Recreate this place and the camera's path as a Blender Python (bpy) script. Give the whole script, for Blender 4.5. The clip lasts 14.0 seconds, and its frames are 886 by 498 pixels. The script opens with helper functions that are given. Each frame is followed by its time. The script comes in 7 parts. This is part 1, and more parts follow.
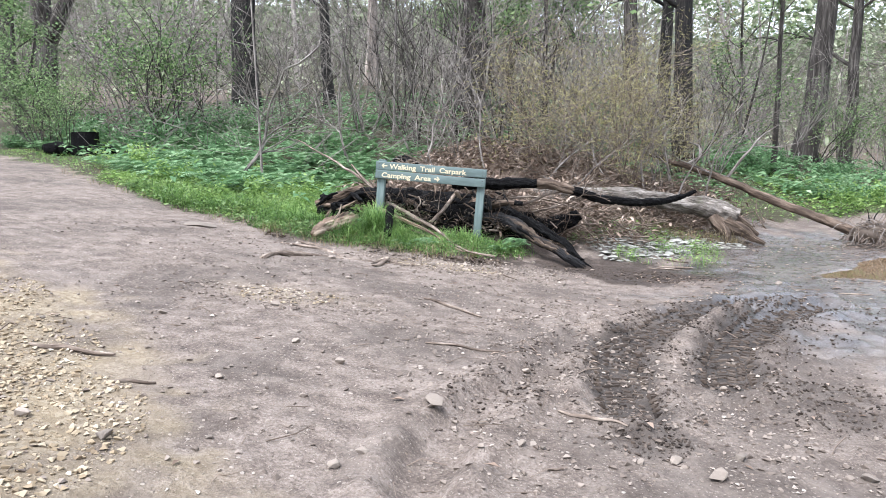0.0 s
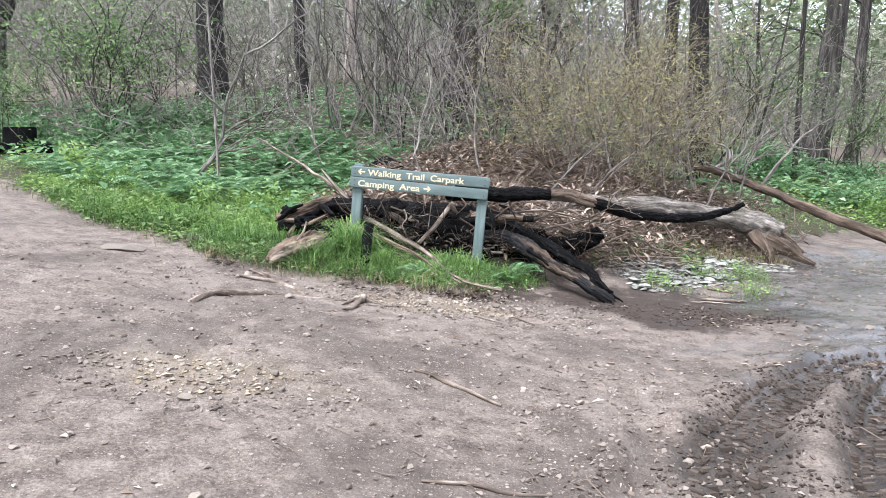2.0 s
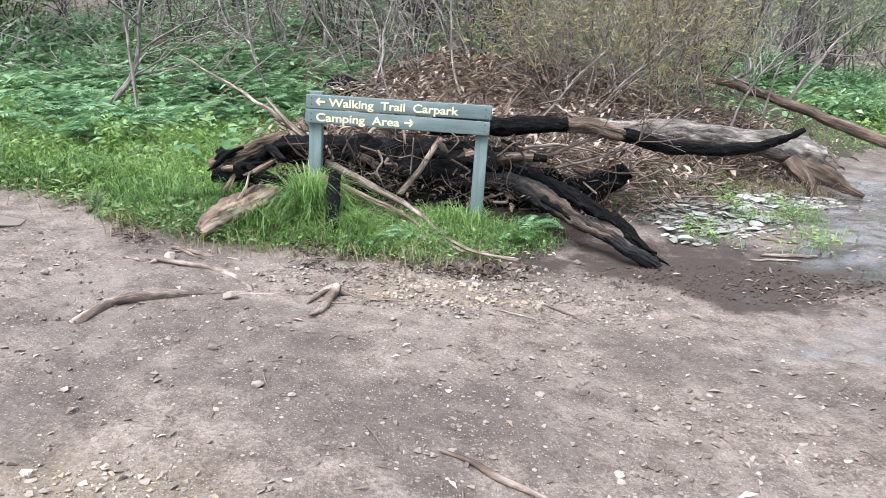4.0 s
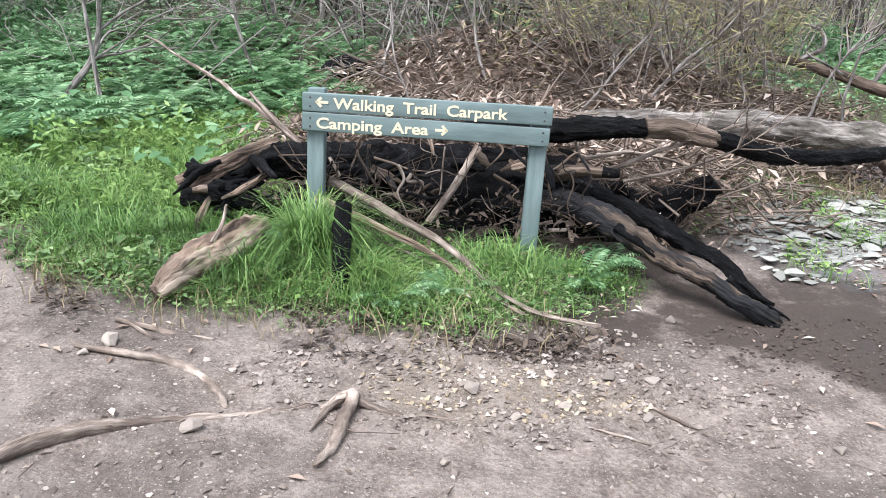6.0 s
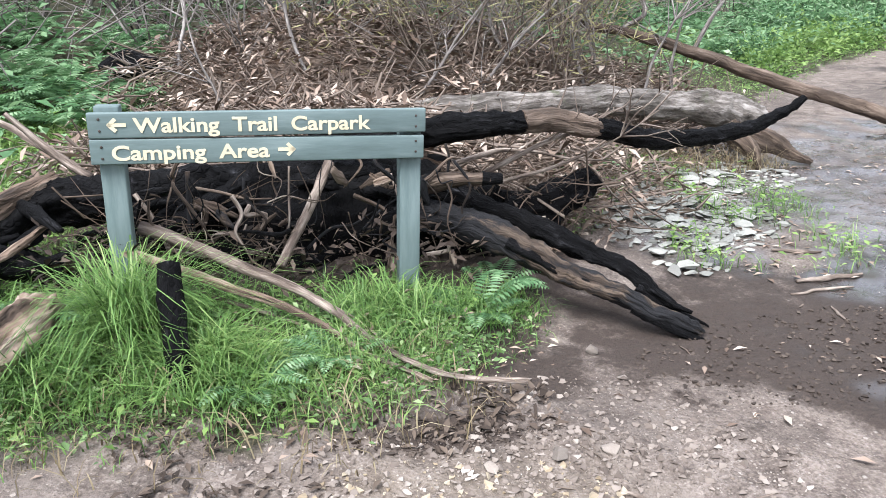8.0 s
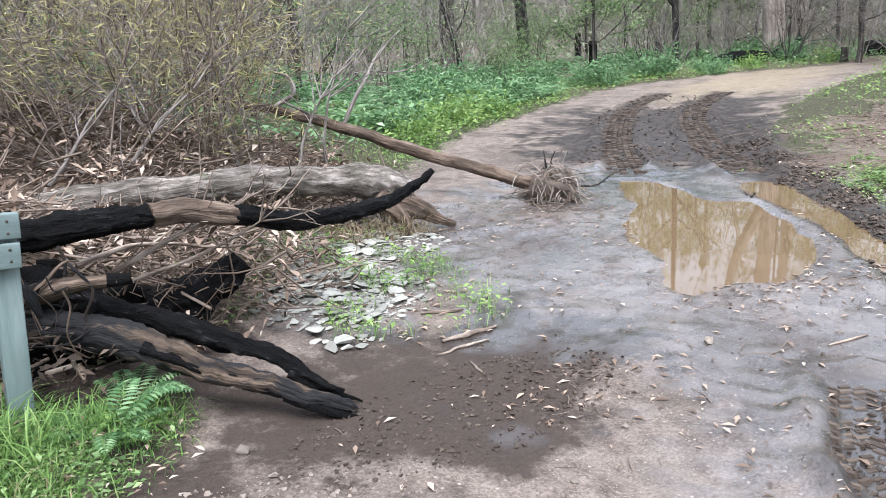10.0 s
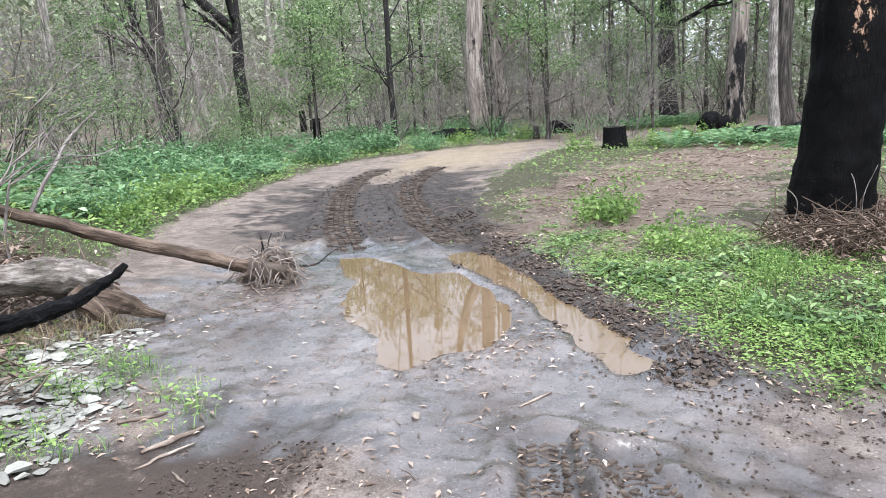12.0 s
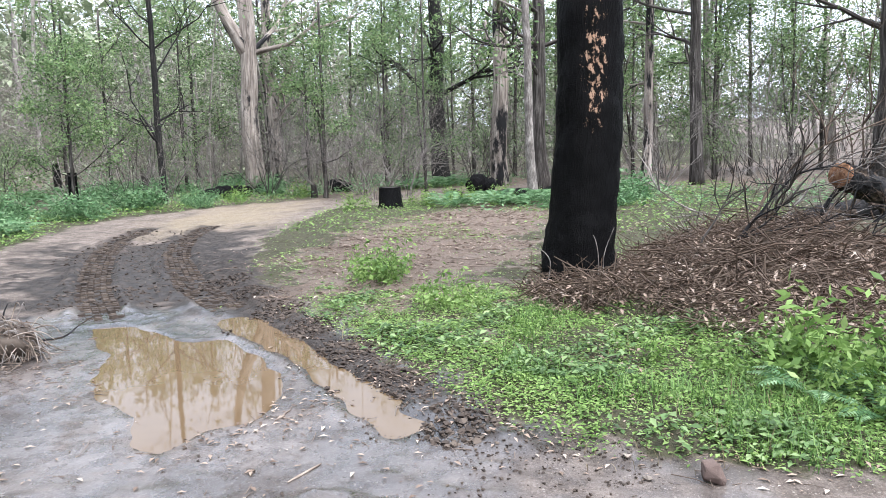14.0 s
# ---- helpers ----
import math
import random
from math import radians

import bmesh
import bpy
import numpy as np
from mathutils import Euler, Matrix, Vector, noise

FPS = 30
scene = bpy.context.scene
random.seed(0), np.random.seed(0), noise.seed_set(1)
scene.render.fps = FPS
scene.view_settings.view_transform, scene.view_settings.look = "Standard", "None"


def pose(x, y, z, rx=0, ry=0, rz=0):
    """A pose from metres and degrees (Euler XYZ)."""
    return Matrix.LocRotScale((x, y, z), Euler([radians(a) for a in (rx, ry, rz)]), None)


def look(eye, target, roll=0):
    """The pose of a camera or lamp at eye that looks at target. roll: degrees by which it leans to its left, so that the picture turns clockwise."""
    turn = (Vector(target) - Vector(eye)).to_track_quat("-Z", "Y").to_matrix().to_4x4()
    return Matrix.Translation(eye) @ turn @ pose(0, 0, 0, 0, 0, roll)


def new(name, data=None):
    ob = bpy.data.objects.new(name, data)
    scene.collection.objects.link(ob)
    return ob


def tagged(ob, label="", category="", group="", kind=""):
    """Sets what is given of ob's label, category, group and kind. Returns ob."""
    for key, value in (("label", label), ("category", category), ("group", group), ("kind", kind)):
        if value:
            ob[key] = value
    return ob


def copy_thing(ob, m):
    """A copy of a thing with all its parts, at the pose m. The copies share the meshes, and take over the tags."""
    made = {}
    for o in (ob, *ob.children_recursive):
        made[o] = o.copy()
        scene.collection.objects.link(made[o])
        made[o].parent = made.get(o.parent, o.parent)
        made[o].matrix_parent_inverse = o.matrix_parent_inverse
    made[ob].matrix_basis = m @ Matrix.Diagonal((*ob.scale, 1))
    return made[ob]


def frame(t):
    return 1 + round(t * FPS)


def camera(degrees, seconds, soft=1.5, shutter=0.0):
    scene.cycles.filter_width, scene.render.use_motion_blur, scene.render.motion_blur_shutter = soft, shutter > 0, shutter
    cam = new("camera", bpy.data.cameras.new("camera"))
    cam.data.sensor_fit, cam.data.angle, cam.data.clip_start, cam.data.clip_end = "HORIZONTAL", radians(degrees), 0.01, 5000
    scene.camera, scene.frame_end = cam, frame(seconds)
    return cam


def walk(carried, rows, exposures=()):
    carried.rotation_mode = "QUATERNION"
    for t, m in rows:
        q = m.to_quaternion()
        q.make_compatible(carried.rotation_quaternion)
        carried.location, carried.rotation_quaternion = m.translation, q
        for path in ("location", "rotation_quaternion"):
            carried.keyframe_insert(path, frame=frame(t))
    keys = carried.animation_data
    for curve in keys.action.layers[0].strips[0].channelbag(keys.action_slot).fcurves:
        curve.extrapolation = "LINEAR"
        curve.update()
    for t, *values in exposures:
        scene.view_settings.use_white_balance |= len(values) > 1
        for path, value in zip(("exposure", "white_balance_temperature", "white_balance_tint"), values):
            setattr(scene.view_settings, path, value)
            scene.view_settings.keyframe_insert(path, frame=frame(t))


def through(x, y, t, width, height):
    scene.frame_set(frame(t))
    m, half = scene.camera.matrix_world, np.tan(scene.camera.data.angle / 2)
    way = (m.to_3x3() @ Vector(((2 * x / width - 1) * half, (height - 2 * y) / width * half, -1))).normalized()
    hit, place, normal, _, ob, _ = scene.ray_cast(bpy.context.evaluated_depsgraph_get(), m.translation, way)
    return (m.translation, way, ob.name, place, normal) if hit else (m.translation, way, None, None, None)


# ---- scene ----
cam = camera(61.7, 14.0, 0.8)
PATH = [
    (0, (0.601, 0.76, 1.776), (0.419, 2.737, 1.538), -1.5),
    (0.5, (0.525, 1.219, 1.845), (0.361, 3.2, 1.621), -1.0),
    (1, (0.507, 1.69, 1.876), (0.362, 3.674, 1.675), -0.9),
    (1.5, (0.427, 2.164, 1.849), (0.283, 4.147, 1.64), -0.9),
    (2, (0.334, 2.645, 1.855), (0.201, 4.625, 1.609), -1.2),
    (2.5, (0.254, 3.147, 1.868), (0.146, 5.123, 1.581), -1.6),
    (3, (0.11, 3.576, 1.898), (0.071, 5.544, 1.541), -2.1),
    (3.2, (0.066, 3.742, 1.908), (0.057, 5.703, 1.516), -2.3),
    (5.3, (-0.21, 5.402, 2.034), (-0.228, 7.331, 1.505), -2.7),
    (5.5, (-0.233, 5.535, 2.046), (-0.249, 7.462, 1.509), -2.6),
    (6, (-0.326, 5.881, 2.065), (-0.331, 7.802, 1.507), -2.8),
    (6.5, (-0.37, 6.196, 2.066), (-0.329, 8.109, 1.485), -3.2),
    (7, (-0.384, 6.475, 2.069), (-0.279, 8.377, 1.46), -3.8),
    (7.5, (-0.464, 6.701, 2.082), (-0.241, 8.584, 1.447), -4.9),
    (8, (-0.519, 6.818, 2.117), (-0.035, 8.648, 1.469), -5.2),
    (8.5, (-0.48, 6.849, 2.126), (0.225, 8.608, 1.488), -4.9),
    (9, (-0.402, 6.843, 2.137), (0.488, 8.528, 1.528), -4.7),
    (9.2, (-0.367, 6.84, 2.143), (0.593, 8.489, 1.546), -4.6),
    (11.3, (-0.075, 6.63, 2.225), (1.48, 7.806, 1.778), -4.1),
    (11.5, (-0.068, 6.626, 2.233), (1.53, 7.747, 1.799), -3.9),
    (12, (-0.055, 6.608, 2.251), (1.64, 7.59, 1.848), -3.5),
    (12.5, (-0.023, 6.59, 2.268), (1.753, 7.432, 1.895), -2.9),
    (13, (0.007, 6.554, 2.285), (1.849, 7.253, 1.944), -2.5),
    (13.5, (0.018, 6.536, 2.3), (1.912, 7.099, 1.991), -2.0),
    (14, (0.015, 6.526, 2.305), (1.945, 6.97, 2.026), -1.7),
]
walk(cam, [(t, look(eye, target, roll)) for t, eye, target, roll in PATH])

# ---- world and sun: bright overcast ----
SUN_EL, SUN_AZ = 62.0, 215.0
world = bpy.data.worlds.new("overcast_sky")
scene.world = world
world.use_nodes = True
wn, wl = world.node_tree.nodes, world.node_tree.links
bg = wn["Background"]
sky = wn.new("ShaderNodeTexSky")
sky.sky_type, sky.sun_disc = "NISHITA", False
sky.sun_elevation, sky.sun_rotation = radians(SUN_EL), radians(SUN_AZ)
sky.air_density, sky.dust_density, sky.ozone_density = 1.0, 4.0, 1.0
whiten = wn.new("ShaderNodeMix")
whiten.data_type = "RGBA"
whiten.inputs[0].default_value = 0.72
whiten.inputs[7].default_value = (9.55, 10.4, 12.5, 1)
wl.new(sky.outputs[0], whiten.inputs[6])
wl.new(whiten.outputs[2], bg.inputs[0])
bg.inputs[1].default_value = 0.10
sun = new("sun", bpy.data.lights.new("sun", "SUN"))
sun.data.energy, sun.data.angle, sun.data.color = 2.9, radians(36), (0.985, 0.99, 1.04)
sun.matrix_world = look((0, 0, 30), (-30 * math.sin(radians(SUN_AZ)) / math.tan(radians(SUN_EL)), -30 * math.cos(radians(SUN_AZ)) / math.tan(radians(SUN_EL)), 0))
scene.view_settings.exposure = 1.25


# ---- numbers: noise and the lie of the land ----
def lattice(i, j, seed):
    h = (i.astype(np.int64) * 374761393 + j.astype(np.int64) * 668265263 + seed * 974711) & 0x7FFFFFFF
    h = ((h ^ (h >> 13)) * 1274126177) & 0x7FFFFFFF
    return ((h ^ (h >> 16)) & 0xFFFF) / 65535.0


def grain(x, y, size, seed=0):
    """Smooth noise, 0 to 1, in patches of that size."""
    u, v = np.asarray(x, float) / size, np.asarray(y, float) / size
    i, j = np.floor(u), np.floor(v)
    a, b = u - i, v - j
    a, b = a * a * (3 - 2 * a), b * b * (3 - 2 * b)
    return (lattice(i, j, seed) * (1 - a) + lattice(i + 1, j, seed) * a) * (1 - b) + (lattice(i, j + 1, seed) * (1 - a) + lattice(i + 1, j + 1, seed) * a) * b


def soft(v, w):
    return w * np.logaddexp(0, np.asarray(v, float) / w)


def step(v, a, b):
    k = np.clip((np.asarray(v, float) - a) / (b - a), 0, 1)
    return k * k * (3 - 2 * k)


def oval(x, y, cx, cy, rx, ry, turn=0.0, blur=0.35):
    """1 inside a ragged oval, 0 outside."""
    c, s = math.cos(radians(turn)), math.sin(radians(turn))
    u, v = (x - cx) * c + (y - cy) * s, -(x - cx) * s + (y - cy) * c
    d = np.sqrt((u / rx) ** 2 + (v / ry) ** 2) + 0.75 * (grain(x, y, 0.45, 7) - 0.5) + 0.5 * (grain(x, y, 0.13, 8) - 0.5)
    return 1 - step(d, 1 - blur, 1 + blur)


def along_line(x, y, line):
    """Distance to a line of points, signed (left of it is positive), and the way gone along it."""
    best, sign, gone = np.full(np.shape(x), 1e9), np.ones(np.shape(x)), np.zeros(np.shape(x))
    run = 0.0
    for (ax, ay), (bx, by) in zip(line, line[1:]):
        lx, ly = bx - ax, by - ay
        n = math.hypot(lx, ly)
        k = np.clip(((x - ax) * lx + (y - ay) * ly) / n**2, 0, 1)
        d = np.hypot(x - ax - k * lx, y - ay - k * ly)
        near = d < best
        best = np.where(near, d, best)
        sign = np.where(near, np.sign(lx * (y - ay) - ly * (x - ax)), sign)
        gone = np.where(near, run + k * n, gone)
        run += n
    return best * sign, gone


# The track's northern verge and the edge of the green island south-east of it.
VERGE_X = [-60, -25, -9.8, -6.0, -3.8, -2.9, -2.3, -1.7, -0.5, -0.1, 0.3, 0.75, 1.2, 2.0, 3.0, 4.4, 5.5, 9.0, 12.4, 17, 20, 24, 30, 60]
VERGE_Y = [62, 29, 15.2, 11.9, 10.05, 9.72, 9.36, 9.13, 9.06, 9.1, 9.38, 9.75, 10.7, 11.3, 12.2, 13.5, 14.3, 16.9, 18.5, 20.3, 20.6, 19.6, 15, -10]
ISLAND = [(4.6, -30), (4.3, 4.0), (4.35, 6.7), (4.97, 7.45), (6.1, 8.5), (8.3, 10.5), (11.6, 12.9), (15.0, 14.3), (22.0, 15.6), (26.0, 13.0), (34.0, 2.0), (60, -30)]
PUDDLE = [(7.3, 12.5), (7.35, 11.85), (6.8, 11.1), (6.9, 10.65), (6.95, 10.4), (6.55, 10.0), (6.0, 9.5), (5.55, 9.2), (5.0, 9.08), (4.75, 9.17), (4.5, 9.33), (4.12, 9.42), (4.2, 9.72), (4.67, 10.08), (5.25, 10.78), (6.1, 11.32)]
CHANNEL = [(7.62, 10.75), (6.95, 9.88), (6.02, 9.02), (5.34, 8.4), (4.84, 7.93)]
WATER_Z = 0.333


def inside(x, y, ring):
    n, c = len(ring), np.zeros(np.shape(x), bool)
    for k in range(n):
        (ax, ay), (bx, by) = ring[k], ring[(k + 1) % n]
        c ^= ((ay > y) != (by > y)) & (x < (bx - ax) * (y - ay) / (by - ay + 1e-12) + ax)
    return c


def pool(x, y):
    """How far inside standing water, in metres (negative outside)."""
    wx, wy = x + 0.16 * (grain(x, y, 0.3, 31) - 0.5), y + 0.16 * (grain(x, y, 0.3, 32) - 0.5)
    d, _ = along_line(wx, wy, PUDDLE + PUDDLE[:1])
    a = np.where(inside(wx, wy, PUDDLE), np.abs(d), -np.abs(d))
    c, gone = along_line(wx, wy, CHANNEL)
    b = 0.27 - 0.015 * gone - np.abs(c)
    return np.maximum(a, b)


TRACKS = [  # tyre marks: centre line, width
    ([(3.45, 8.05), (2.75, 7.72), (2.2, 7.2), (1.75, 6.6), (1.42, 6.0), (1.25, 5.3), (1.2, 4.5)], 0.30),
    ([(3.4, 7.65), (2.78, 7.12), (2.38, 6.5), (2.05, 5.8), (1.85, 5.05)], 0.30),
    ([(7.6, 12.5), (9.0, 13.7), (10.6, 14.9), (12.5, 16.2), (14.5, 17.3), (17.0, 18.2)], 0.42),
    ([(8.3, 11.2), (9.6, 12.5), (11.2, 13.7), (13.0, 14.9), (15.0, 15.9), (17.5, 16.8)], 0.42),
    ([(1.19, 6.13), (0.85, 5.19), (0.46, 4.41), (0.29, 3.76), (0.24, 3.28)], 0.24),
]


def land(x, y, fine=True):
    """Height of the ground."""
    x, y = np.asarray(x, float), np.asarray(y, float)
    z = 0.34 + 0.17 * soft(1.55 - x, 0.8) - 0.12 * soft(-9 - x, 2.0)
    edge = np.interp(x, [-12, -6, 0, 3, 7, 12, 20, 30], [20, 15, 11.5, 12.8, 15.8, 18.5, 21, 26])
    slope = np.interp(x, [-12, -4, 4, 8, 12, 18, 30], [0.20, 0.25, 0.28, 0.19, 0.08, 0.03, 0.03])
    z = z + slope * (soft(y - edge, 1.0) - 0.8 * soft(y - edge - 14, 3.0))
    # verges stand a little above the worn track
    vy = np.interp(x, VERGE_X, VERGE_Y)
    z = z + 0.07 * step(y - vy, -0.1, 0.7) * step(9 - x, 0, 4)
    d = np.hypot(x - 2, y - 8)
    far = soft(d - 48, 6) - soft(d - 190, 12)
    z = z + far * (0.045 + 0.16 * step(y - 8 - 0.35 * (x - 2), 0, 40))
    near = step(60 - d, 0, 40)
    isl, _ = along_line(x, y, ISLAND)
    z = z + 0.07 * step(-isl, 0.0, 0.8)
    # heap of flood litter north of the sign
    z = z + 0.42 * np.exp(-(((x - 0.2) / 1.5) ** 2 + ((y - 11.6) / 0.75) ** 2)) + 0.55 * np.exp(-(((x - 1.4) / 2.2) ** 2 + ((y - 14.2) / 1.1) ** 2))
    # heap of litter by the burnt tree
    z = z + 0.60 * np.exp(-(((x - 9.5) / 2.2) ** 2 + ((y - 4.5) / 1.5) ** 2))
    lump = np.exp(-(((x - 0.4) / 1.8) ** 2 + ((y - 11.8) / 0.9) ** 2)) + np.exp(-(((x - 1.5) / 2.5) ** 2 + ((y - 14.1) / 1.3) ** 2)) + np.exp(-(((x - 9.5) / 2.4) ** 2 + ((y - 4.5) / 1.5) ** 2))
    z = z + np.clip(lump, 0, 1) * (0.26 * (grain(x, y, 0.55, 21) - 0.5) + 0.14 * (grain(x, y, 0.2, 22) - 0.5))
    z = z + near * (0.05 * (grain(x, y, 2.3, 1) - 0.5) + 0.035 * (grain(x, y, 0.7, 2) - 0.5))
    if fine:
        wild = np.maximum(step(y - vy, 0, 0.5), step(-isl, 0, 0.5))
        z = z + near * (0.022 * (grain(x, y, 0.21, 3) - 0.5) + 0.012 * (grain(x, y, 0.09, 4) - 0.5)) * (1 + 1.6 * wild)
        # churned mud: lumps as large as a fist
        churn = np.clip(oval(x, y, 2.3, 6.6, 1.7, 0.75, 55, 0.5) + oval(x, y, 2.35, 4.85, 0.65, 0.6, 0, 0.5) + oval(x, y, 1.2, 4.1, 0.25, 0.25, 0, 0.5) + oval(x, y, 3.9, 7.1, 0.9, 0.6, 35, 0.5) + oval(x, y, 10.6, 14.0, 4.6, 2.0, 40, 0.5), 0, 1)
        z = z + churn * (0.050 * np.clip(grain(x, y, 0.13, 33) - 0.45, 0, 1) + 0.045 * np.clip(grain(x, y, 0.075, 34) - 0.5, 0, 1))
        z = z + (1 - wild) * near * 0.022 * np.clip(grain(x, y, 0.085, 35) - 0.62, 0, 1) * step(grain(x, y, 0.8, 36), 0.35, 0.65)
        # wheel ruts with pushed-up sides
        for line, width in TRACKS:
            d, _ = along_line(x, y, line)
            d = np.abs(d) + 0.06 * (grain(x, y, 0.25, 5) - 0.5)
            z = z - (0.035 if width < 0.4 else 0.07) * (1 - step(d, width * 0.3, width * 0.7)) + (0.030 + 0.04 * grain(x, y, 0.12, 6)) * np.exp(-(((d - width * 0.85) / 0.10) ** 2))
        d = isl - 0.12  # the muddy ridge along the island
        z = z + step(x, 4.2, 5.0) * step(13.0 - x, 0, 2) * (0.05 + 0.06 * grain(x, y, 0.16, 9)) * np.exp(-((d / 0.22) ** 2))
        d, _ = along_line(x, y, [(8.4, 11.9), (7.3, 10.75), (6.4, 9.75), (5.6, 8.95), (4.9, 8.5)])
        z = z + (0.035 + 0.03 * grain(x, y, 0.1, 10)) * np.exp(-((d / 0.10) ** 2))
    # level the wet hollow and sink the pools
    p = pool(x, y)
    hollow = step(p, -0.9, -0.05)
    z = z * (1 - hollow * 0.75) + (WATER_Z + 0.012 + 0.012 * (grain(x, y, 0.3, 3) - 0.5)) * hollow * 0.75
    dry = np.maximum(z, WATER_Z + 0.010)
    z = np.where(p < -0.02, dry, z) - np.clip(p + 0.02, 0, 0.3) * 0.28
    return z


def gz(x, y):
    return float(land(np.array([x]), np.array([y]))[0])


# ---- mesh building ----
class Build:
    """Gathers vertices and faces for one mesh; grain is (across, across, along) in metres."""

    def __init__(self):
        self.v, self.f, self.g, self.m = [], [], [], []

    def add(self, verts, faces, grains=None, mat=0):
        k = len(self.v)
        self.v.extend(verts)
        self.g.extend(grains if grains is not None else verts)
        self.f.extend([tuple(i + k for i in q) for q in faces])
        self.m.extend([mat] * len(faces))

    def tube(self, pts, radii, sides=8, rough=0.0, mat=0, rng=random, caps=True, flat=1.0, groove=0.0):
        pts = [Vector(p) for p in pts]
        n = len(pts)
        verts, grains, faces = [], [], []
        ref, run, off = Vector((0.31, 0.17, 0.93)), 0.0, rng.random() * 50
        for i, p in enumerate(pts):
            d = pts[min(i + 1, n - 1)] - pts[max(i - 1, 0)]
            d = d.normalized() if d.length > 1e-9 else Vector((0, 0, 1))
            ref = ref - d * ref.dot(d)
            if ref.length < 1e-4:
                ref = d.orthogonal()
            ref.normalize()
            side = d.cross(ref)
            run += (p - pts[i - 1]).length if i else 0
            for k in range(sides):
                a = 2 * math.pi * k / sides
                r = radii[i] * (1 + rough * (noise.noise(Vector((math.cos(a) * 1.4 + off, math.sin(a) * 1.4, run * 3.0 + off))) + 0.5 * noise.noise(Vector((math.cos(a) * 3 + off, math.sin(a) * 3, run * 9)))) if rough else 1)
                if groove:
                    r *= 1 + groove * noise.noise(Vector((math.cos(a) * 4.5 + off, math.sin(a) * 4.5, run * 1.6))) + 0.7 * groove * noise.noise(Vector((math.cos(a) * 9 + off, math.sin(a) * 9, run * 7.0))) + 0.45 * groove * noise.noise(Vector((math.cos(a) * 12, math.sin(a) * 12 + off, run * 22.0)))
                q = p + ref * (math.cos(a) * r) + side * (math.sin(a) * r * flat)
                verts.append(q[:])
                grains.append((math.cos(a) * radii[0] + off, math.sin(a) * radii[0], run))
        for i in range(n - 1):
            for k in range(sides):
                a, b = i * sides + k, i * sides + (k + 1) % sides
                faces.append((a, b, b + sides, a + sides))
        if caps:
            faces.append(tuple(reversed(range(sides))))
            faces.append(tuple(range((n - 1) * sides, n * sides)))
        self.add(verts, faces, grains, mat)

    def box(self, m, sx, sy, sz, bev=0.006, mat=0):
        bm = bmesh.new()
        bmesh.ops.create_cube(bm, size=1.0, matrix=Matrix.Diagonal((sx, sy, sz, 1)))
        if bev:
            bmesh.ops.bevel(bm, geom=list(bm.edges), offset=bev, segments=2, affect="EDGES", profile=0.6)
        loc = [v.co.copy() for v in bm.verts]
        self.add([(m @ c)[:] for c in loc], [[v.index for v in f.verts] for f in bm.faces], [(c.z, c.y, c.x) if sx > sz else (c.x, c.y, c.z) for c in loc], mat)
        bm.free()

    def mesh(self, name, mats, smooth=True):
        me = bpy.data.meshes.new(name)
        me.from_pydata(self.v, [], self.f)
        for m in mats if isinstance(mats, (list, tuple)) else [mats]:
            me.materials.append(m)
        if len(me.materials) > 1:
            me.polygons.foreach_set("material_index", self.m)
        me.polygons.foreach_set("use_smooth", [smooth] * len(me.polygons))
        at = me.attributes.new("grain", "FLOAT_VECTOR", "POINT")
        at.data.foreach_set("vector", np.array(self.g, dtype=np.float32).ravel())
        me.update()
        return me


def curve(pts, k=6):
    """A smooth line through the points."""
    pts = [Vector(p) for p in pts]
    ext = [pts[0] * 2 - pts[1], *pts, pts[-1] * 2 - pts[-2]]
    out = []
    for i in range(1, len(ext) - 2):
        a, b, c, d = ext[i - 1 : i + 3]
        for s in range(k):
            t = s / k
            out.append(0.5 * ((2 * b) + (c - a) * t + (2 * a - 5 * b + 4 * c - d) * t * t + (3 * b - a - 3 * c + d) * t**3))
    return out + [pts[-1]]


def ramp(values, n):
    return list(np.interp(np.linspace(0, 1, n), np.linspace(0, 1, len(values)), values))


def log_tube(b, pts, radii, sides=14, rough=0.12, wiggle=0.02, mat=0, k=7, flat=1.0, rng=random, groove=0.0, jag=0.10):
    line = curve(pts, k)
    line = [p + Vector([wiggle * noise.noise(p * 3.1 + Vector((s, 0, 0))) for s in (3.3, 17.1, 29.7)]) for p in line]
    first = len(b.v)
    b.tube(line, ramp(radii, len(line)), sides, rough, mat, rng, True, flat, groove)
    size = jag * max(radii)
    for i in range(first, len(b.v)):
        v = Vector(b.v[i])
        b.v[i] = (v + noise.noise_vector(v * (0.9 / max(max(radii), 0.02))) * size * 1.2 + noise.noise_vector(v * 32.0) * size * 0.8)[:]


def thing(name, at, label, category, group="", kind=""):
    ob = new(name)
    ob.location = at
    ob.empty_display_size = 0.1
    return tagged(ob, label, category, group, kind)


def part(name, b, material, parent, label="", smooth=True):
    """One mesh under a thing or part, built in world coordinates."""
    base = Vector(parent.location) + (Vector(parent.parent.location) if parent.parent else Vector())
    b.v = [(v[0] - base.x, v[1] - base.y, v[2] - base.z) for v in b.v]
    ob = new(name, b.mesh(name, material, smooth))
    ob.parent = parent
    return tagged(ob, label)


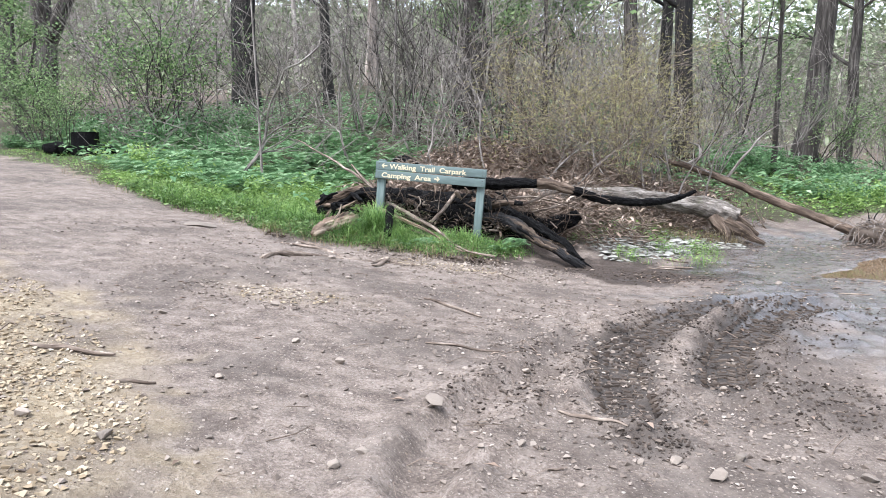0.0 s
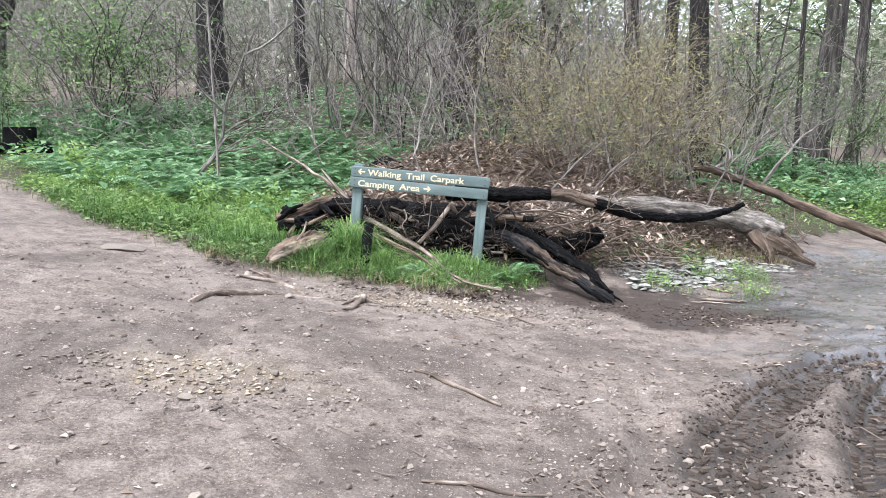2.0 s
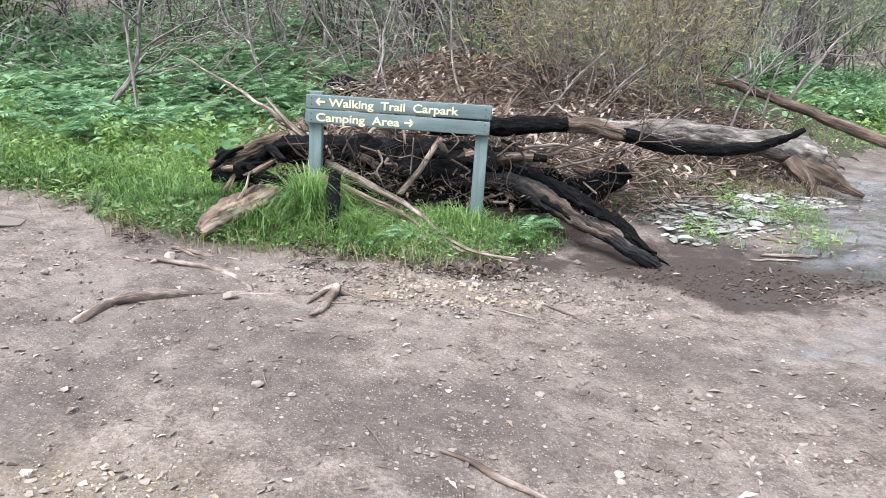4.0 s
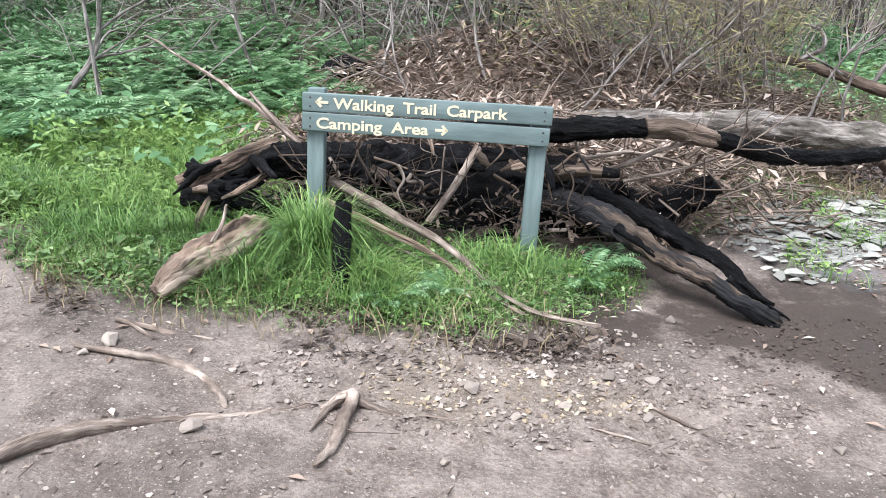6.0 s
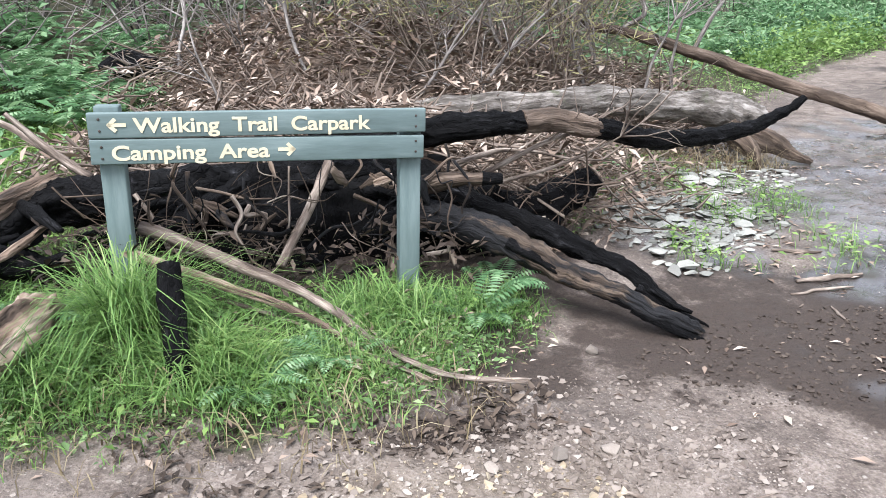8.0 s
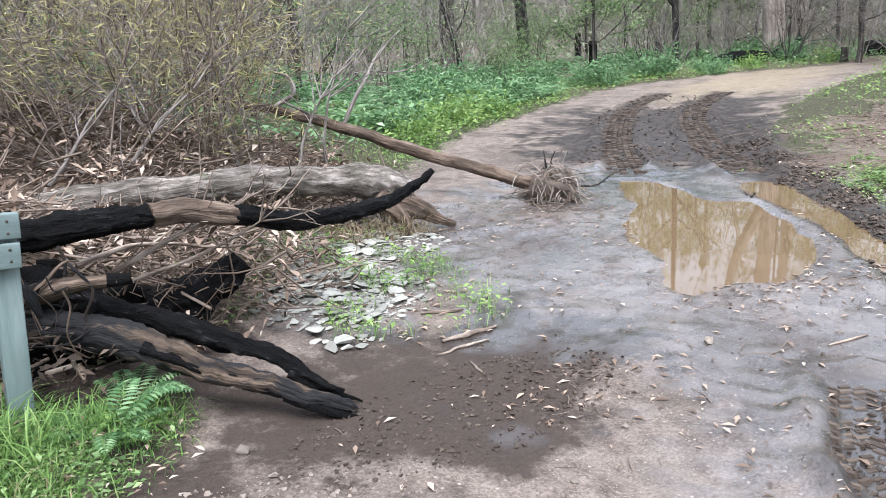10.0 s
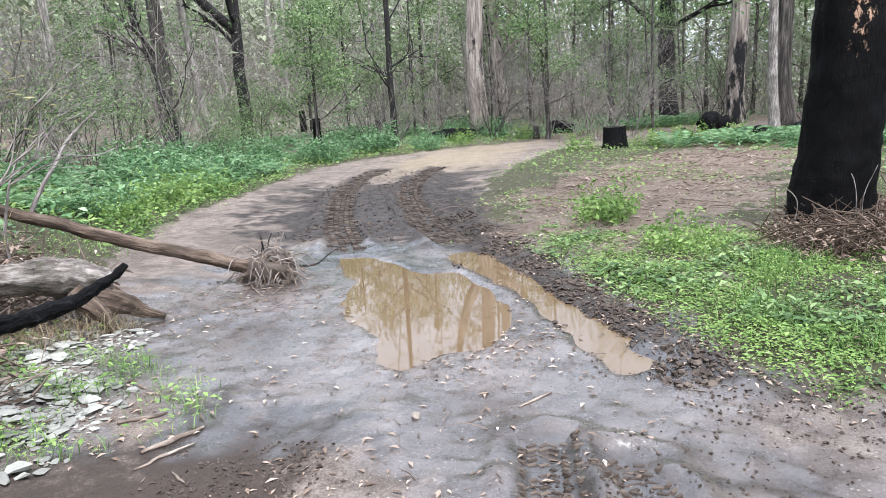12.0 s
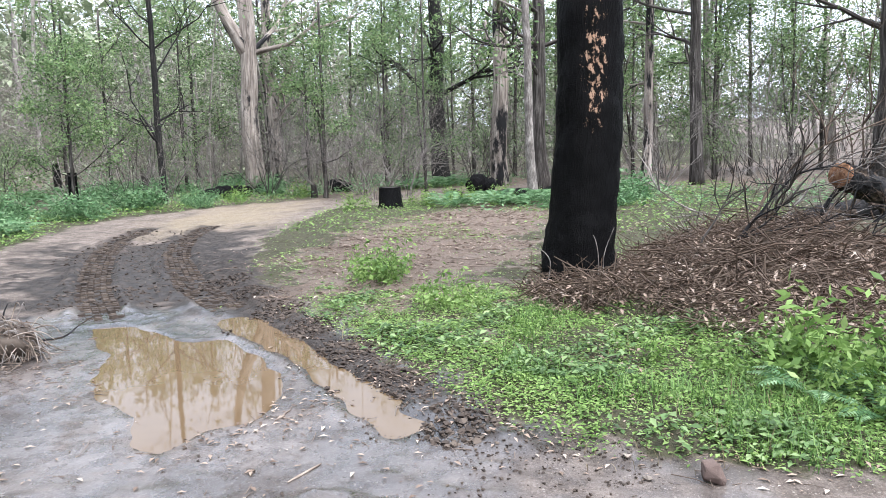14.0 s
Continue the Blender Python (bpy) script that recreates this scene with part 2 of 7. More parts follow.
def whole(name, b, material, label, category, group="", kind="", smooth=True, at=None):
    """A thing of one mesh, its origin at its base."""
    if at is None:
        a = np.array(b.v)
        at = (float(a[:, 0].mean()), float(a[:, 1].mean()), float(a[:, 2].min()))
    b.v = [(v[0] - at[0], v[1] - at[1], v[2] - at[2]) for v in b.v]
    ob = new(name, b.mesh(name, material, smooth))
    ob.location = at
    return tagged(ob, label, category, group, kind)


# ---- materials ----
def material(name):
    m = bpy.data.materials.new(name)
    m.use_nodes = True
    return m, m.node_tree.nodes, m.node_tree.links, m.node_tree.nodes["Principled BSDF"]


def ramp_node(nd, stops):
    r = nd.new("ShaderNodeValToRGB")
    e = r.color_ramp.elements
    while len(e) < len(stops):
        e.new(0.5)
    for k, (p, c) in enumerate(stops):
        e[k].position, e[k].color = p, (*c, 1)
    return r


def noise_node(nd, ln, vec, scale, detail=4.0, rough=0.6, stretch=None):
    if stretch:
        mp = nd.new("ShaderNodeMapping")
        mp.inputs["Scale"].default_value = stretch
        ln.new(vec, mp.inputs[0])
        vec = mp.outputs[0]
    t = nd.new("ShaderNodeTexNoise")
    t.inputs["Scale"].default_value, t.inputs["Detail"].default_value, t.inputs["Roughness"].default_value = scale, detail, rough
    ln.new(vec, t.inputs["Vector"])
    return t.outputs["Fac"]


def blend(nd, ln, fac, a, b, kind="MIX"):
    x = nd.new("ShaderNodeMix")
    x.data_type, x.blend_type = "RGBA", kind
    for sock, val in ((x.inputs[0], fac), (x.inputs[6], a), (x.inputs[7], b)):
        if isinstance(val, (int, float)):
            sock.default_value = val
        elif isinstance(val, tuple):
            sock.default_value = (*val, 1)
        else:
            ln.new(val, sock)
    return x.outputs[2]


def bump_node(nd, ln, height, strength, dist, prev=None):
    b = nd.new("ShaderNodeBump")
    b.inputs["Strength"].default_value, b.inputs["Distance"].default_value = strength, dist
    ln.new(height, b.inputs["Height"])
    if prev:
        ln.new(prev, b.inputs["Normal"])
    return b.outputs[0]


def span(nd, ln, val, a, b, lo=0.0, hi=1.0):
    r = nd.new("ShaderNodeMapRange")
    r.interpolation_type = "SMOOTHSTEP"
    for k, v in zip((1, 2, 3, 4), (a, b, lo, hi)):
        r.inputs[k].default_value = v
    ln.new(val, r.inputs[0])
    return r.outputs[0]


def attr(nd, name):
    a = nd.new("ShaderNodeAttribute")
    a.attribute_name = name
    return a


def wood(name, dark, mid, light, scale=9.0, rough=0.85, char=0.0, char_size=2.0, moss=0.0, stretch=(1, 1, 0.14), bumps=0.03, crack=False, spec=0.3):
    """Bark or weathered wood, its grain along the tube; char: how much of it is burnt black."""
    m, nd, ln, p = material(name)
    g = attr(nd, "grain").outputs["Vector"]
    oi = nd.new("ShaderNodeObjectInfo")
    n1 = noise_node(nd, ln, g, scale * 2.2, 6, 0.65, stretch)
    n2 = noise_node(nd, ln, g, scale * 0.22, 3, 0.6)
    col = ramp_node(nd, [(0.36, dark), (0.49, mid), (0.63, light)])
    ln.new(n1, col.inputs[0])
    c = blend(nd, ln, span(nd, ln, n2, 0.35, 0.7, 0, 0.7), col.outputs[0], dark)
    r = p.inputs["Roughness"]
    r.default_value = rough
    if moss:
        c = blend(nd, ln, span(nd, ln, noise_node(nd, ln, g, 3.0, 4), 0.62 - moss, 0.75 - moss, 0, 0.75), c, (0.06, 0.085, 0.03))
    if char:
        k = noise_node(nd, ln, g, char_size, 6, 0.65, (1, 1, 0.5))
        c = blend(nd, ln, span(nd, ln, k, 0.72 - char * 0.5 - 0.04, 0.72 - char * 0.5 + 0.04), c, (0.012, 0.012, 0.013))
    ln.new(c, p.inputs["Base Color"])
    nb = bump_node(nd, ln, n1, 0.8, bumps)
    if crack or char:
        v = nd.new("ShaderNodeTexVoronoi")
        v.feature = "DISTANCE_TO_EDGE"
        v.inputs["Scale"].default_value = 40.0
        mp = nd.new("ShaderNodeMapping")
        mp.inputs["Scale"].default_value = (1, 1, 0.12)
        ln.new(g, mp.inputs[0])
        ln.new(mp.outputs[0], v.inputs["Vector"])
        nb = bump_node(nd, ln, span(nd, ln, v.outputs["Distance"], 0.0, 0.10), 0.5, 0.008, nb)
    ln.new(nb, p.inputs["Normal"])
    p.inputs["Specular IOR Level"].default_value = spec
    return m


def charcoal(name, base=0.010, glint=0.06, rust=0.0):
    m, nd, ln, p = material(name)
    g = attr(nd, "grain").outputs["Vector"]
    n1 = noise_node(nd, ln, g, 26.0, 6, 0.7, (1, 1, 0.3))
    n2 = noise_node(nd, ln, g, 3.5, 4, 0.6)
    # grey noise streaks: highlights on the ridges put into the charcoal's colour
    c = blend(nd, ln, span(nd, ln, n1, 0.55, 0.78), (base, base, base * 1.08), (glint, glint, glint * 1.08))
    if rust:
        c = blend(nd, ln, span(nd, ln, n2, 0.66 - rust * 0.3, 0.74 - rust * 0.3), c, blend(nd, ln, n1, (0.20, 0.10, 0.05), (0.42, 0.25, 0.15)))
    ln.new(c, p.inputs["Base Color"])
    p.inputs["Roughness"].default_value = 0.65
    v = nd.new("ShaderNodeTexVoronoi")
    v.feature = "DISTANCE_TO_EDGE"
    v.inputs["Scale"].default_value = 55.0
    mp = nd.new("ShaderNodeMapping")
    mp.inputs["Scale"].default_value = (1, 1, 0.35)
    ln.new(g, mp.inputs[0])
    ln.new(mp.outputs[0], v.inputs["Vector"])
    nb = bump_node(nd, ln, span(nd, ln, v.outputs["Distance"], 0.0, 0.12), 0.6, 0.008)
    ln.new(bump_node(nd, ln, n1, 0.9, 0.03, nb), p.inputs["Normal"])
    p.inputs["Specular IOR Level"].default_value = 0.08
    return m


def foliage(name, stops, rough=0.5, through=0.25, island=True):
    """Leaves whose colour varies from leaf to leaf."""
    m, nd, ln, p = material(name)
    geo = nd.new("ShaderNodeNewGeometry")
    col = ramp_node(nd, stops)
    n = noise_node(nd, ln, geo.outputs["Position"], 1.3, 3)
    mixv = nd.new("ShaderNodeMath")
    mixv.operation = "MULTIPLY_ADD"
    mixv.inputs[1].default_value = 0.65
    ln.new(geo.outputs["Random Per Island"], mixv.inputs[0])
    sh = nd.new("ShaderNodeMath")
    sh.operation = "MULTIPLY_ADD"
    sh.inputs[1].default_value, sh.inputs[2].default_value = 0.9, -0.28
    ln.new(n, sh.inputs[0])
    ln.new(sh.outputs[0], mixv.inputs[2])
    ln.new(mixv.outputs[0], col.inputs[0])
    ln.new(col.outputs[0], p.inputs["Base Color"])
    p.inputs["Roughness"].default_value = rough
    p.inputs["Specular IOR Level"].default_value = 0.28
    if through:
        tr = nd.new("ShaderNodeBsdfTranslucent")
        ln.new(col.outputs[0], tr.inputs[0])
        mx = nd.new("ShaderNodeMixShader")
        mx.inputs[0].default_value = through
        ln.new(p.outputs[0], mx.inputs[1])
        ln.new(tr.outputs[0], mx.inputs[2])
        ln.new(mx.outputs[0], nd["Material Output"].inputs[0])
    return m


def ground_material():
    m, nd, ln, p = material("track_earth")
    pos = nd.new("ShaderNodeNewGeometry").outputs["Position"]
    za, zb = attr(nd, "zone"), attr(nd, "zone_b")
    sa, sb = nd.new("ShaderNodeSeparateColor"), nd.new("ShaderNodeSeparateColor")
    ln.new(za.outputs["Color"], sa.inputs[0])
    ln.new(zb.outputs["Color"], sb.inputs[0])
    mud, yellow, green = sa.outputs
    wet, litter, soil = sb.outputs
    n_big, n_mid, n_fine = noise_node(nd, ln, pos, 0.9, 4), noise_node(nd, ln, pos, 7.0, 6, 0.65), noise_node(nd, ln, pos, 60.0, 5, 0.7)
    dirt = ramp_node(nd, [(0.34, (0.040, 0.030, 0.025)), (0.48, (0.140, 0.111, 0.092)), (0.62, (0.285, 0.240, 0.206))])
    ln.new(blend(nd, ln, 0.5, n_mid, n_fine), dirt.inputs[0])
    c = blend(nd, ln, span(nd, ln, n_big, 0.46, 0.62, 0, 0.62), dirt.outputs[0], (0.062, 0.049, 0.041))
    streak = noise_node(nd, ln, pos, 2.6, 5, 0.7, (1.0, 0.35, 1.0))
    c = blend(nd, ln, span(nd, ln, streak, 0.5, 0.68, 0, 0.5), c, (0.235, 0.198, 0.170))
    c = blend(nd, ln, span(nd, ln, noise_node(nd, ln, pos, 26.0, 4, 0.7), 0.56, 0.68, 0, 0.6), c, (0.11, 0.088, 0.074))
    # pebbles set into the surface
    vor = nd.new("ShaderNodeTexVoronoi")
    vor.inputs["Scale"].default_value = 42.0
    ln.new(pos, vor.inputs["Vector"])
    sepv = nd.new("ShaderNodeSeparateColor")
    ln.new(vor.outputs["Color"], sepv.inputs[0])
    peb = nd.new("ShaderNodeMath")
    peb.operation = "MULTIPLY"
    ln.new(span(nd, ln, vor.outputs["Distance"], 0.30, 0.42, 1, 0), peb.inputs[0])
    ln.new(span(nd, ln, sepv.outputs[0], 0.88, 0.92), peb.inputs[1])
    vor2 = nd.new("ShaderNodeTexVoronoi")
    vor2.inputs["Scale"].default_value = 105.0
    ln.new(pos, vor2.inputs["Vector"])
    sep2 = nd.new("ShaderNodeSeparateColor")
    ln.new(vor2.outputs["Color"], sep2.inputs[0])
    grit = nd.new("ShaderNodeMath")
    grit.operation = "MULTIPLY"
    ln.new(span(nd, ln, vor2.outputs["Distance"], 0.32, 0.46, 1, 0), grit.inputs[0])
    ln.new(span(nd, ln, sep2.outputs[0], 0.68, 0.74, 0.0, 0.7), grit.inputs[1])
    gritc = ramp_node(nd, [(0.0, (0.07, 0.055, 0.045)), (0.5, (0.22, 0.18, 0.15)), (1.0, (0.38, 0.335, 0.29))])
    ln.new(sep2.outputs[1], gritc.inputs[0])
    c = blend(nd, ln, grit.outputs[0], c, gritc.outputs[0])
    stone = ramp_node(nd, [(0.0, (0.20, 0.155, 0.12)), (0.5, (0.26, 0.22, 0.185)), (1.0, (0.37, 0.33, 0.29))])
    ln.new(sepv.outputs[1], stone.inputs[0])
    c = blend(nd, ln, peb.outputs[0], c, stone.outputs[0])
    gravel = ramp_node(nd, [(0.0, (0.15, 0.113, 0.072)), (0.45, (0.225, 0.180, 0.118)), (1.0, (0.35, 0.30, 0.22))])
    ln.new(blend(nd, ln, 0.5, sepv.outputs[2], n_mid), gravel.inputs[0])
    c = blend(nd, ln, yellow, c, gravel.outputs[0])
    def ragged(zone, wide, lo, hi):
        rag = nd.new("ShaderNodeMath")
        rag.operation = "MULTIPLY_ADD"
        rag.inputs[1].default_value = wide
        ln.new(noise_node(nd, ln, pos, 14.0, 7, 0.72), rag.inputs[0])
        ln.new(zone, rag.inputs[2])
        return span(nd, ln, rag.outputs[0], lo + wide * 0.5, hi + wide * 0.5)

    # dark soil; the same tone carries shade painted under the root plate
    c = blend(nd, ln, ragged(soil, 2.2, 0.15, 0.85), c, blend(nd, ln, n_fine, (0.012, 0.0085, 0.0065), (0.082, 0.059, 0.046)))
    mudc = blend(nd, ln, span(nd, ln, n_mid, 0.3, 0.7), (0.010, 0.008, 0.007), (0.062, 0.052, 0.045))
    c = blend(nd, ln, ragged(mud, 1.0, 0.05, 0.95), c, mudc)
    c = blend(nd, ln, litter, c, blend(nd, ln, n_fine, (0.06, 0.042, 0.032), (0.22, 0.165, 0.125)))
    # floor colour darkened beneath plants, painting in the shade of their gaps
    c = blend(nd, ln, ragged(green, 1.2, 0.3, 0.8), c, blend(nd, ln, n_mid, (0.022, 0.022, 0.012), (0.075, 0.070, 0.036)))
    wetc = blend(nd, ln, 1.0, c, (0.70, 0.72, 0.76), "MULTIPLY")
    c = blend(nd, ln, wet, c, wetc)
    ln.new(c, p.inputs["Base Color"])
    shine = nd.new("ShaderNodeMath")
    shine.operation = "MULTIPLY"
    ln.new(wet, shine.inputs[0])
    ln.new(span(nd, ln, n_mid, 0.35, 0.62, 1.0, 0.45), shine.inputs[1])
    ln.new(span(nd, ln, shine.outputs[0], 0.0, 0.85, 0.9, 0.20), p.inputs["Roughness"])
    p.inputs["Specular IOR Level"].default_value = 0.4
    calm = span(nd, ln, wet, 0.1, 0.9, 1.0, 0.75)
    film = nd.new("ShaderNodeMath")
    film.operation = "MULTIPLY"
    ln.new(span(nd, ln, wet, 0.15, 0.8), film.inputs[0])
    ln.new(span(nd, ln, noise_node(nd, ln, pos, 2.2, 7, 0.70), 0.32, 0.52), film.inputs[1])
    ln.new(film.outputs[0], p.inputs["Coat Weight"])
    p.inputs["Coat Roughness"].default_value, p.inputs["Coat IOR"].default_value = 0.24, 1.6
    hb = bump_node(nd, ln, n_mid, 0.7, 0.06)
    hb = bump_node(nd, ln, n_fine, 0.75, 0.018, hb)
    hb = bump_node(nd, ln, peb.outputs[0], 0.7, 0.014, hb)
    for node in [q for q in nd if q.type == "BUMP"]:
        scale = nd.new("ShaderNodeMath")
        scale.operation = "MULTIPLY"
        scale.inputs[1].default_value = node.inputs["Strength"].default_value
        ln.new(calm, scale.inputs[0])
        ln.new(scale.outputs[0], node.inputs["Strength"])
    ln.new(hb, p.inputs["Normal"])
    return m


def plain(name, a, b, scale=20.0, rough=0.8, bumps=0.01, spread=0.0, spec=0.4):
    """Two colours mixed by noise, with a shift from object to object."""
    m, nd, ln, p = material(name)
    tc = nd.new("ShaderNodeTexCoord").outputs["Object"]
    n = noise_node(nd, ln, tc, scale, 6, 0.65)
    n2 = noise_node(nd, ln, tc, scale * 0.15, 3)
    c = blend(nd, ln, blend(nd, ln, 0.4, n, n2), a, b)
    if spread:
        oi = nd.new("ShaderNodeObjectInfo")
        hs = nd.new("ShaderNodeHueSaturation")
        ln.new(span(nd, ln, oi.outputs["Random"], 0, 1, 1 - spread, 1 + spread), hs.inputs["Value"])
        ln.new(c, hs.inputs["Color"])
        c = hs.outputs[0]
    ln.new(c, p.inputs["Base Color"])
    p.inputs["Roughness"].default_value, p.inputs["Specular IOR Level"].default_value = rough, spec
    ln.new(bump_node(nd, ln, n, 0.5, bumps), p.inputs["Normal"])
    return m


M_GROUND = ground_material()
M_CHAR = charcoal("charcoal", 0.004, 0.050)
# charcoal blackened further: the deep hollow's shade put into the colour
M_VOIDCHAR = charcoal("void_dark_charcoal", 0.003, 0.010)
M_BURNT = wood("half_burnt_wood", (0.018, 0.013, 0.010), (0.062, 0.044, 0.031), (0.15, 0.112, 0.082), scale=12, char=0.56, char_size=5.0, stretch=(1, 1, 0.08), bumps=0.05)
M_DULLWOOD = wood("dull_brown_wood", (0.035, 0.025, 0.018), (0.105, 0.075, 0.055), (0.22, 0.168, 0.13), scale=11, stretch=(1, 1, 0.08), crack=True)
M_WEATHER = wood("weathered_split_wood", (0.020, 0.014, 0.010), (0.22, 0.155, 0.112), (0.52, 0.42, 0.33), scale=9, stretch=(1, 1, 0.07), bumps=0.06, crack=True)
M_GREYLOG = wood("grey_fallen_bark", (0.042, 0.036, 0.030), (0.155, 0.136, 0.118), (0.36, 0.33, 0.30), scale=15, moss=0.04, bumps=0.05)
M_STICK = wood("dead_stick", (0.055, 0.040, 0.031), (0.19, 0.148, 0.119), (0.42, 0.355, 0.295), scale=16, bumps=0.012)
M_TWIG = wood("grey_twig", (0.070, 0.060, 0.054), (0.20, 0.180, 0.164), (0.42, 0.39, 0.36), scale=14, bumps=0.006)
M_BARK = wood("forest_bark", (0.016, 0.013, 0.011), (0.052, 0.046, 0.041), (0.15, 0.137, 0.125), scale=4, bumps=0.05)
M_PINKBARK = wood("pale_peeling_bark", (0.13, 0.107, 0.094), (0.34, 0.292, 0.252), (0.54, 0.485, 0.435), scale=3.0, bumps=0.03, char=0.30, char_size=1.1)
M_BLACKBARK = wood("fire_blackened_bark", (0.006, 0.006, 0.006), (0.014, 0.013, 0.0125), (0.04, 0.035, 0.031), scale=6, bumps=0.05)
M_PAINT = wood("grey_green_sign_paint", (0.09, 0.125, 0.12), (0.125, 0.172, 0.168), (0.18, 0.235, 0.23), scale=5, rough=0.6, bumps=0.004)
M_LETTER = plain("cream_yellow_lettering", (0.48, 0.41, 0.26), (0.70, 0.64, 0.48), 30, 0.7, 0.001)
M_BOLT = plain("rusty_steel", (0.02, 0.018, 0.016), (0.07, 0.05, 0.04), 60, 0.6)
M_CUT = wood("fresh_cut_wood", (0.14, 0.065, 0.035), (0.27, 0.14, 0.075), (0.40, 0.23, 0.135), scale=10)
M_STONE = plain("pale_stone", (0.15, 0.122, 0.10), (0.34, 0.295, 0.25), 30, 0.85, 0.01, 0.3)
M_SLATE = plain("pale_flat_rock", (0.16, 0.16, 0.142), (0.36, 0.36, 0.325), 18, 0.8, 0.01, 0.25)
M_CLOD = plain("dark_mud_clod", (0.035, 0.026, 0.02), (0.10, 0.078, 0.06), 25, 0.75, 0.015, 0.3)
M_GRASS = foliage("green_grass", [(0.0, (0.020, 0.048, 0.013)), (0.35, (0.095, 0.190, 0.050)), (0.7, (0.19, 0.32, 0.095)), (1.0, (0.35, 0.42, 0.17))], 0.42, 0.36)
M_COVER = foliage("fresh_ground_cover", [(0.0, (0.025, 0.060, 0.014)), (0.3, (0.120, 0.215, 0.055)), (0.65, (0.24, 0.37, 0.11)), (1.0, (0.36, 0.47, 0.18))], 0.45, 0.38)
M_FERN = foliage("bluish_bracken", [(0.0, (0.022, 0.060, 0.022)), (0.4, (0.100, 0.210, 0.090)), (0.75, (0.21, 0.34, 0.17)), (1.0, (0.38, 0.50, 0.32))], 0.45, 0.32)
M_LEAF = foliage("forest_leaves", [(0.0, (0.018, 0.042, 0.014)), (0.5, (0.125, 0.215, 0.080)), (1.0, (0.36, 0.46, 0.22))], 0.5, 0.3)
# haze of distance painted in as paler leaf colours
M_LEAF_FAR = foliage("haze_paled_leaves", [(0.0, (0.022, 0.045, 0.020)), (0.5, (0.195, 0.240, 0.140)), (1.0, (0.54, 0.57, 0.42))], 0.6, 0.3)
M_OLIVE = foliage("olive_needles", [(0.0, (0.16, 0.15, 0.06)), (0.5, (0.31, 0.29, 0.13)), (1.0, (0.46, 0.43, 0.23))], 0.6, 0.3)
M_LITTER = foliage("dead_leaves", [(0.0, (0.025, 0.017, 0.012)), (0.35, (0.15, 0.105, 0.078)), (0.68, (0.33, 0.255, 0.20)), (1.0, (0.54, 0.475, 0.41))], 0.75, 0.05)
# dead-leaf colours darkened; among the roots this paints in the hollow's shade
M_DARKLITTER = foliage("darkened_litter", [(0.0, (0.010, 0.007, 0.005)), (0.5, (0.05, 0.036, 0.027)), (0.85, (0.13, 0.098, 0.074)), (1.0, (0.30, 0.25, 0.20))], 0.8, 0.0)
M_STRAW = foliage("dry_grass", [(0.0, (0.09, 0.068, 0.04)), (0.5, (0.21, 0.165, 0.095)), (1.0, (0.36, 0.31, 0.20))], 0.7, 0.2)


def water_material():
    m, nd, ln, p = material("muddy_water")
    pos = nd.new("ShaderNodeNewGeometry").outputs["Position"]
    ln.new(blend(nd, ln, noise_node(nd, ln, pos, 1.6, 4), (0.100, 0.066, 0.036), (0.150, 0.104, 0.060)), p.inputs["Base Color"])
    p.inputs["Roughness"].default_value, p.inputs["IOR"].default_value = 0.03, 1.33
    p.inputs["Specular IOR Level"].default_value = 0.7
    ln.new(bump_node(nd, ln, noise_node(nd, ln, pos, 5.0, 2), 0.03, 0.01), p.inputs["Normal"])
    return m


M_WATER = water_material()
M_REDROCK = plain("reddish_rock", (0.075, 0.05, 0.042), (0.19, 0.14, 0.12), 22, 0.9, 0.02)
# twigs paled like the far leaves: haze put into the colour
M_FARTWIG = wood("haze_paled_grey_twigs", (0.11, 0.098, 0.088), (0.29, 0.262, 0.238), (0.50, 0.465, 0.43), scale=3, bumps=0.004)


# ---- ground: one sheet to the horizon ----
def lines(a, b, stepsize, out):
    mid = list(np.arange(a, b, stepsize))
    left, right, d = [], [], stepsize
    x = a
    while x > -out:
        d *= 1.07
        x -= d
        left.append(x)
    x, d = b, stepsize
    while x < out:
        d *= 1.07
        right.append(x)
        x += d
    return np.array(left[::-1] + mid + right)


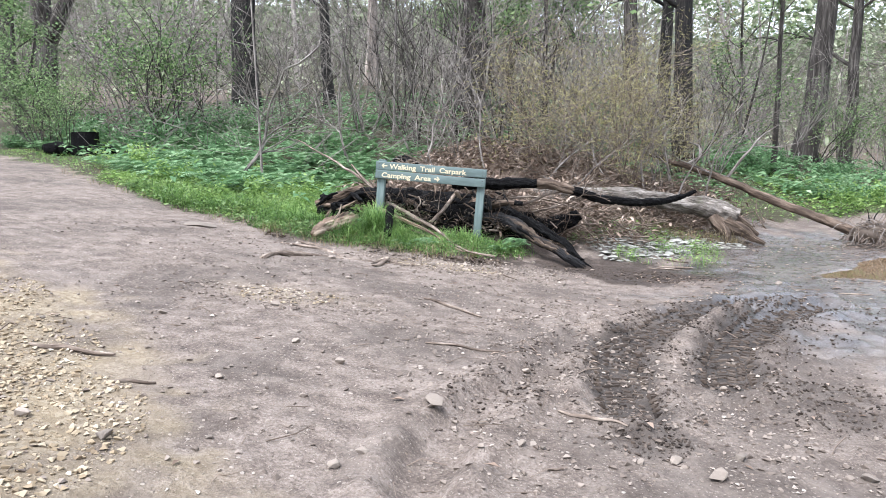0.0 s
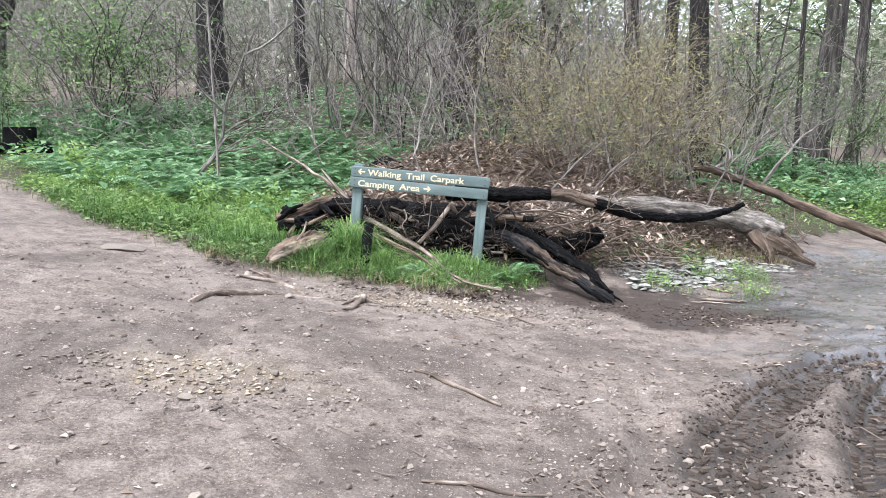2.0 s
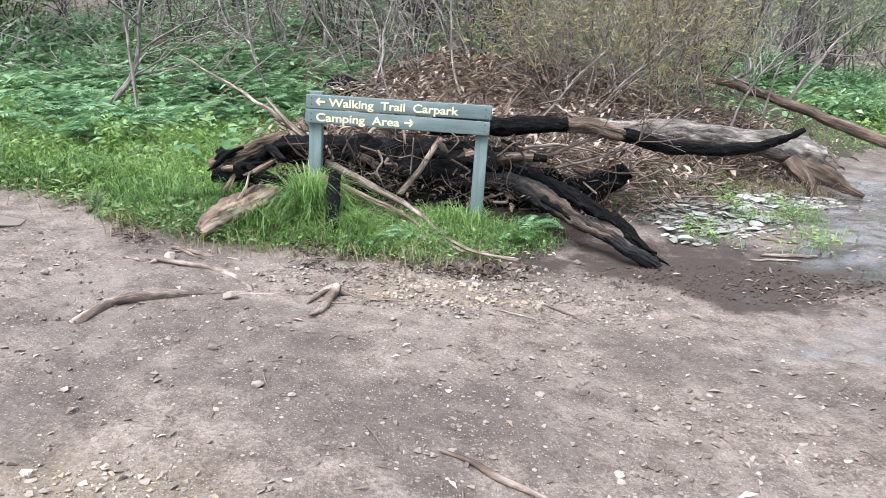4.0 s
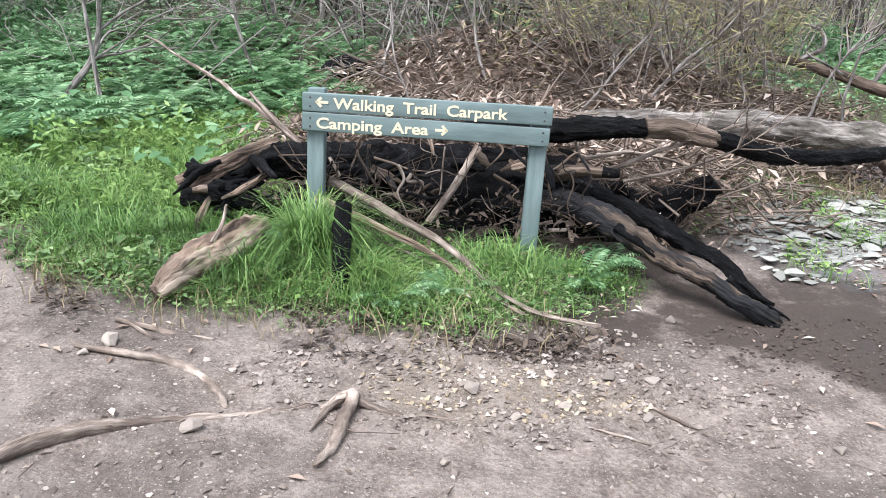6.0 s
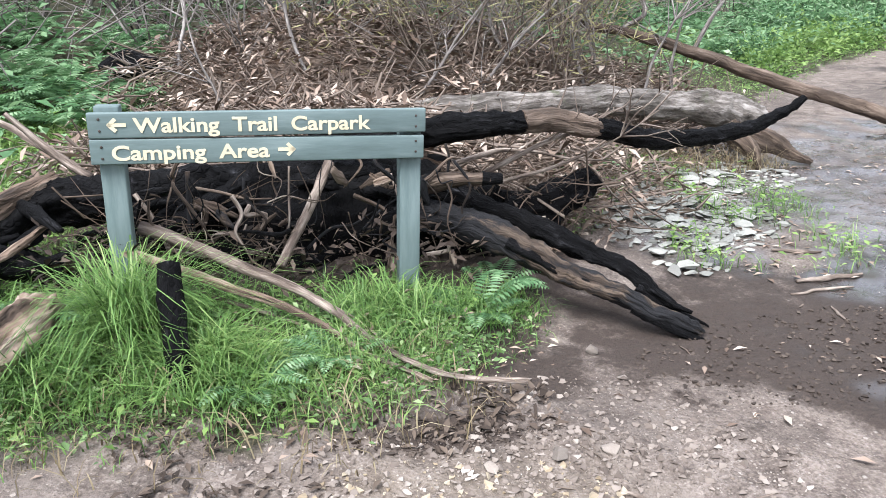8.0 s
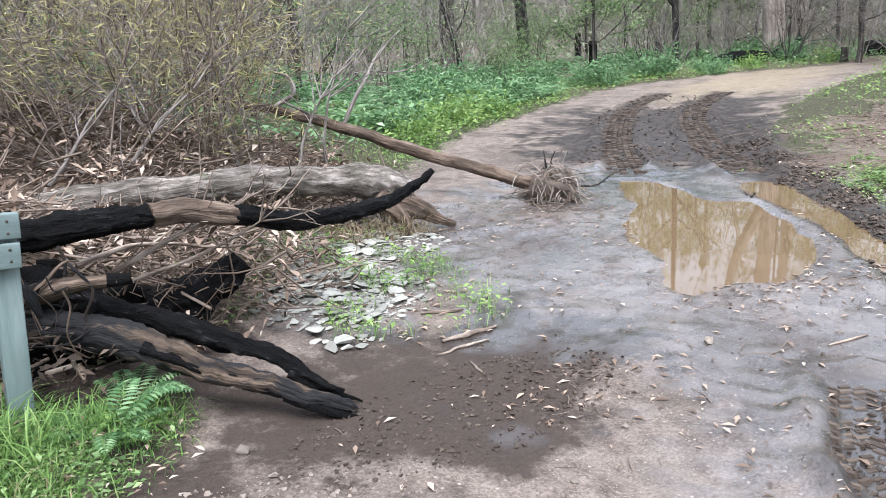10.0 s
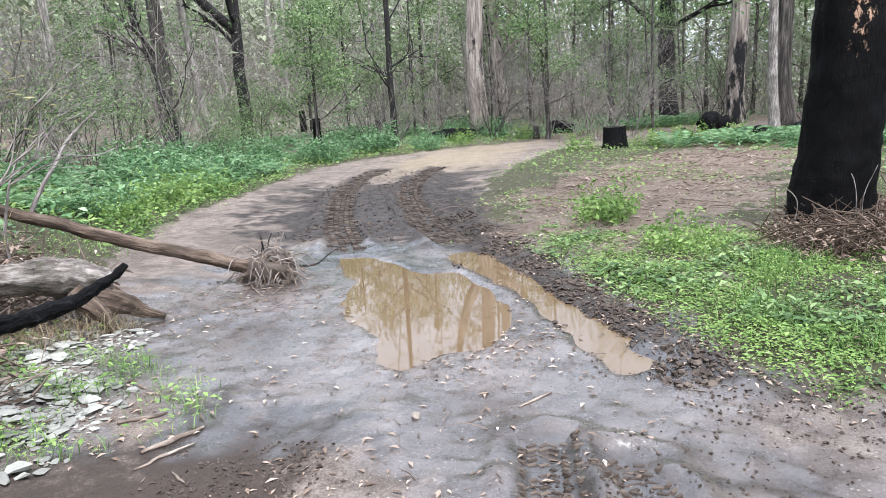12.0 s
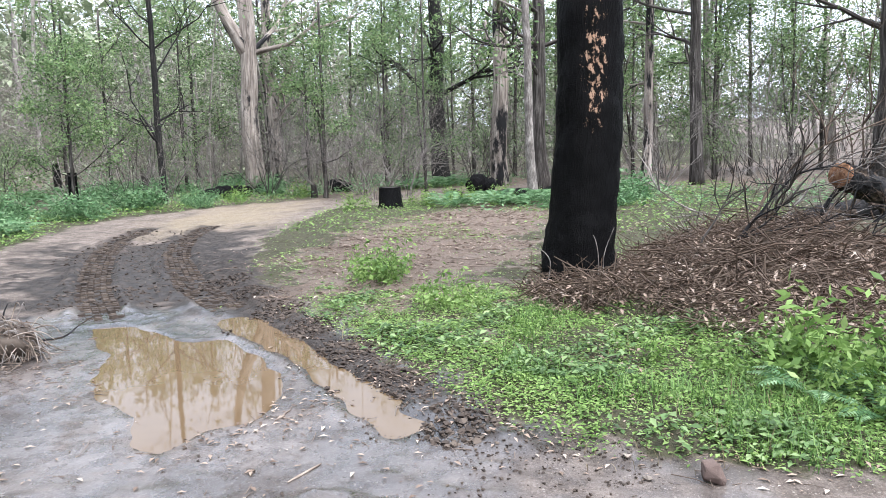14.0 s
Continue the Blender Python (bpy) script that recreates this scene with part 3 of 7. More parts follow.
def build_ground():
    xs, ys = lines(-3.6, 12.5, 0.040, 420), lines(2.4, 15.5, 0.040, 420)
    X, Y = np.meshgrid(xs, ys)
    Z = land(X, Y)
    nx, ny = len(xs), len(ys)
    idx = np.arange(nx * ny).reshape(ny, nx)
    quads = np.stack([idx[:-1, :-1], idx[:-1, 1:], idx[1:, 1:], idx[1:, :-1]], -1).reshape(-1, 4)
    me = bpy.data.meshes.new("ground")
    me.vertices.add(nx * ny)
    me.vertices.foreach_set("co", np.stack([X, Y, Z], -1).astype(np.float32).ravel())
    me.loops.add(len(quads) * 4)
    me.loops.foreach_set("vertex_index", quads.ravel().astype(np.int32))
    me.polygons.add(len(quads))
    me.polygons.foreach_set("loop_start", (np.arange(len(quads)) * 4).astype(np.int32))
    me.update(calc_edges=True)
    me.polygons.foreach_set("use_smooth", [True] * len(quads))
    me.materials.append(M_GROUND)
    rag = 0.5 * (grain(X, Y, 0.6, 11) - 0.5) + 0.35 * (grain(X, Y, 0.17, 12) - 0.5)
    isl, gone = along_line(X, Y, ISLAND)
    vy = np.interp(X, VERGE_X, VERGE_Y)
    north = step(Y - vy + rag * 0.8, 0.08, 0.40)
    south = step(-isl + rag * 0.9, 0.12, 0.45)
    clearing = np.clip(oval(X, Y, 14.0, 10.2, 5.5, 2.0, 8) + oval(X, Y, 20, 9.5, 5, 1.6, 0), 0, 1)
    clearing = np.clip(clearing + oval(X, Y, 1.9, 9.75, 1.0, 0.55, 10), 0, 1)
    green = np.clip(north + south * (1 - clearing), 0, 1)
    mud = np.zeros_like(X)
    for line, width in TRACKS[:4]:
        d, _ = along_line(X, Y, line)
        mud = np.maximum(mud, (0.95 if width > 0.3 else 0.75) * (1 - step(np.abs(d) + 0.3 * rag, width * 0.3, width * 1.15)))
    mud = np.maximum(mud, (1 - step(np.abs(isl - 0.22) + 0.2 * rag, 0.30, 0.65)) * step(X, 4.0, 5.0) * step(15 - X, 0, 3))
    mud = np.maximum(mud, 1.0 * oval(X, Y, 10.6, 14.0, 4.6, 2.2, 40))
    mud = np.maximum(mud, 0.30 * oval(X, Y, 2.45, 6.75, 1.7, 0.75, 55, 0.6) + 0.45 * oval(X, Y, 2.35, 4.85, 0.6, 0.5, 0, 0.7) + 0.6 * oval(X, Y, 1.2, 4.1, 0.25, 0.22, 0, 0.6) + 0.35 * oval(X, Y, 3.9, 7.1, 0.9, 0.6, 35, 0.6))
    mud = np.maximum(mud, 0.95 * oval(X, Y, 12.6, 15.0, 4.2, 1.3, 12, 0.45))
    mud = np.maximum(mud, 0.30 * oval(X, Y, 2.9, 10.3, 1.6, 1.6, 0, 0.6))
    p = pool(X, Y)
    wet = np.maximum(step(p + 0.25 * rag, -1.3, -0.25), 1.0 * oval(X, Y, 4.5, 11.2, 2.3, 2.0, 20, 0.4))
    wet = np.maximum(wet, 0.9 * oval(X, Y, 4.2, 8.4, 2.0, 1.3, 25, 0.5))
    wet = np.maximum(wet, 0.30 * oval(X, Y, 10.0, 13.6, 3.6, 1.6, 40, 0.5))
    wet = np.maximum(wet, 0.6 * oval(X, Y, 3.6, 6.6, 0.9, 1.5, 0, 0.6))
    rut = (1 - step(np.abs(isl - 0.25) + 0.1 * rag, 0.2, 0.5)) * step(X, 4.5, 6.0)
    wet = wet * (1 - green) * (1 - 0.85 * rut)
    mud = np.maximum(mud, wet * (0.06 + 0.30 * step(grain(X, Y, 0.9, 14), 0.45, 0.7))) * (1 - green * 0.8)
    yellow = np.maximum(oval(X, Y, -2.3, 3.73, 2.7, 0.95, -50), 0.38 * oval(X, Y, -1.1, 6.2, 0.45, 0.32, 0, 0.6))
    yellow = np.maximum(yellow, 0.22 * oval(X, Y, -0.15, 8.65, 0.75, 0.3, 10, 0.6))
    yellow = np.maximum(yellow, 0.8 * oval(X, Y, 21, 17.8, 6.5, 1.6, 12, 0.5)) * (1 - green) * np.clip(0.45 + 0.9 * grain(X, Y, 0.22, 37), 0, 1)
    litter = np.exp(-(((X - 0.6) / 2.2) ** 2 + ((Y - 11.9) / 1.3) ** 2)) + np.exp(-(((X - 1.6) / 2.8) ** 2 + ((Y - 14.2) / 1.5) ** 2)) + np.exp(-(((X - 9.4) / 2.6) ** 2 + ((Y - 4.4) / 1.8) ** 2))
    litter = step(litter + 0.4 * rag, 0.3, 0.5) + 0.7 * step(np.hypot(X - 3, Y - 9), 20, 30) * (1 - step(np.hypot(X - 3, Y - 9), 40, 60))
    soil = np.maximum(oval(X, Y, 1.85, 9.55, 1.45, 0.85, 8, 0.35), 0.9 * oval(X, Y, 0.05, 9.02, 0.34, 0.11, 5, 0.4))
    # ground under the root plate darkened: its shade put into the colour
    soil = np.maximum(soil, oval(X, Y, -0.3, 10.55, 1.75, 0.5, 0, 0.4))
    litter = np.maximum(litter, 0.75 * clearing * (X > 6))
    one = np.ones_like(X)
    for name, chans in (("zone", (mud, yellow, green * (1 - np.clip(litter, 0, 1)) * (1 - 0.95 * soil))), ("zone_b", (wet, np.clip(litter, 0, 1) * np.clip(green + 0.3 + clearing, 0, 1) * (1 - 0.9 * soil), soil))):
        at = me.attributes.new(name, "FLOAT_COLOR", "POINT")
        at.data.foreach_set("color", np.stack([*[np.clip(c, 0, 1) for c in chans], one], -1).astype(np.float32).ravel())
    ob = new("ground", me)
    return tagged(ob, "brown dirt track with stones, mud and grassy forest floor", "ground", kind="structure")


ground = build_ground()


def fixed_rng(n):
    return random.Random(n)


# ---- standing water ----
b = Build()
b.add([(3.6, 7.3, WATER_Z), (8.6, 7.3, WATER_Z), (8.6, 13.2, WATER_Z), (3.6, 13.2, WATER_Z)], [(0, 1, 2, 3)])
whole("water", b, M_WATER, "shallow brown puddle of muddy water in a wheel rut", "puddle", kind="structure")


# ---- the sign ----
def text_mesh(text, wide, cap):
    """Flat raised letters: their outline scaled to that width and capital height."""
    cu = bpy.data.curves.new("lettering", "FONT")
    cu.body, cu.extrude, cu.offset, cu.space_word = text, 0.02, 0.021, 1.9
    ob = bpy.data.objects.new("lettering", cu)
    scene.collection.objects.link(ob)
    me = bpy.data.meshes.new_from_object(ob.evaluated_get(bpy.context.evaluated_depsgraph_get()))
    bpy.data.objects.remove(ob)
    co = np.empty(len(me.vertices) * 3)
    me.vertices.foreach_get("co", co)
    co = co.reshape(-1, 3)
    lo, hi = co.min(0), co.max(0)
    sx, sy = wide / (hi[0] - lo[0]), cap / 0.73
    out = Build()
    out.add([((x - lo[0]) * sx, z * 0.12, y * sy) for x, y, z in co], [tuple(p.vertices) for p in me.polygons])
    return out


def letters(b):
    """The separate letters of a line of text."""
    root = list(range(len(b.v)))

    def find(i):
        while root[i] != i:
            root[i] = root[root[i]]
            i = root[i]
        return i

    for f in b.f:
        for i in f[1:]:
            root[find(i)] = find(f[0])
    sets = {}
    for i in range(len(b.v)):
        sets.setdefault(find(i), []).append(i)
    groups = []
    for ids in sorted(sets.values(), key=lambda s: min(b.v[i][0] for i in s)):
        lo, hi = min(b.v[i][0] for i in ids), max(b.v[i][0] for i in ids)
        if groups and lo < groups[-1][1] - 0.3 * (hi - lo):
            groups[-1] = (groups[-1][0], max(groups[-1][1], hi), groups[-1][2] + ids)
        else:
            groups.append((lo, hi, ids))
    for _, _, ids in groups:
        at = {i: k for k, i in enumerate(ids)}
        one = Build()
        one.add([b.v[i] for i in ids], [tuple(at[i] for i in f) for f in b.f if f[0] in at])
        yield one


def arrow(b, x0, x1, z, head, right):
    y0, y1, w = -0.0024, 0.001, 0.0075
    strokes = [((x0, z), (x1, z))]
    tip, back = (x1, -1) if right else (x0, 1)
    strokes += [((tip, z), (tip + back * head, z + head)), ((tip, z), (tip + back * head, z - head))]
    for (ax, az), (bx, bz) in strokes:
        d = Vector((bx - ax, 0, bz - az)).normalized() * w
        n = Vector((-d.z, 0, d.x))
        c = [(ax - d.x * 0.7 + n.x, az - d.z * 0.7 + n.z), (ax - d.x * 0.7 - n.x, az - d.z * 0.7 - n.z), (bx + d.x * 0.7 - n.x, bz + d.z * 0.7 - n.z), (bx + d.x * 0.7 + n.x, bz + d.z * 0.7 + n.z)]
        v = [(x, y0, q) for x, q in c] + [(x, y1, q) for x, q in c]
        b.add(v, [(0, 1, 2, 3), (7, 6, 5, 4), (0, 4, 5, 1), (1, 5, 6, 2), (2, 6, 7, 3), (3, 7, 4, 0)])


def moved(b, m):
    b.v = [(m @ Vector(v))[:] for v in b.v]
    return b


def build_sign():
    m = pose(-0.392, 10.115, 1.606, 0, 6.2, -2.5)
    root = thing("trail_sign", (-0.4, 10.12, 0.7), "grey-green painted timber direction sign on two posts, leaning", "sign")
    L, H = 1.41, 0.104
    boards = []
    for k, zc in enumerate((0.056, -0.058)):
        b = Build()
        b.box(m @ pose(0 if k == 0 else -0.004, 0, zc, 0.6 * (1 - 2 * k), 0.25 * (2 * k - 1), 0), L - 0.006 * k, 0.042, H, 0.005)
        boards.append(part("board", b, M_PAINT, root))
    for x, top, low in ((-0.635, 0.128, -0.95), (0.645, 0.055, -1.02)):
        b = Build()
        b.box(m @ pose(x, 0.068, (top + low) / 2), 0.098, 0.09, top - low, 0.007)
        part("post", b, M_PAINT, root)
    for (text, x0, wide, zc, k) in (("Walking Trail Carpark", -0.53, 0.985, 0.056, 0), ("Camping Area", -0.622, 0.635, -0.058, 1)):
        b = text_mesh(text, wide, 0.062)
        for letter in letters(b):
            part("letter", moved(letter, m @ pose(x0, -0.0222, zc - 0.031)), M_LETTER, boards[k], smooth=False)
    for x0, x1, zc, right, k in ((-0.622, -0.562, 0.056, False, 0), (0.055, 0.115, -0.058, True, 1)):
        b = Build()
        arrow(b, x0, x1, zc, 0.022, right)
        part("arrow", moved(b, m @ pose(0, -0.0214, 0)), M_LETTER, boards[k], "cream routed arrow", smooth=False)
    for k, zc in enumerate((0.056, -0.058)):
        for x in (-0.66, 0.66):
            for dz in (-0.024, 0.024):
                b = Build()
                p = m @ Vector((x, -0.021, zc + dz))
                b.tube([p, p + (m.to_3x3() @ Vector((0, -0.003, 0)))], [0.006, 0.005], 8)
                part("bolt", b, M_BOLT, boards[k], "dark rusty bolt head")


build_sign()


# ---- charred timber round the sign ----
def fallen(name, label, category, pieces, group="", seed=1):
    """A log or branch: pieces are (part name, points, radii, material, sides, roughness)."""
    rng = fixed_rng(seed)
    first = pieces[0]
    at = Vector(first[1][0])
    at.z = min(gz(p[0], p[1]) for p in first[1])
    root = thing(name, at, label, category, group)
    for pname, pts, radii, mat, sides, rough in pieces:
        b = Build()
        big = max(radii) > 0.05
        log_tube(b, pts, radii, max(sides, 40) if big else sides, rough, 0.025 if big else 0.02, 0, 20 if big else 9, 1.0, rng, (0.24 if mat is M_WEATHER else 0.15 if mat in (M_CHAR, M_BURNT) else 0.06) if big else 0.08, 0.15 if big and mat in (M_CHAR, M_VOIDCHAR, M_BURNT) else 0.09)
        part(pname, b, mat, root)
    return root


fallen("burnt_log", "half-burnt split log reaching onto the track from the heap", "log", [
    ("trunk", [(0.10, 10.75, 1.02), (0.36, 10.56, 1.00), (0.60, 10.33, 0.95), (0.87, 10.10, 0.80), (1.13, 9.88, 0.66), (1.43, 9.66, 0.50), (1.50, 9.62, 0.47)], [0.075, 0.083, 0.078, 0.068, 0.055, 0.038, 0.008], M_BURNT, 18, 0.34),
    ("charred_limb", [(0.30, 10.85, 1.10), (0.50, 10.66, 1.09), (0.76, 10.45, 0.99), (1.05, 10.21, 0.84), (1.29, 9.98, 0.69), (1.48, 9.71, 0.53)], [0.065, 0.072, 0.060, 0.050, 0.042, 0.012], M_CHAR, 16, 0.40),
    ("splinter", [(1.20, 9.80, 0.58), (1.40, 9.64, 0.47), (1.56, 9.54, 0.40)], [0.03, 0.024, 0.004], M_CHAR, 9, 0.4),
    ("splinter", [(1.30, 9.92, 0.64), (1.44, 9.80, 0.53), (1.57, 9.70, 0.44)], [0.03, 0.022, 0.004], M_CHAR, 9, 0.4),
    ("splinter", [(0.70, 10.16, 0.90), (0.95, 9.98, 0.75), (1.22, 9.75, 0.58)], [0.028, 0.03, 0.006], M_CHAR, 9, 0.4),
    ("root_stub", [(0.95, 10.9, 0.85), (1.15, 10.85, 0.83), (1.38, 10.80, 0.92), (1.52, 10.78, 1.02)], [0.13, 0.13, 0.10, 0.06], M_CHAR, 12, 0.35),
], seed=3)
fallen("charred_branch", "long charred branch with a bare brown patch, curving up", "branch", [
    ("burnt_butt", [(-0.15, 10.75, 1.47), (0.30, 10.62, 1.46), (0.70, 10.52, 1.45), (0.95, 10.48, 1.44)], [0.078, 0.075, 0.066, 0.058], M_CHAR, 16, 0.2),
    ("bare_patch", [(0.94, 10.482, 1.44), (1.10, 10.50, 1.42), (1.30, 10.53, 1.36), (1.42, 10.55, 1.33)], [0.059, 0.062, 0.058, 0.052], M_DULLWOOD, 16, 0.2),
    ("burnt_tip", [(1.40, 10.548, 1.335), (1.70, 10.60, 1.25), (2.05, 10.66, 1.18), (2.40, 10.72, 1.15), (2.75, 10.78, 1.19), (3.05, 10.83, 1.29)], [0.051, 0.053, 0.054, 0.048, 0.038, 0.02], M_CHAR, 16, 0.2),
], seed=4)
fallen("burnt_root_plate", "black burnt root mass lying beneath the sign", "log", [
    ("trunk", [(-1.75, 10.62, 1.22), (-1.50, 10.72, 1.31), (-1.16, 10.72, 1.30), (-0.75, 10.76, 1.25), (-0.32, 10.84, 1.20), (0.17, 10.78, 1.14), (0.45, 10.62, 1.05)], [0.08, 0.10, 0.11, 0.13, 0.14, 0.14, 0.12], M_CHAR, 18, 0.3),
    # thick dark tube behind the roots, its colour standing in for the void
    ("root", [(-1.2, 10.85, 0.98), (-0.7, 10.86, 0.92), (-0.1, 10.90, 0.86), (0.45, 10.80, 0.80), (0.85, 10.62, 0.70)], [0.16, 0.22, 0.22, 0.19, 0.13], M_VOIDCHAR, 18, 0.3),
    ("root", [(-1.2, 10.55, 0.95), (-1.0, 10.55, 1.05), (-0.75, 10.6, 1.18), (-0.5, 10.72, 1.26)], [0.05, 0.06, 0.07, 0.08], M_CHAR, 12, 0.3),
    ("root", [(0.35, 10.55, 1.16), (0.52, 10.42, 1.20), (0.70, 10.36, 1.20)], [0.05, 0.042, 0.03], M_DULLWOOD, 12, 0.3),
    ("root", [(0.66, 10.37, 1.2), (0.76, 10.35, 1.19)], [0.036, 0.03], M_CHAR, 10, 0.2),
    ("root", [(-1.95, 10.45, 1.16), (-1.75, 10.40, 1.17), (-1.55, 10.42, 1.12), (-1.30, 10.42, 1.02)], [0.045, 0.075, 0.07, 0.04], M_CHAR, 12, 0.3),
], seed=5)


def root_mass():
    """The burnt root plate: a solid black core for its hollow's shade, and roots and twigs hanging in front of it."""
    rng = fixed_rng(505)
    root = thing("root_mass", (-0.3, 10.9, gz(-0.3, 10.9)), "hollow burnt root plate full of hanging roots beneath the sign", "roots")
    # added solid, black in place of the shade inside the hollow
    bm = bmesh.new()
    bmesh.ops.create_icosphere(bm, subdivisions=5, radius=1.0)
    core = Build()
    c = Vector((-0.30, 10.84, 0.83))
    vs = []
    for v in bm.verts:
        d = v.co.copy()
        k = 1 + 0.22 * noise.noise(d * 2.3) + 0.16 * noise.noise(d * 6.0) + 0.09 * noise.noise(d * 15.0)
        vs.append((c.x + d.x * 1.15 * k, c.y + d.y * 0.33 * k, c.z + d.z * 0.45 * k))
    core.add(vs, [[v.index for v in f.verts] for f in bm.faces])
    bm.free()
    part("charred_heart", core, M_VOIDCHAR, root, "solid black core painting in the hollow's shade")
    kinds = [M_BURNT, M_DULLWOOD, M_BURNT, M_DULLWOOD, M_CHAR, M_STICK]
    for k in range(84):
        left = rng.random() < 0.6
        x = rng.uniform(-1.05, -0.25) if left else (rng.uniform(0.10, 0.55) if rng.random() < 0.7 else rng.uniform(-0.3, 0.2))
        y = rng.uniform(10.30, 10.52)
        low = gz(x, y)
        hang = rng.random() < 0.5
        z0 = low + (rng.uniform(0.32, 0.66) if hang else rng.uniform(0.04, 0.45))
        L = rng.uniform(0.14, 0.5)
        a = rng.gauss(0, 0.5)
        d = Vector((math.sin(a) * 0.6, rng.gauss(-0.15, 0.2), -1)) if hang else Vector((rng.choice((-1, 1)), rng.gauss(0, 0.3), rng.gauss(-0.1, 0.45)))
        d = d.normalized() * L
        p = Vector((x, y, z0))
        pts = [p, p + d * 0.35 + Vector((rng.gauss(0, 0.03), rng.gauss(0, 0.02), rng.gauss(0, 0.02))), p + d * 0.7 + Vector((rng.gauss(0, 0.04), rng.gauss(0, 0.03), rng.gauss(0, 0.03))), p + d]
        pts = [Vector((q.x, q.y, max(q.z, gz(q.x, q.y) + 0.01))) for q in pts]
        r = 0.003 + 0.012 * rng.random() ** 2.5
        b = Build()
        b.tube(curve(pts, 4), ramp([r, r * 0.9, r * 0.35], 13), 6, 0.12, 0, rng)
        part("rootlet", b, rng.choice(kinds), root)
    # slabs of loose bark wedged in the hollow
    for k in range(34):
        x, y = rng.uniform(-1.15, 0.6), rng.uniform(10.32, 10.52)
        p = Vector((x, y, gz(x, y) + rng.uniform(0.05, 0.6)))
        d = Vector((rng.gauss(0, 1), rng.gauss(0, 0.4), rng.gauss(0, 0.8))).normalized() * rng.uniform(0.04, 0.12)
        b = Build()
        w = rng.uniform(0.012, 0.03)
        log_tube(b, [p - d, p, p + d], [w * 0.6, w, w * 0.4], 9, 0.4, 0.01, 0, 5, 0.3, rng, 0.2)
        part("bark_slab", b, rng.choice([M_WEATHER, M_DULLWOOD, M_CHAR, M_BURNT]), root)


root_mass()
fallen("weathered_log", "short brown weathered log end lying on the grass", "log", [
    ("trunk", [(-1.70, 9.20, 0.96), (-1.63, 9.34, 1.0), (-1.53, 9.52, 1.03), (-1.43, 9.70, 1.06), (-1.36, 9.90, 1.08)], [0.035, 0.075, 0.088, 0.090, 0.08], M_WEATHER, 18, 0.28),
    ("splinter", [(-1.50, 9.50, 1.10), (-1.46, 9.58, 1.18), (-1.44, 9.62, 1.27)], [0.012, 0.010, 0.006], M_STICK, 6, 0.1),
], seed=6)
fallen("split_log", "orange-brown splintered log piece on the burnt heap", "log", [
    ("trunk", [(-1.98, 10.50, 1.24), (-1.80, 10.56, 1.29), (-1.58, 10.66, 1.37), (-1.38, 10.74, 1.43)], [0.05, 0.065, 0.06, 0.035], M_WEATHER, 14, 0.35),
], seed=7)
fallen("burnt_stake", "short charred stake standing in the grass", "stake", [
    ("stem", [(-0.87, 9.40, 0.70), (-0.865, 9.48, 0.88), (-0.86, 9.62, 1.06), (-0.855, 9.74, 1.22)], [0.046, 0.048, 0.047, 0.04], M_CHAR, 12, 0.2),
], seed=8)
for k, (shift, r, mat, tip) in enumerate([((0, 0, 0), 0.029, M_STICK, 0.012), ((-0.09, -0.10, -0.07), 0.025, M_WEATHER, 0.010), ((-0.14, -0.02, -0.20), 0.013, M_STICK, 0.006), ((0.10, 0.04, -0.14), 0.010, M_STICK, 0.005), ((-0.22, -0.12, -0.24), 0.009, M_DULLWOOD, 0.004)]):
    pts = [(-1.00, 10.30, 1.25), (-0.72, 10.14, 1.12), (-0.42, 9.93, 0.985), (-0.25, 9.76, 0.90), (-0.11, 9.56, 0.80), (0.10, 9.33, 0.72), (0.41, 9.24, 0.665)]
    pts = [(x + shift[0] * (1 - i / 9), y + shift[1] * (1 - i / 9), z + shift[2] * (1 - i / 7) * (1 - i / 7)) for i, (x, y, z) in enumerate(pts)]
    pts = pts if k == 0 else pts[: max(5, 7 - k)]
    fallen("dead_branch", "long brown dead branch sloping from the sign to the track", "branch", [("stem", pts, [r, r * 0.95, r * 0.75, r * 0.55, r * 0.45, tip], mat, 10, 0.12)], "branches leaning by the sign", 10 + k)
fallen("dead_branch", "brown dead branch propped against the burnt heap", "branch", [("stem", [(-0.42, 10.18, 0.98), (-0.27, 10.36, 1.12), (-0.08, 10.55, 1.36)], [0.022, 0.024, 0.028], M_STICK, 10, 0.1)], "branches leaning by the sign", 14)
fallen("dead_branch", "long thin dead branch rising from the heap", "branch", [
    ("stem", [(-1.35, 10.90, 1.50), (-1.70, 11.30, 1.66), (-2.05, 11.72, 1.84), (-2.80, 12.55, 2.17)], [0.020, 0.019, 0.016, 0.008], M_STICK, 8, 0.1),
], "branches leaning by the sign", 15)
fallen("dead_branch", "broken grey branch stub rising from the heap", "branch", [
    ("stem", [(-1.25, 10.85, 1.40), (-1.42, 10.90, 1.56), (-1.58, 10.95, 1.74)], [0.024, 0.022, 0.012], M_STICK, 8, 0.2),
], "branches leaning by the sign", 16)
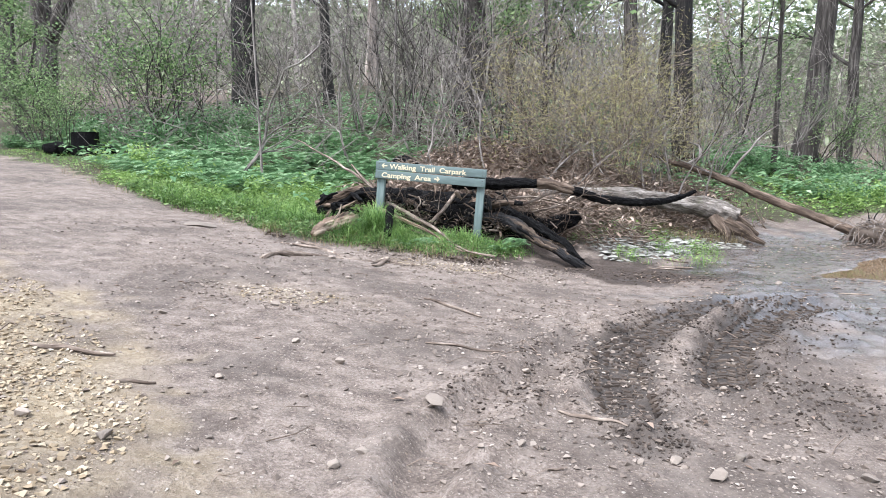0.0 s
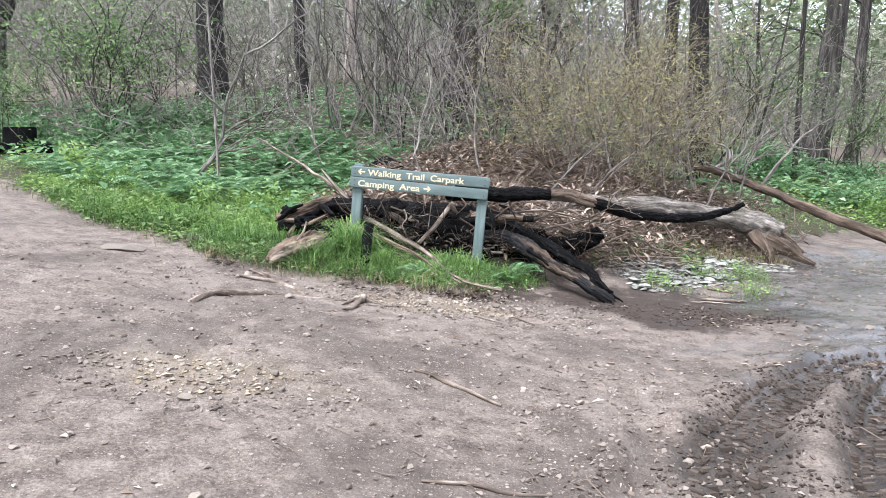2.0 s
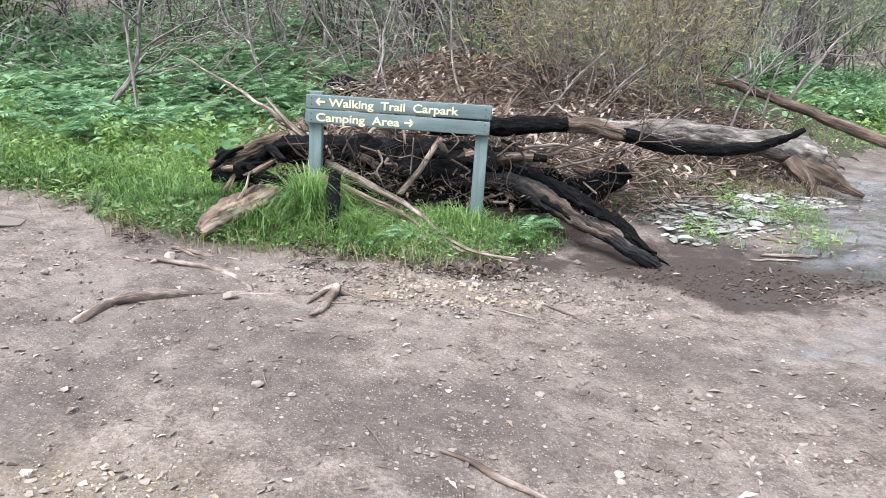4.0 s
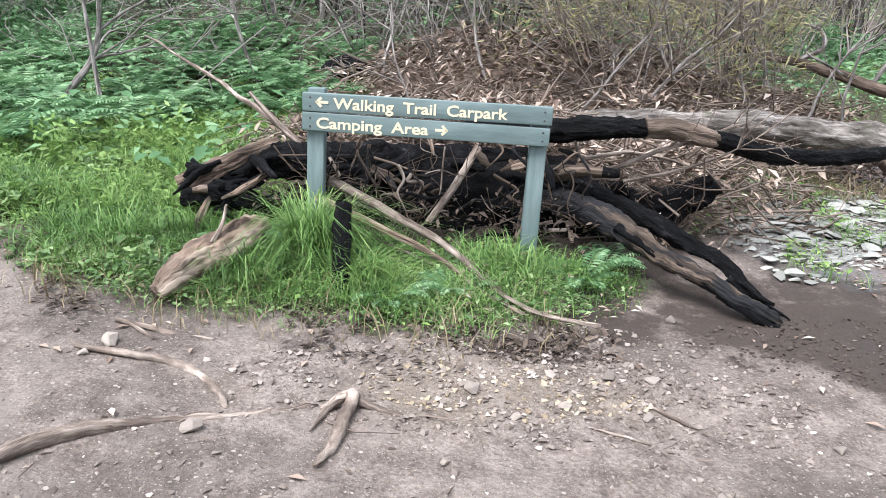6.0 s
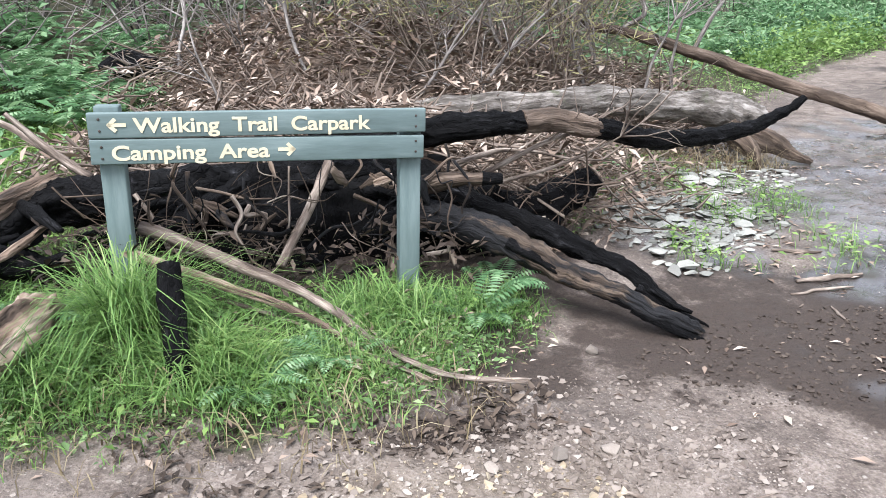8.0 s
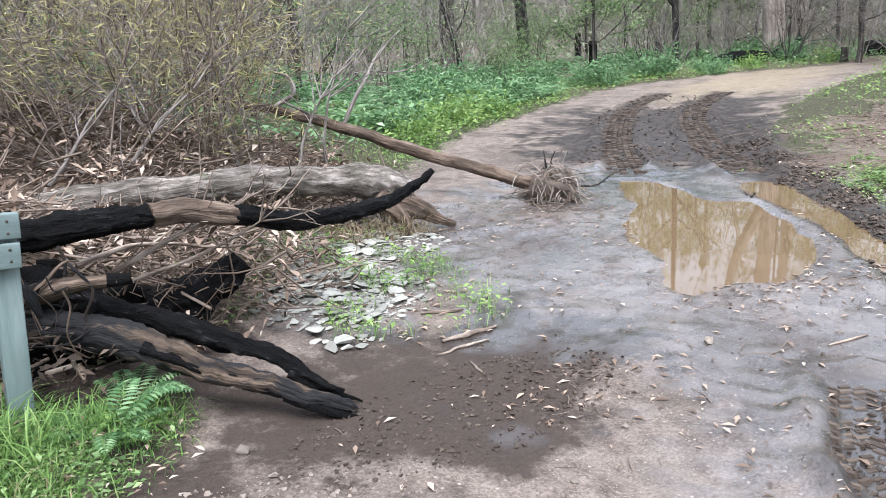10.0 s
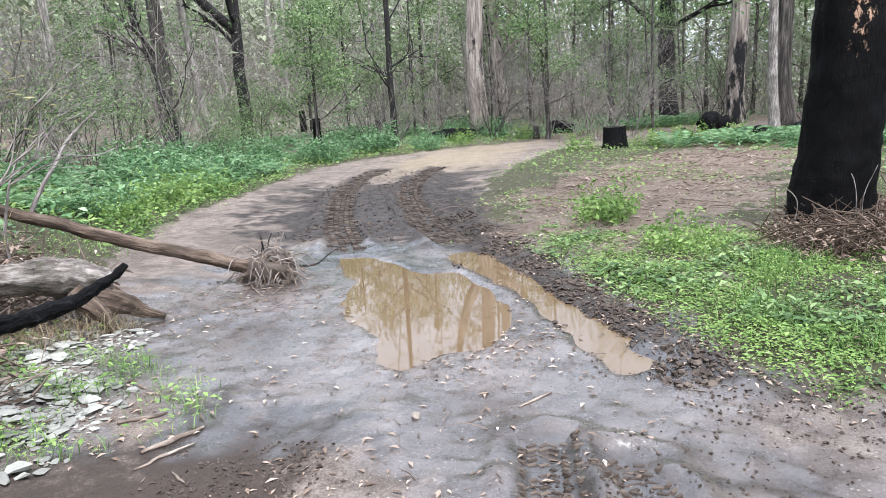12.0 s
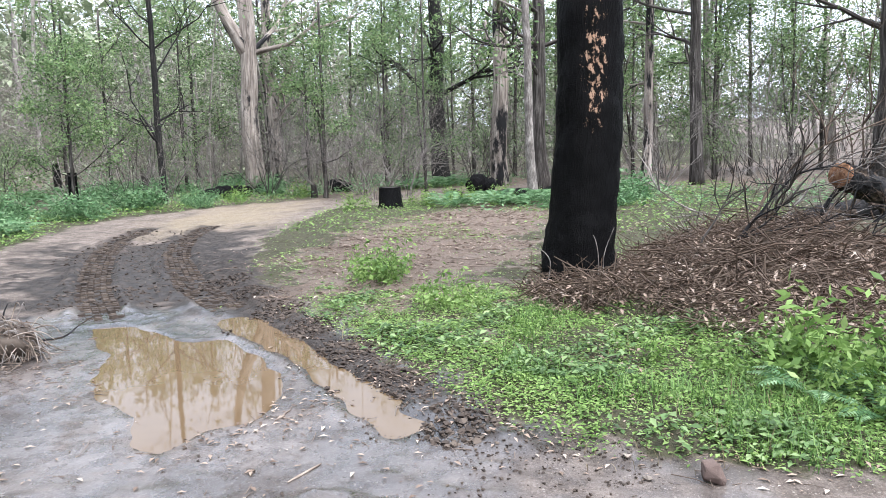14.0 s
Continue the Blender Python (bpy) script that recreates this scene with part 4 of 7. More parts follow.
fallen("grey_log", "large grey fallen log with a flared root end", "log", [
    ("trunk", [(0.55, 12.75, 1.23), (1.15, 12.70, 1.22), (1.80, 12.62, 1.19), (2.44, 12.60, 1.14), (3.05, 12.62, 1.05), (3.50, 12.64, 0.96), (3.82, 12.62, 0.86), (4.08, 12.58, 0.74)], [0.10, 0.105, 0.112, 0.118, 0.126, 0.15, 0.18, 0.185], M_GREYLOG, 24, 0.16),
    ("root", [(3.92, 12.50, 0.72), (4.16, 12.36, 0.56), (4.42, 12.24, 0.40)], [0.13, 0.08, 0.03], M_DULLWOOD, 12, 0.3),
    ("root", [(3.95, 12.70, 0.80), (4.22, 12.80, 0.68), (4.50, 12.84, 0.46)], [0.12, 0.07, 0.03], M_DULLWOOD, 12, 0.3),
    ("root", [(3.75, 12.52, 0.78), (3.86, 12.36, 0.58), (3.90, 12.28, 0.40)], [0.11, 0.07, 0.03], M_DULLWOOD, 12, 0.3),
], seed=20)
fallen("fallen_sapling", "slender fallen tree with bare branches and a root ball", "tree", [
    ("trunk", [(3.20, 15.00, 1.78), (3.75, 14.45, 1.55), (4.33, 13.87, 1.29), (4.90, 13.33, 0.98), (5.40, 12.85, 0.74), (5.84, 12.42, 0.52)], [0.035, 0.05, 0.062, 0.068, 0.072, 0.075], M_DULLWOOD, 14, 0.08),
    ("branch", [(4.30, 13.9, 1.31), (4.52, 13.92, 1.62), (4.75, 13.95, 1.88), (4.98, 14.0, 2.10), (5.4, 14.15, 2.32)], [0.026, 0.022, 0.019, 0.014, 0.005], M_TWIG, 8, 0.1),
    ("branch", [(4.75, 13.95, 1.88), (4.66, 14.0, 2.12), (4.72, 14.1, 2.35)], [0.014, 0.010, 0.004], M_TWIG, 6, 0.1),
    ("branch", [(4.75, 13.95, 1.88), (5.1, 13.9, 1.85), (5.5, 14.0, 1.90), (5.9, 14.1, 2.02)], [0.010, 0.008, 0.006, 0.003], M_TWIG, 6, 0.1),
    ("branch", [(3.75, 14.45, 1.56), (3.95, 14.3, 1.72), (3.95, 14.4, 1.90), (3.80, 14.5, 1.98)], [0.03, 0.028, 0.02, 0.01], M_TWIG, 8, 0.15),
    ("branch", [(4.10, 14.1, 1.40), (3.6, 13.7, 1.62), (3.2, 13.4, 1.80)], [0.018, 0.012, 0.004], M_TWIG, 6, 0.1),
], seed=21)


def root_ball():
    rng = fixed_rng(22)
    c = Vector((5.98, 12.36, 0.50))
    root = thing("root_ball", (c.x, c.y, gz(c.x, c.y)), "tangled ball of fine muddy tree roots on wet track", "roots")
    core = Build()
    bm = bmesh.new()
    bmesh.ops.create_icosphere(bm, subdivisions=3, radius=0.22)
    for v in bm.verts:
        v.co *= 1 + 0.35 * noise.noise(v.co * 9)
    core.add([(c + Vector((v.co.x * 1.2, v.co.y * 1.2, v.co.z * 0.85)))[:] for v in bm.verts], [[v.index for v in f.verts] for f in bm.faces])
    bm.free()
    part("soil_core", core, M_CLOD, root)
    for k in range(3):
        b = Build()
        for _ in range(150):
            d = Vector((rng.gauss(0, 1), rng.gauss(0, 1), rng.gauss(0, 0.6))).normalized()
            side = d.orthogonal().normalized()
            side.rotate(Matrix.Rotation(rng.random() * 6.3, 3, d))
            p = c + d * 0.17
            reach = rng.uniform(0.07, 0.20) if rng.random() < 0.88 else rng.uniform(0.22, 0.42)
            pts = [p, p + d * reach * 0.4 + side * reach * 0.3, p + d * reach * 0.6 + side * reach * 0.9 - Vector((0, 0, 0.3 * reach)), p + d * reach * 0.7 + side * reach * 1.3 - Vector((0, 0, reach * 0.8))]
            pts = [Vector((q.x, q.y, max(q.z, 0.36))) for q in pts]
            b.tube(curve(pts, 3), ramp([0.008, 0.006, 0.003], 10), 4, 0, 0, rng, False)
        part("root_tangle", b, [M_STICK, M_TWIG, M_STICK][k], root)
    for pts in ([(5.98, 12.4, 0.62), (5.97, 12.42, 0.78), (5.93, 12.4, 0.9)], [(6.0, 12.38, 0.6), (6.05, 12.4, 0.76), (6.12, 12.4, 0.86)], [(6.1, 12.3, 0.48), (6.5, 12.15, 0.42), (6.9, 12.25, 0.45), (7.2, 12.3, 0.48)]):
        b = Build()
        b.tube(curve(pts, 4), ramp([0.014, 0.005], (len(pts) - 1) * 4 + 1), 6, 0.1, 0, rng)
        part("root", b, M_BURNT, root)


root_ball()

# charred and split fragments where the heap meets the grass
rng = fixed_rng(90)
for k in range(26):
    a, far_out = rng.random() * 6.3, rng.uniform(0.05, 1.0)
    x, y, z = -1.68 + 0.42 * far_out * math.cos(a), 10.38 + 0.25 * far_out * math.sin(a), rng.uniform(0.02, 0.32)
    z += gz(x, y)
    L, t, w = rng.uniform(0.12, 0.42), rng.random() * 6.3, rng.uniform(-0.5, 0.35)
    d = Vector((math.cos(t), math.sin(t) * 0.6, w)).normalized() * L
    b = Build()
    r = rng.uniform(0.012, 0.045)
    log_tube(b, [Vector((x, y, z)) - d * 0.5, Vector((x, y, z)) + Vector((0, 0, rng.uniform(-0.03, 0.03))), Vector((x, y, z)) + d * 0.5], [r * 0.6, r, r * 0.35], 12, 0.35, 0.02, 0, 6, 0.7, rng, 0.2)
    dark = rng.random() < 0.6
    whole("wood_fragment", b, M_CHAR if dark else M_WEATHER, "jagged charred wood fragment in the burnt heap" if dark else "splintered brown wood fragment in the burnt heap", "wood", "fragments in the burnt heap")

# exposed roots and sticks on the track
for k, (pts, radii) in enumerate([
    ([(-1.90, 8.78), (-1.82, 8.70), (-1.68, 8.67), (-1.50, 8.63), (-1.34, 8.58), (-1.22, 8.46), (-1.16, 8.32)], [0.007, 0.014, 0.016, 0.018, 0.020, 0.019, 0.014]),
    ([(-1.78, 7.60), (-1.73, 7.76), (-1.66, 7.95), (-1.56, 8.07), (-1.38, 8.17), (-1.16, 8.26), (-0.84, 8.42)], [0.030, 0.032, 0.032, 0.030, 0.026, 0.020, 0.009]),
    ([(-0.78, 7.98), (-0.74, 8.12), (-0.73, 8.28), (-0.70, 8.44), (-0.82, 8.38)], [0.010, 0.022, 0.027, 0.032, 0.010]),
    ([(-0.71, 8.44), (-0.62, 8.40), (-0.48, 8.37)], [0.026, 0.015, 0.005]),
    ([(-0.72, 8.45), (-0.80, 8.36), (-0.84, 8.22)], [0.022, 0.015, 0.006]),
    ([(-1.82, 9.0), (-1.60, 8.95), (-1.35, 8.90)], [0.010, 0.014, 0.008]),
    ([(-1.75, 8.98), (-1.62, 8.88), (-1.52, 8.80)], [0.010, 0.010, 0.006]),
]):
    b = Build()
    line = [(x, y, gz(x, y) + radii[min(i, len(radii) - 1)] * (0.45 if k < 5 else 0.8) + (0.03 if k in (2, 3, 4) and i == (3 if k == 2 else 0) else 0)) for i, (x, y) in enumerate(pts)]
    log_tube(b, line, [r * 0.85 for r in radii], 12, 0.3, 0.03, k=9, rng=fixed_rng(30 + k), groove=0.15, jag=0.2)
    whole("exposed_root", b, M_STICK, "pale weathered tree root exposed on the dirt track", "root", "roots in the track")
for k, (x, y, turn, ln_, r) in enumerate([(0.13, 6.57, -38, 0.62, 0.013), (0.30, 5.35, 2, 0.5, 0.009), (-1.62, 4.25, 8, 0.42, 0.014), (-1.15, 3.95, 20, 0.2, 0.01), (2.62, 10.05, -8, 0.42, 0.016), (2.45, 9.92, -4, 0.40, 0.010), (2.72, 10.44, -25, 0.3, 0.012), (0.60, 10.02, -60, 0.45, 0.015), (0.56, 8.55, -40, 0.22, 0.008), (0.3, 8.35, -15, 0.22, 0.006), (0.98, 4.25, -25, 0.35, 0.010), (4.9, 8.9, -5, 0.25, 0.008), (2.3, 9.65, 70, 0.16, 0.008), (4.0, 8.35, -20, 0.3, 0.008), (6.9, 12.0, 5, 0.4, 0.009)]):
    rng = fixed_rng(60 + k)
    b = Build()
    c, s = math.cos(radians(turn)), math.sin(radians(turn))
    line = []
    for i in range(6):
        u, w = (i / 5 - 0.5) * ln_, rng.uniform(-0.03, 0.03) * ln_
        px_, py_ = x + u * c - w * s, y + u * s + w * c
        line.append((px_, py_, gz(px_, py_) + r * 0.8))
    log_tube(b, line, [r * 0.6, r, r * 0.9, r * 0.5], 8, 0.15, 0.004, rng=rng)
    whole("stick", b, M_STICK, "dry brown stick lying on the dirt track", "stick", "sticks on the track")


# ---- stones ----
def rock_mesh(seed, flat, mat, sub=2):
    bm = bmesh.new()
    rr = fixed_rng(1000 + seed)
    for _ in range(15 if sub > 1 else 11):
        d = Vector((rr.gauss(0, 1), rr.gauss(0, 1), rr.gauss(0, 1))).normalized() * rr.uniform(0.8, 1.12)
        bm.verts.new(d)
    hull = bmesh.ops.convex_hull(bm, input=list(bm.verts))
    bmesh.ops.delete(bm, geom=[e for e in hull["geom_interior"] if isinstance(e, bmesh.types.BMVert)], context="VERTS")
    bmesh.ops.bevel(bm, geom=list(bm.edges), offset=0.05, segments=1, affect="EDGES")
    for v in bm.verts:
        d = v.co.copy()
        v.co = Vector((d.x, d.y * 0.78, d.z * flat))
    me = bpy.data.meshes.new("stone")
    bm.to_mesh(me)
    bm.free()
    me.materials.append(mat)
    me.polygons.foreach_set("use_smooth", [False] * len(me.polygons))
    return me


STONES = [rock_mesh(k, 0.55, M_STONE) for k in range(6)]


def stone(x, y, size, k=0, sink=0.35, name="stone", label="small pale stone lying on the dirt track", group="loose stones", me=None, turn=None):
    rng = fixed_rng(int(x * 977 + y * 331) + k)
    ob = new(name, me or STONES[k % len(STONES)])
    ob.location = (x, y, gz(x, y) + size * 0.5 * sink)
    ob.rotation_euler = (rng.uniform(-0.2, 0.2), rng.uniform(-0.2, 0.2), rng.random() * 6.3 if turn is None else turn)
    ob.scale = (size * 0.5,) * 3
    return tagged(ob, label, "stone", group)


for k, (x, y, s) in enumerate([(0.36, 8.83, 0.09), (0.55, 8.82, 0.08), (0.12, 8.54, 0.06), (0.45, 8.53, 0.08), (-0.24, 8.63, 0.09), (0.10, 8.80, 0.07), (0.87, 9.59, 0.09), (0.87, 9.32, 0.05), (-1.22, 8.15, 0.09), (-1.75, 8.80, 0.11), (-0.35, 4.68, 0.08), (0.23, 4.11, 0.12), (1.44, 3.75, 0.11), (0.68, 5.08, 0.08), (0.01, 3.51, 0.06), (-0.08, 3.40, 0.07), (-1.32, 3.41, 0.08), (-0.93, 3.32, 0.10), (-1.08, 5.85, 0.08), (-0.95, 5.9, 0.06), (-0.67, 4.95, 0.07), (-0.8, 6.3, 0.07), (-0.7, 6.1, 0.05), (1.14, 8.36, 0.07), (0.75, 7.4, 0.05), (0.3, 7.3, 0.05), (1.2, 5.9, 0.06), (1.3, 3.9, 0.08), (1.6, 4.0, 0.07), (-1.6, 5.2, 0.07), (-2.3, 6.9, 0.06), (4.50, 6.43, 0.08), (4.24, 6.32, 0.07), (3.46, 8.9, 0.09), (-2.2, 8.2, 0.07), (2.1, 3.9, 0.08)]):
    stone(x, y, s, k)
stone(-3.0, 9.1, 0.42, 2, 0.02, "stone", "flat grey-brown stone embedded at the track edge").scale.z *= 0.4
stone(4.29, 5.95, 0.20, 3, 0.6, "stone", "rough reddish-brown rock at the grass edge", "loose stones", rock_mesh(3, 0.8, M_REDROCK))
rng = fixed_rng(99)
for k in range(110):
    x, y = rng.uniform(-2.6, 2.4), rng.uniform(2.8, 9.0)
    if y < np.interp(x, VERGE_X, VERGE_Y) - 0.15:
        stone(x, y, 0.022 + 0.045 * rng.random() ** 2, k)
SLABS = [rock_mesh(20 + k, 0.22, M_SLATE, 1) for k in range(5)]
for k in range(270):
    a, r = rng.random() * 6.3, rng.random() ** 0.62
    x, y = 2.45 + 0.62 * r * math.cos(a) + 0.45 * r * math.sin(a), 11.45 + 1.15 * r * math.sin(a)
    stone(x, y, 0.05 + 0.15 * rng.random() ** 1.5, k, 0.35, "flat_rock", "pale grey flat rock among weeds beside the track", "pale flat rocks", SLABS[k % 5])

for k in range(130):
    u, w = rng.uniform(-1, 1), rng.gauss(0, 0.28)
    x, y = 3.0 + 0.85 * u + 0.5 * w, 12.05 + 0.55 * u - 0.8 * w
    if y < 12.45:
        stone(x, y, 0.04 + 0.13 * rng.random() ** 1.5, k, 0.35, "flat_rock", "pale grey flat rock among weeds beside the track", "pale flat rocks", SLABS[k % 5])


def pebbles(name, n, spots, sizes, mat, label, seed, flat=0.6, sink=0.3):
    """Many small stones as one mesh; spots: ovals (x, y, rx, ry, weight)."""
    rng = fixed_rng(seed)
    protos = []
    for k in range(6):
        bm = bmesh.new()
        for _ in range(9):
            bm.verts.new(Vector((rng.gauss(0, 1), rng.gauss(0, 1), rng.gauss(0, 1))).normalized() * rng.uniform(0.8, 1.15))
        hull = bmesh.ops.convex_hull(bm, input=list(bm.verts))
        bmesh.ops.delete(bm, geom=[e for e in hull["geom_interior"] if isinstance(e, bmesh.types.BMVert)], context="VERTS")
        bm.verts.index_update()
        protos.append(([v.co.copy() for v in bm.verts], [[v.index for v in f.verts] for f in bm.faces]))
        bm.free()
    weights = [s[4] for s in spots]
    xs, ys, rs = [], [], []
    for _ in range(n):
        cx, cy, rx, ry, _w = rng.choices(spots, weights)[0]
        a, r = rng.random() * 6.3, math.sqrt(rng.random())
        xs.append(cx + rx * r * math.cos(a))
        ys.append(cy + ry * r * math.sin(a))
        rs.append(sizes[0] + (sizes[1] - sizes[0]) * rng.random() ** 3)
    zs, isl = land(np.array(xs), np.array(ys)), along_line(np.array(xs), np.array(ys), ISLAND)[0]
    b = Build()
    for k, (x, y, z, r) in enumerate(zip(xs, ys, zs, rs)):
        vs, fs = protos[k % 6]
        rot = Matrix.Rotation(rng.random() * 6.3, 3, "Z")
        b.add([(x + (rot @ v).x * r * 0.5, y + (rot @ v).y * r * 0.5, z + v.z * r * 0.5 * flat + r * 0.5 * sink) for v in vs], fs)
    return whole(name, b, mat, label, "gravel", kind="stuff", smooth=False)


def island_colours(name, stops, rough=0.85):
    return foliage(name, stops, rough, 0.0)


M_GRAVEL = island_colours("mixed_gravel", [(0.0, (0.07, 0.055, 0.045)), (0.4, (0.15, 0.122, 0.102)), (0.75, (0.25, 0.212, 0.18)), (1.0, (0.44, 0.395, 0.345))])
M_YGRAVEL = island_colours("yellow_gravel", [(0.0, (0.13, 0.095, 0.065)), (0.4, (0.26, 0.205, 0.135)), (0.75, (0.37, 0.315, 0.23)), (1.0, (0.50, 0.455, 0.385))])
M_CRUMB = island_colours("mud_crumbs", [(0.0, (0.02, 0.015, 0.012)), (0.6, (0.06, 0.045, 0.035)), (1.0, (0.12, 0.095, 0.075))], 0.7)
pebbles("gravel", 12000, [(0.0, 8.65, 1.2, 0.42, 3), (1.0, 5.9, 0.6, 1.6, 1.6), (1.6, 4.6, 0.5, 0.9, 0.5), (0.9, 6.0, 1.3, 2.4, 2), (-0.6, 5.5, 1.8, 3.2, 3), (-1.1, 6.1, 0.8, 0.4, 1), (1.3, 4.0, 1.0, 1.4, 1.5), (0.5, 9.0, 0.6, 0.4, 1), (-2.5, 8.0, 1.6, 1.2, 1)], (0.006, 0.040), M_GRAVEL, "loose gravel strewn over the dirt track", 5)
pebbles("gravel", 8500, [(-1.45, 3.2, 0.65, 0.8, 2), (-2.1, 3.9, 0.7, 0.8, 2), (-2.8, 4.8, 0.55, 0.7, 1.2), (-1.1, 6.2, 0.42, 0.3, 0.22), (-0.1, 8.65, 0.6, 0.25, 0.25)], (0.006, 0.042), M_YGRAVEL, "yellow gravel heaped on the edge of the track", 6)
pebbles("mud_crumbs", 15000, [(2.9, 7.65, 0.5, 0.3, 1.2), (2.3, 7.2, 0.4, 0.4, 1.2), (1.8, 6.6, 0.35, 0.45, 1.2), (1.45, 5.9, 0.28, 0.5, 1.2), (1.25, 4.9, 0.25, 0.6, 0.9), (2.8, 7.0, 0.4, 0.4, 1.0), (2.3, 6.2, 0.35, 0.5, 1.0), (1.95, 5.4, 0.3, 0.5, 0.9), (2.35, 4.85, 0.6, 0.5, 1.6), (1.2, 4.1, 0.22, 0.2, 0.6), (0.9, 5.4, 0.3, 0.5, 0.5), (0.5, 4.5, 0.25, 0.5, 0.4), (1.95, 9.3, 1.0, 0.45, 3), (0.05, 9.02, 0.36, 0.12, 0.8), (2.3, 6.2, 0.8, 1.6, 1.5), (3.2, 7.0, 0.9, 0.9, 1.2), (3.3, 8.9, 1.4, 1.2, 0.15), (5.2, 7.9, 0.7, 0.5, 1), (6.6, 9.1, 0.8, 0.5, 0.8), (4.6, 7.2, 0.5, 0.4, 0.8), (5.6, 8.25, 0.5, 0.4, 1.2), (7.6, 9.9, 0.6, 0.4, 1.0), (8.8, 11.1, 0.7, 0.5, 1.0), (7.2, 9.6, 0.9, 0.25, 1.2), (6.2, 8.6, 0.7, 0.25, 1.2), (4.4, 6.6, 0.5, 0.4, 0.8)], (0.005, 0.034), M_CRUMB, "dark crumbs of churned mud and soil", 7)


M_RUBBLE = island_colours("pale_rubble", [(0.0, (0.10, 0.10, 0.085)), (0.5, (0.22, 0.22, 0.195)), (1.0, (0.38, 0.38, 0.345))])
pebbles("rubble", 2200, [(2.4, 11.4, 0.8, 0.8, 2), (3.2, 12.05, 0.9, 0.4, 1.2), (2.1, 10.95, 0.5, 0.3, 0.5)], (0.015, 0.11), M_RUBBLE, "broken pale stone chips between flat rocks", 12, 0.3, 0.2)
pebbles("mud_clods", 2600, [(9.2, 12.6, 1.2, 0.8, 1), (11.0, 14.4, 1.6, 1.0, 1.4), (13.0, 16.0, 1.8, 1.0, 1), (8.0, 10.5, 1.0, 0.35, 0.8), (6.3, 8.7, 1.0, 0.3, 0.8), (8.6, 13.4, 0.8, 0.6, 0.8), (15.0, 17.0, 1.6, 0.7, 0.5)], (0.015, 0.09), M_CRUMB, "clods of dark churned mud along the ruts", 8, 0.5, 0.2)

pebbles("mud_clods", 4200, [(5.0, 7.55, 0.5, 0.3, 1), (5.8, 8.3, 0.5, 0.3, 1), (6.6, 9.05, 0.5, 0.28, 1), (7.4, 9.75, 0.5, 0.28, 1), (8.2, 10.5, 0.5, 0.28, 1), (9.0, 11.3, 0.5, 0.3, 1), (9.8, 12.1, 0.5, 0.35, 1)], (0.008, 0.07), M_CRUMB, "dark mud clods heaped along the rut edge", 9, 0.7, 0.3)


def tyre_marks():
    """Pressed rows of lugs along the wheel ruts."""
    for t, (line, width) in enumerate(TRACKS[:4]):
        rng = fixed_rng(70 + t)
        pts = curve([(x, y, 0) for x, y in line], 24)
        run, b, spots = 0.0, Build(), []
        gap = 0.055 if t < 2 else 0.11
        for p, q in zip(pts, pts[1:]):
            d = q - p
            while run < d.length:
                spots.append((p + d * (run / d.length), d.normalized()))
                run += gap
            run -= d.length
        for c, d in spots:
            n = Vector((-d.y, d.x, 0))
            for side in (-1, 1):
                for lane in (0.12, 0.38, 0.64):
                    if rng.random() < (0.30 if t < 2 else 0.35):
                        continue
                    o = c + n * side * width * lane * 0.8
                    dd = (d * 0.55 * side * (1 if lane < 0.4 else -1) + n).normalized()
                    hw, hl = gap * 0.25, width * 0.115
                    e = Vector((-dd.y, dd.x, 0))
                    z = gz(o.x, o.y)
                    quad = [o + dd * hl * s + e * hw * w for s, w in ((-1, -1), (1, -1), (1, 1), (-1, 1))]
                    h = rng.uniform(0.002, 0.010) if t < 2 else rng.uniform(0.01, 0.035)
                    v = [(p_.x, p_.y, z - 0.01) for p_ in quad] + [(o.x + (p_.x - o.x) * 0.75, o.y + (p_.y - o.y) * 0.75, z + h + rng.uniform(-0.003, 0.003)) for p_ in quad]
                    b.add(v, [(4, 5, 6, 7), (0, 1, 5, 4), (1, 2, 6, 5), (2, 3, 7, 6), (3, 0, 4, 7)])
        whole("tyre_track", b, M_CRUMB, "tyre tread lugs pressed into dark mud", "tyre track", kind="stuff", smooth=False)


tyre_marks()


# ---- small growth as stuff ----
def scatter(n, boxes, keep, rng):
    """n places drawn from boxes (x0, x1, y0, y1, weight) where keep(x, y) exceeds a random number."""
    w = [q[4] for q in boxes]
    got_x, got_y = [], []
    gen = np.random.RandomState(rng.randrange(1 << 30))
    total = 0
    while total < n:
        k = gen.choice(len(boxes), size=n, p=np.array(w) / sum(w))
        bx = np.array([q[:4] for q in boxes])[k]
        x = bx[:, 0] + gen.rand(n) * (bx[:, 1] - bx[:, 0])
        y = bx[:, 2] + gen.rand(n) * (bx[:, 3] - bx[:, 2])
        ok = gen.rand(n) < keep(x, y)
        got_x.append(x[ok])
        got_y.append(y[ok])
        total += int(ok.sum())
    x, y = np.concatenate(got_x)[:n], np.concatenate(got_y)[:n]
    return x, y, land(x, y)


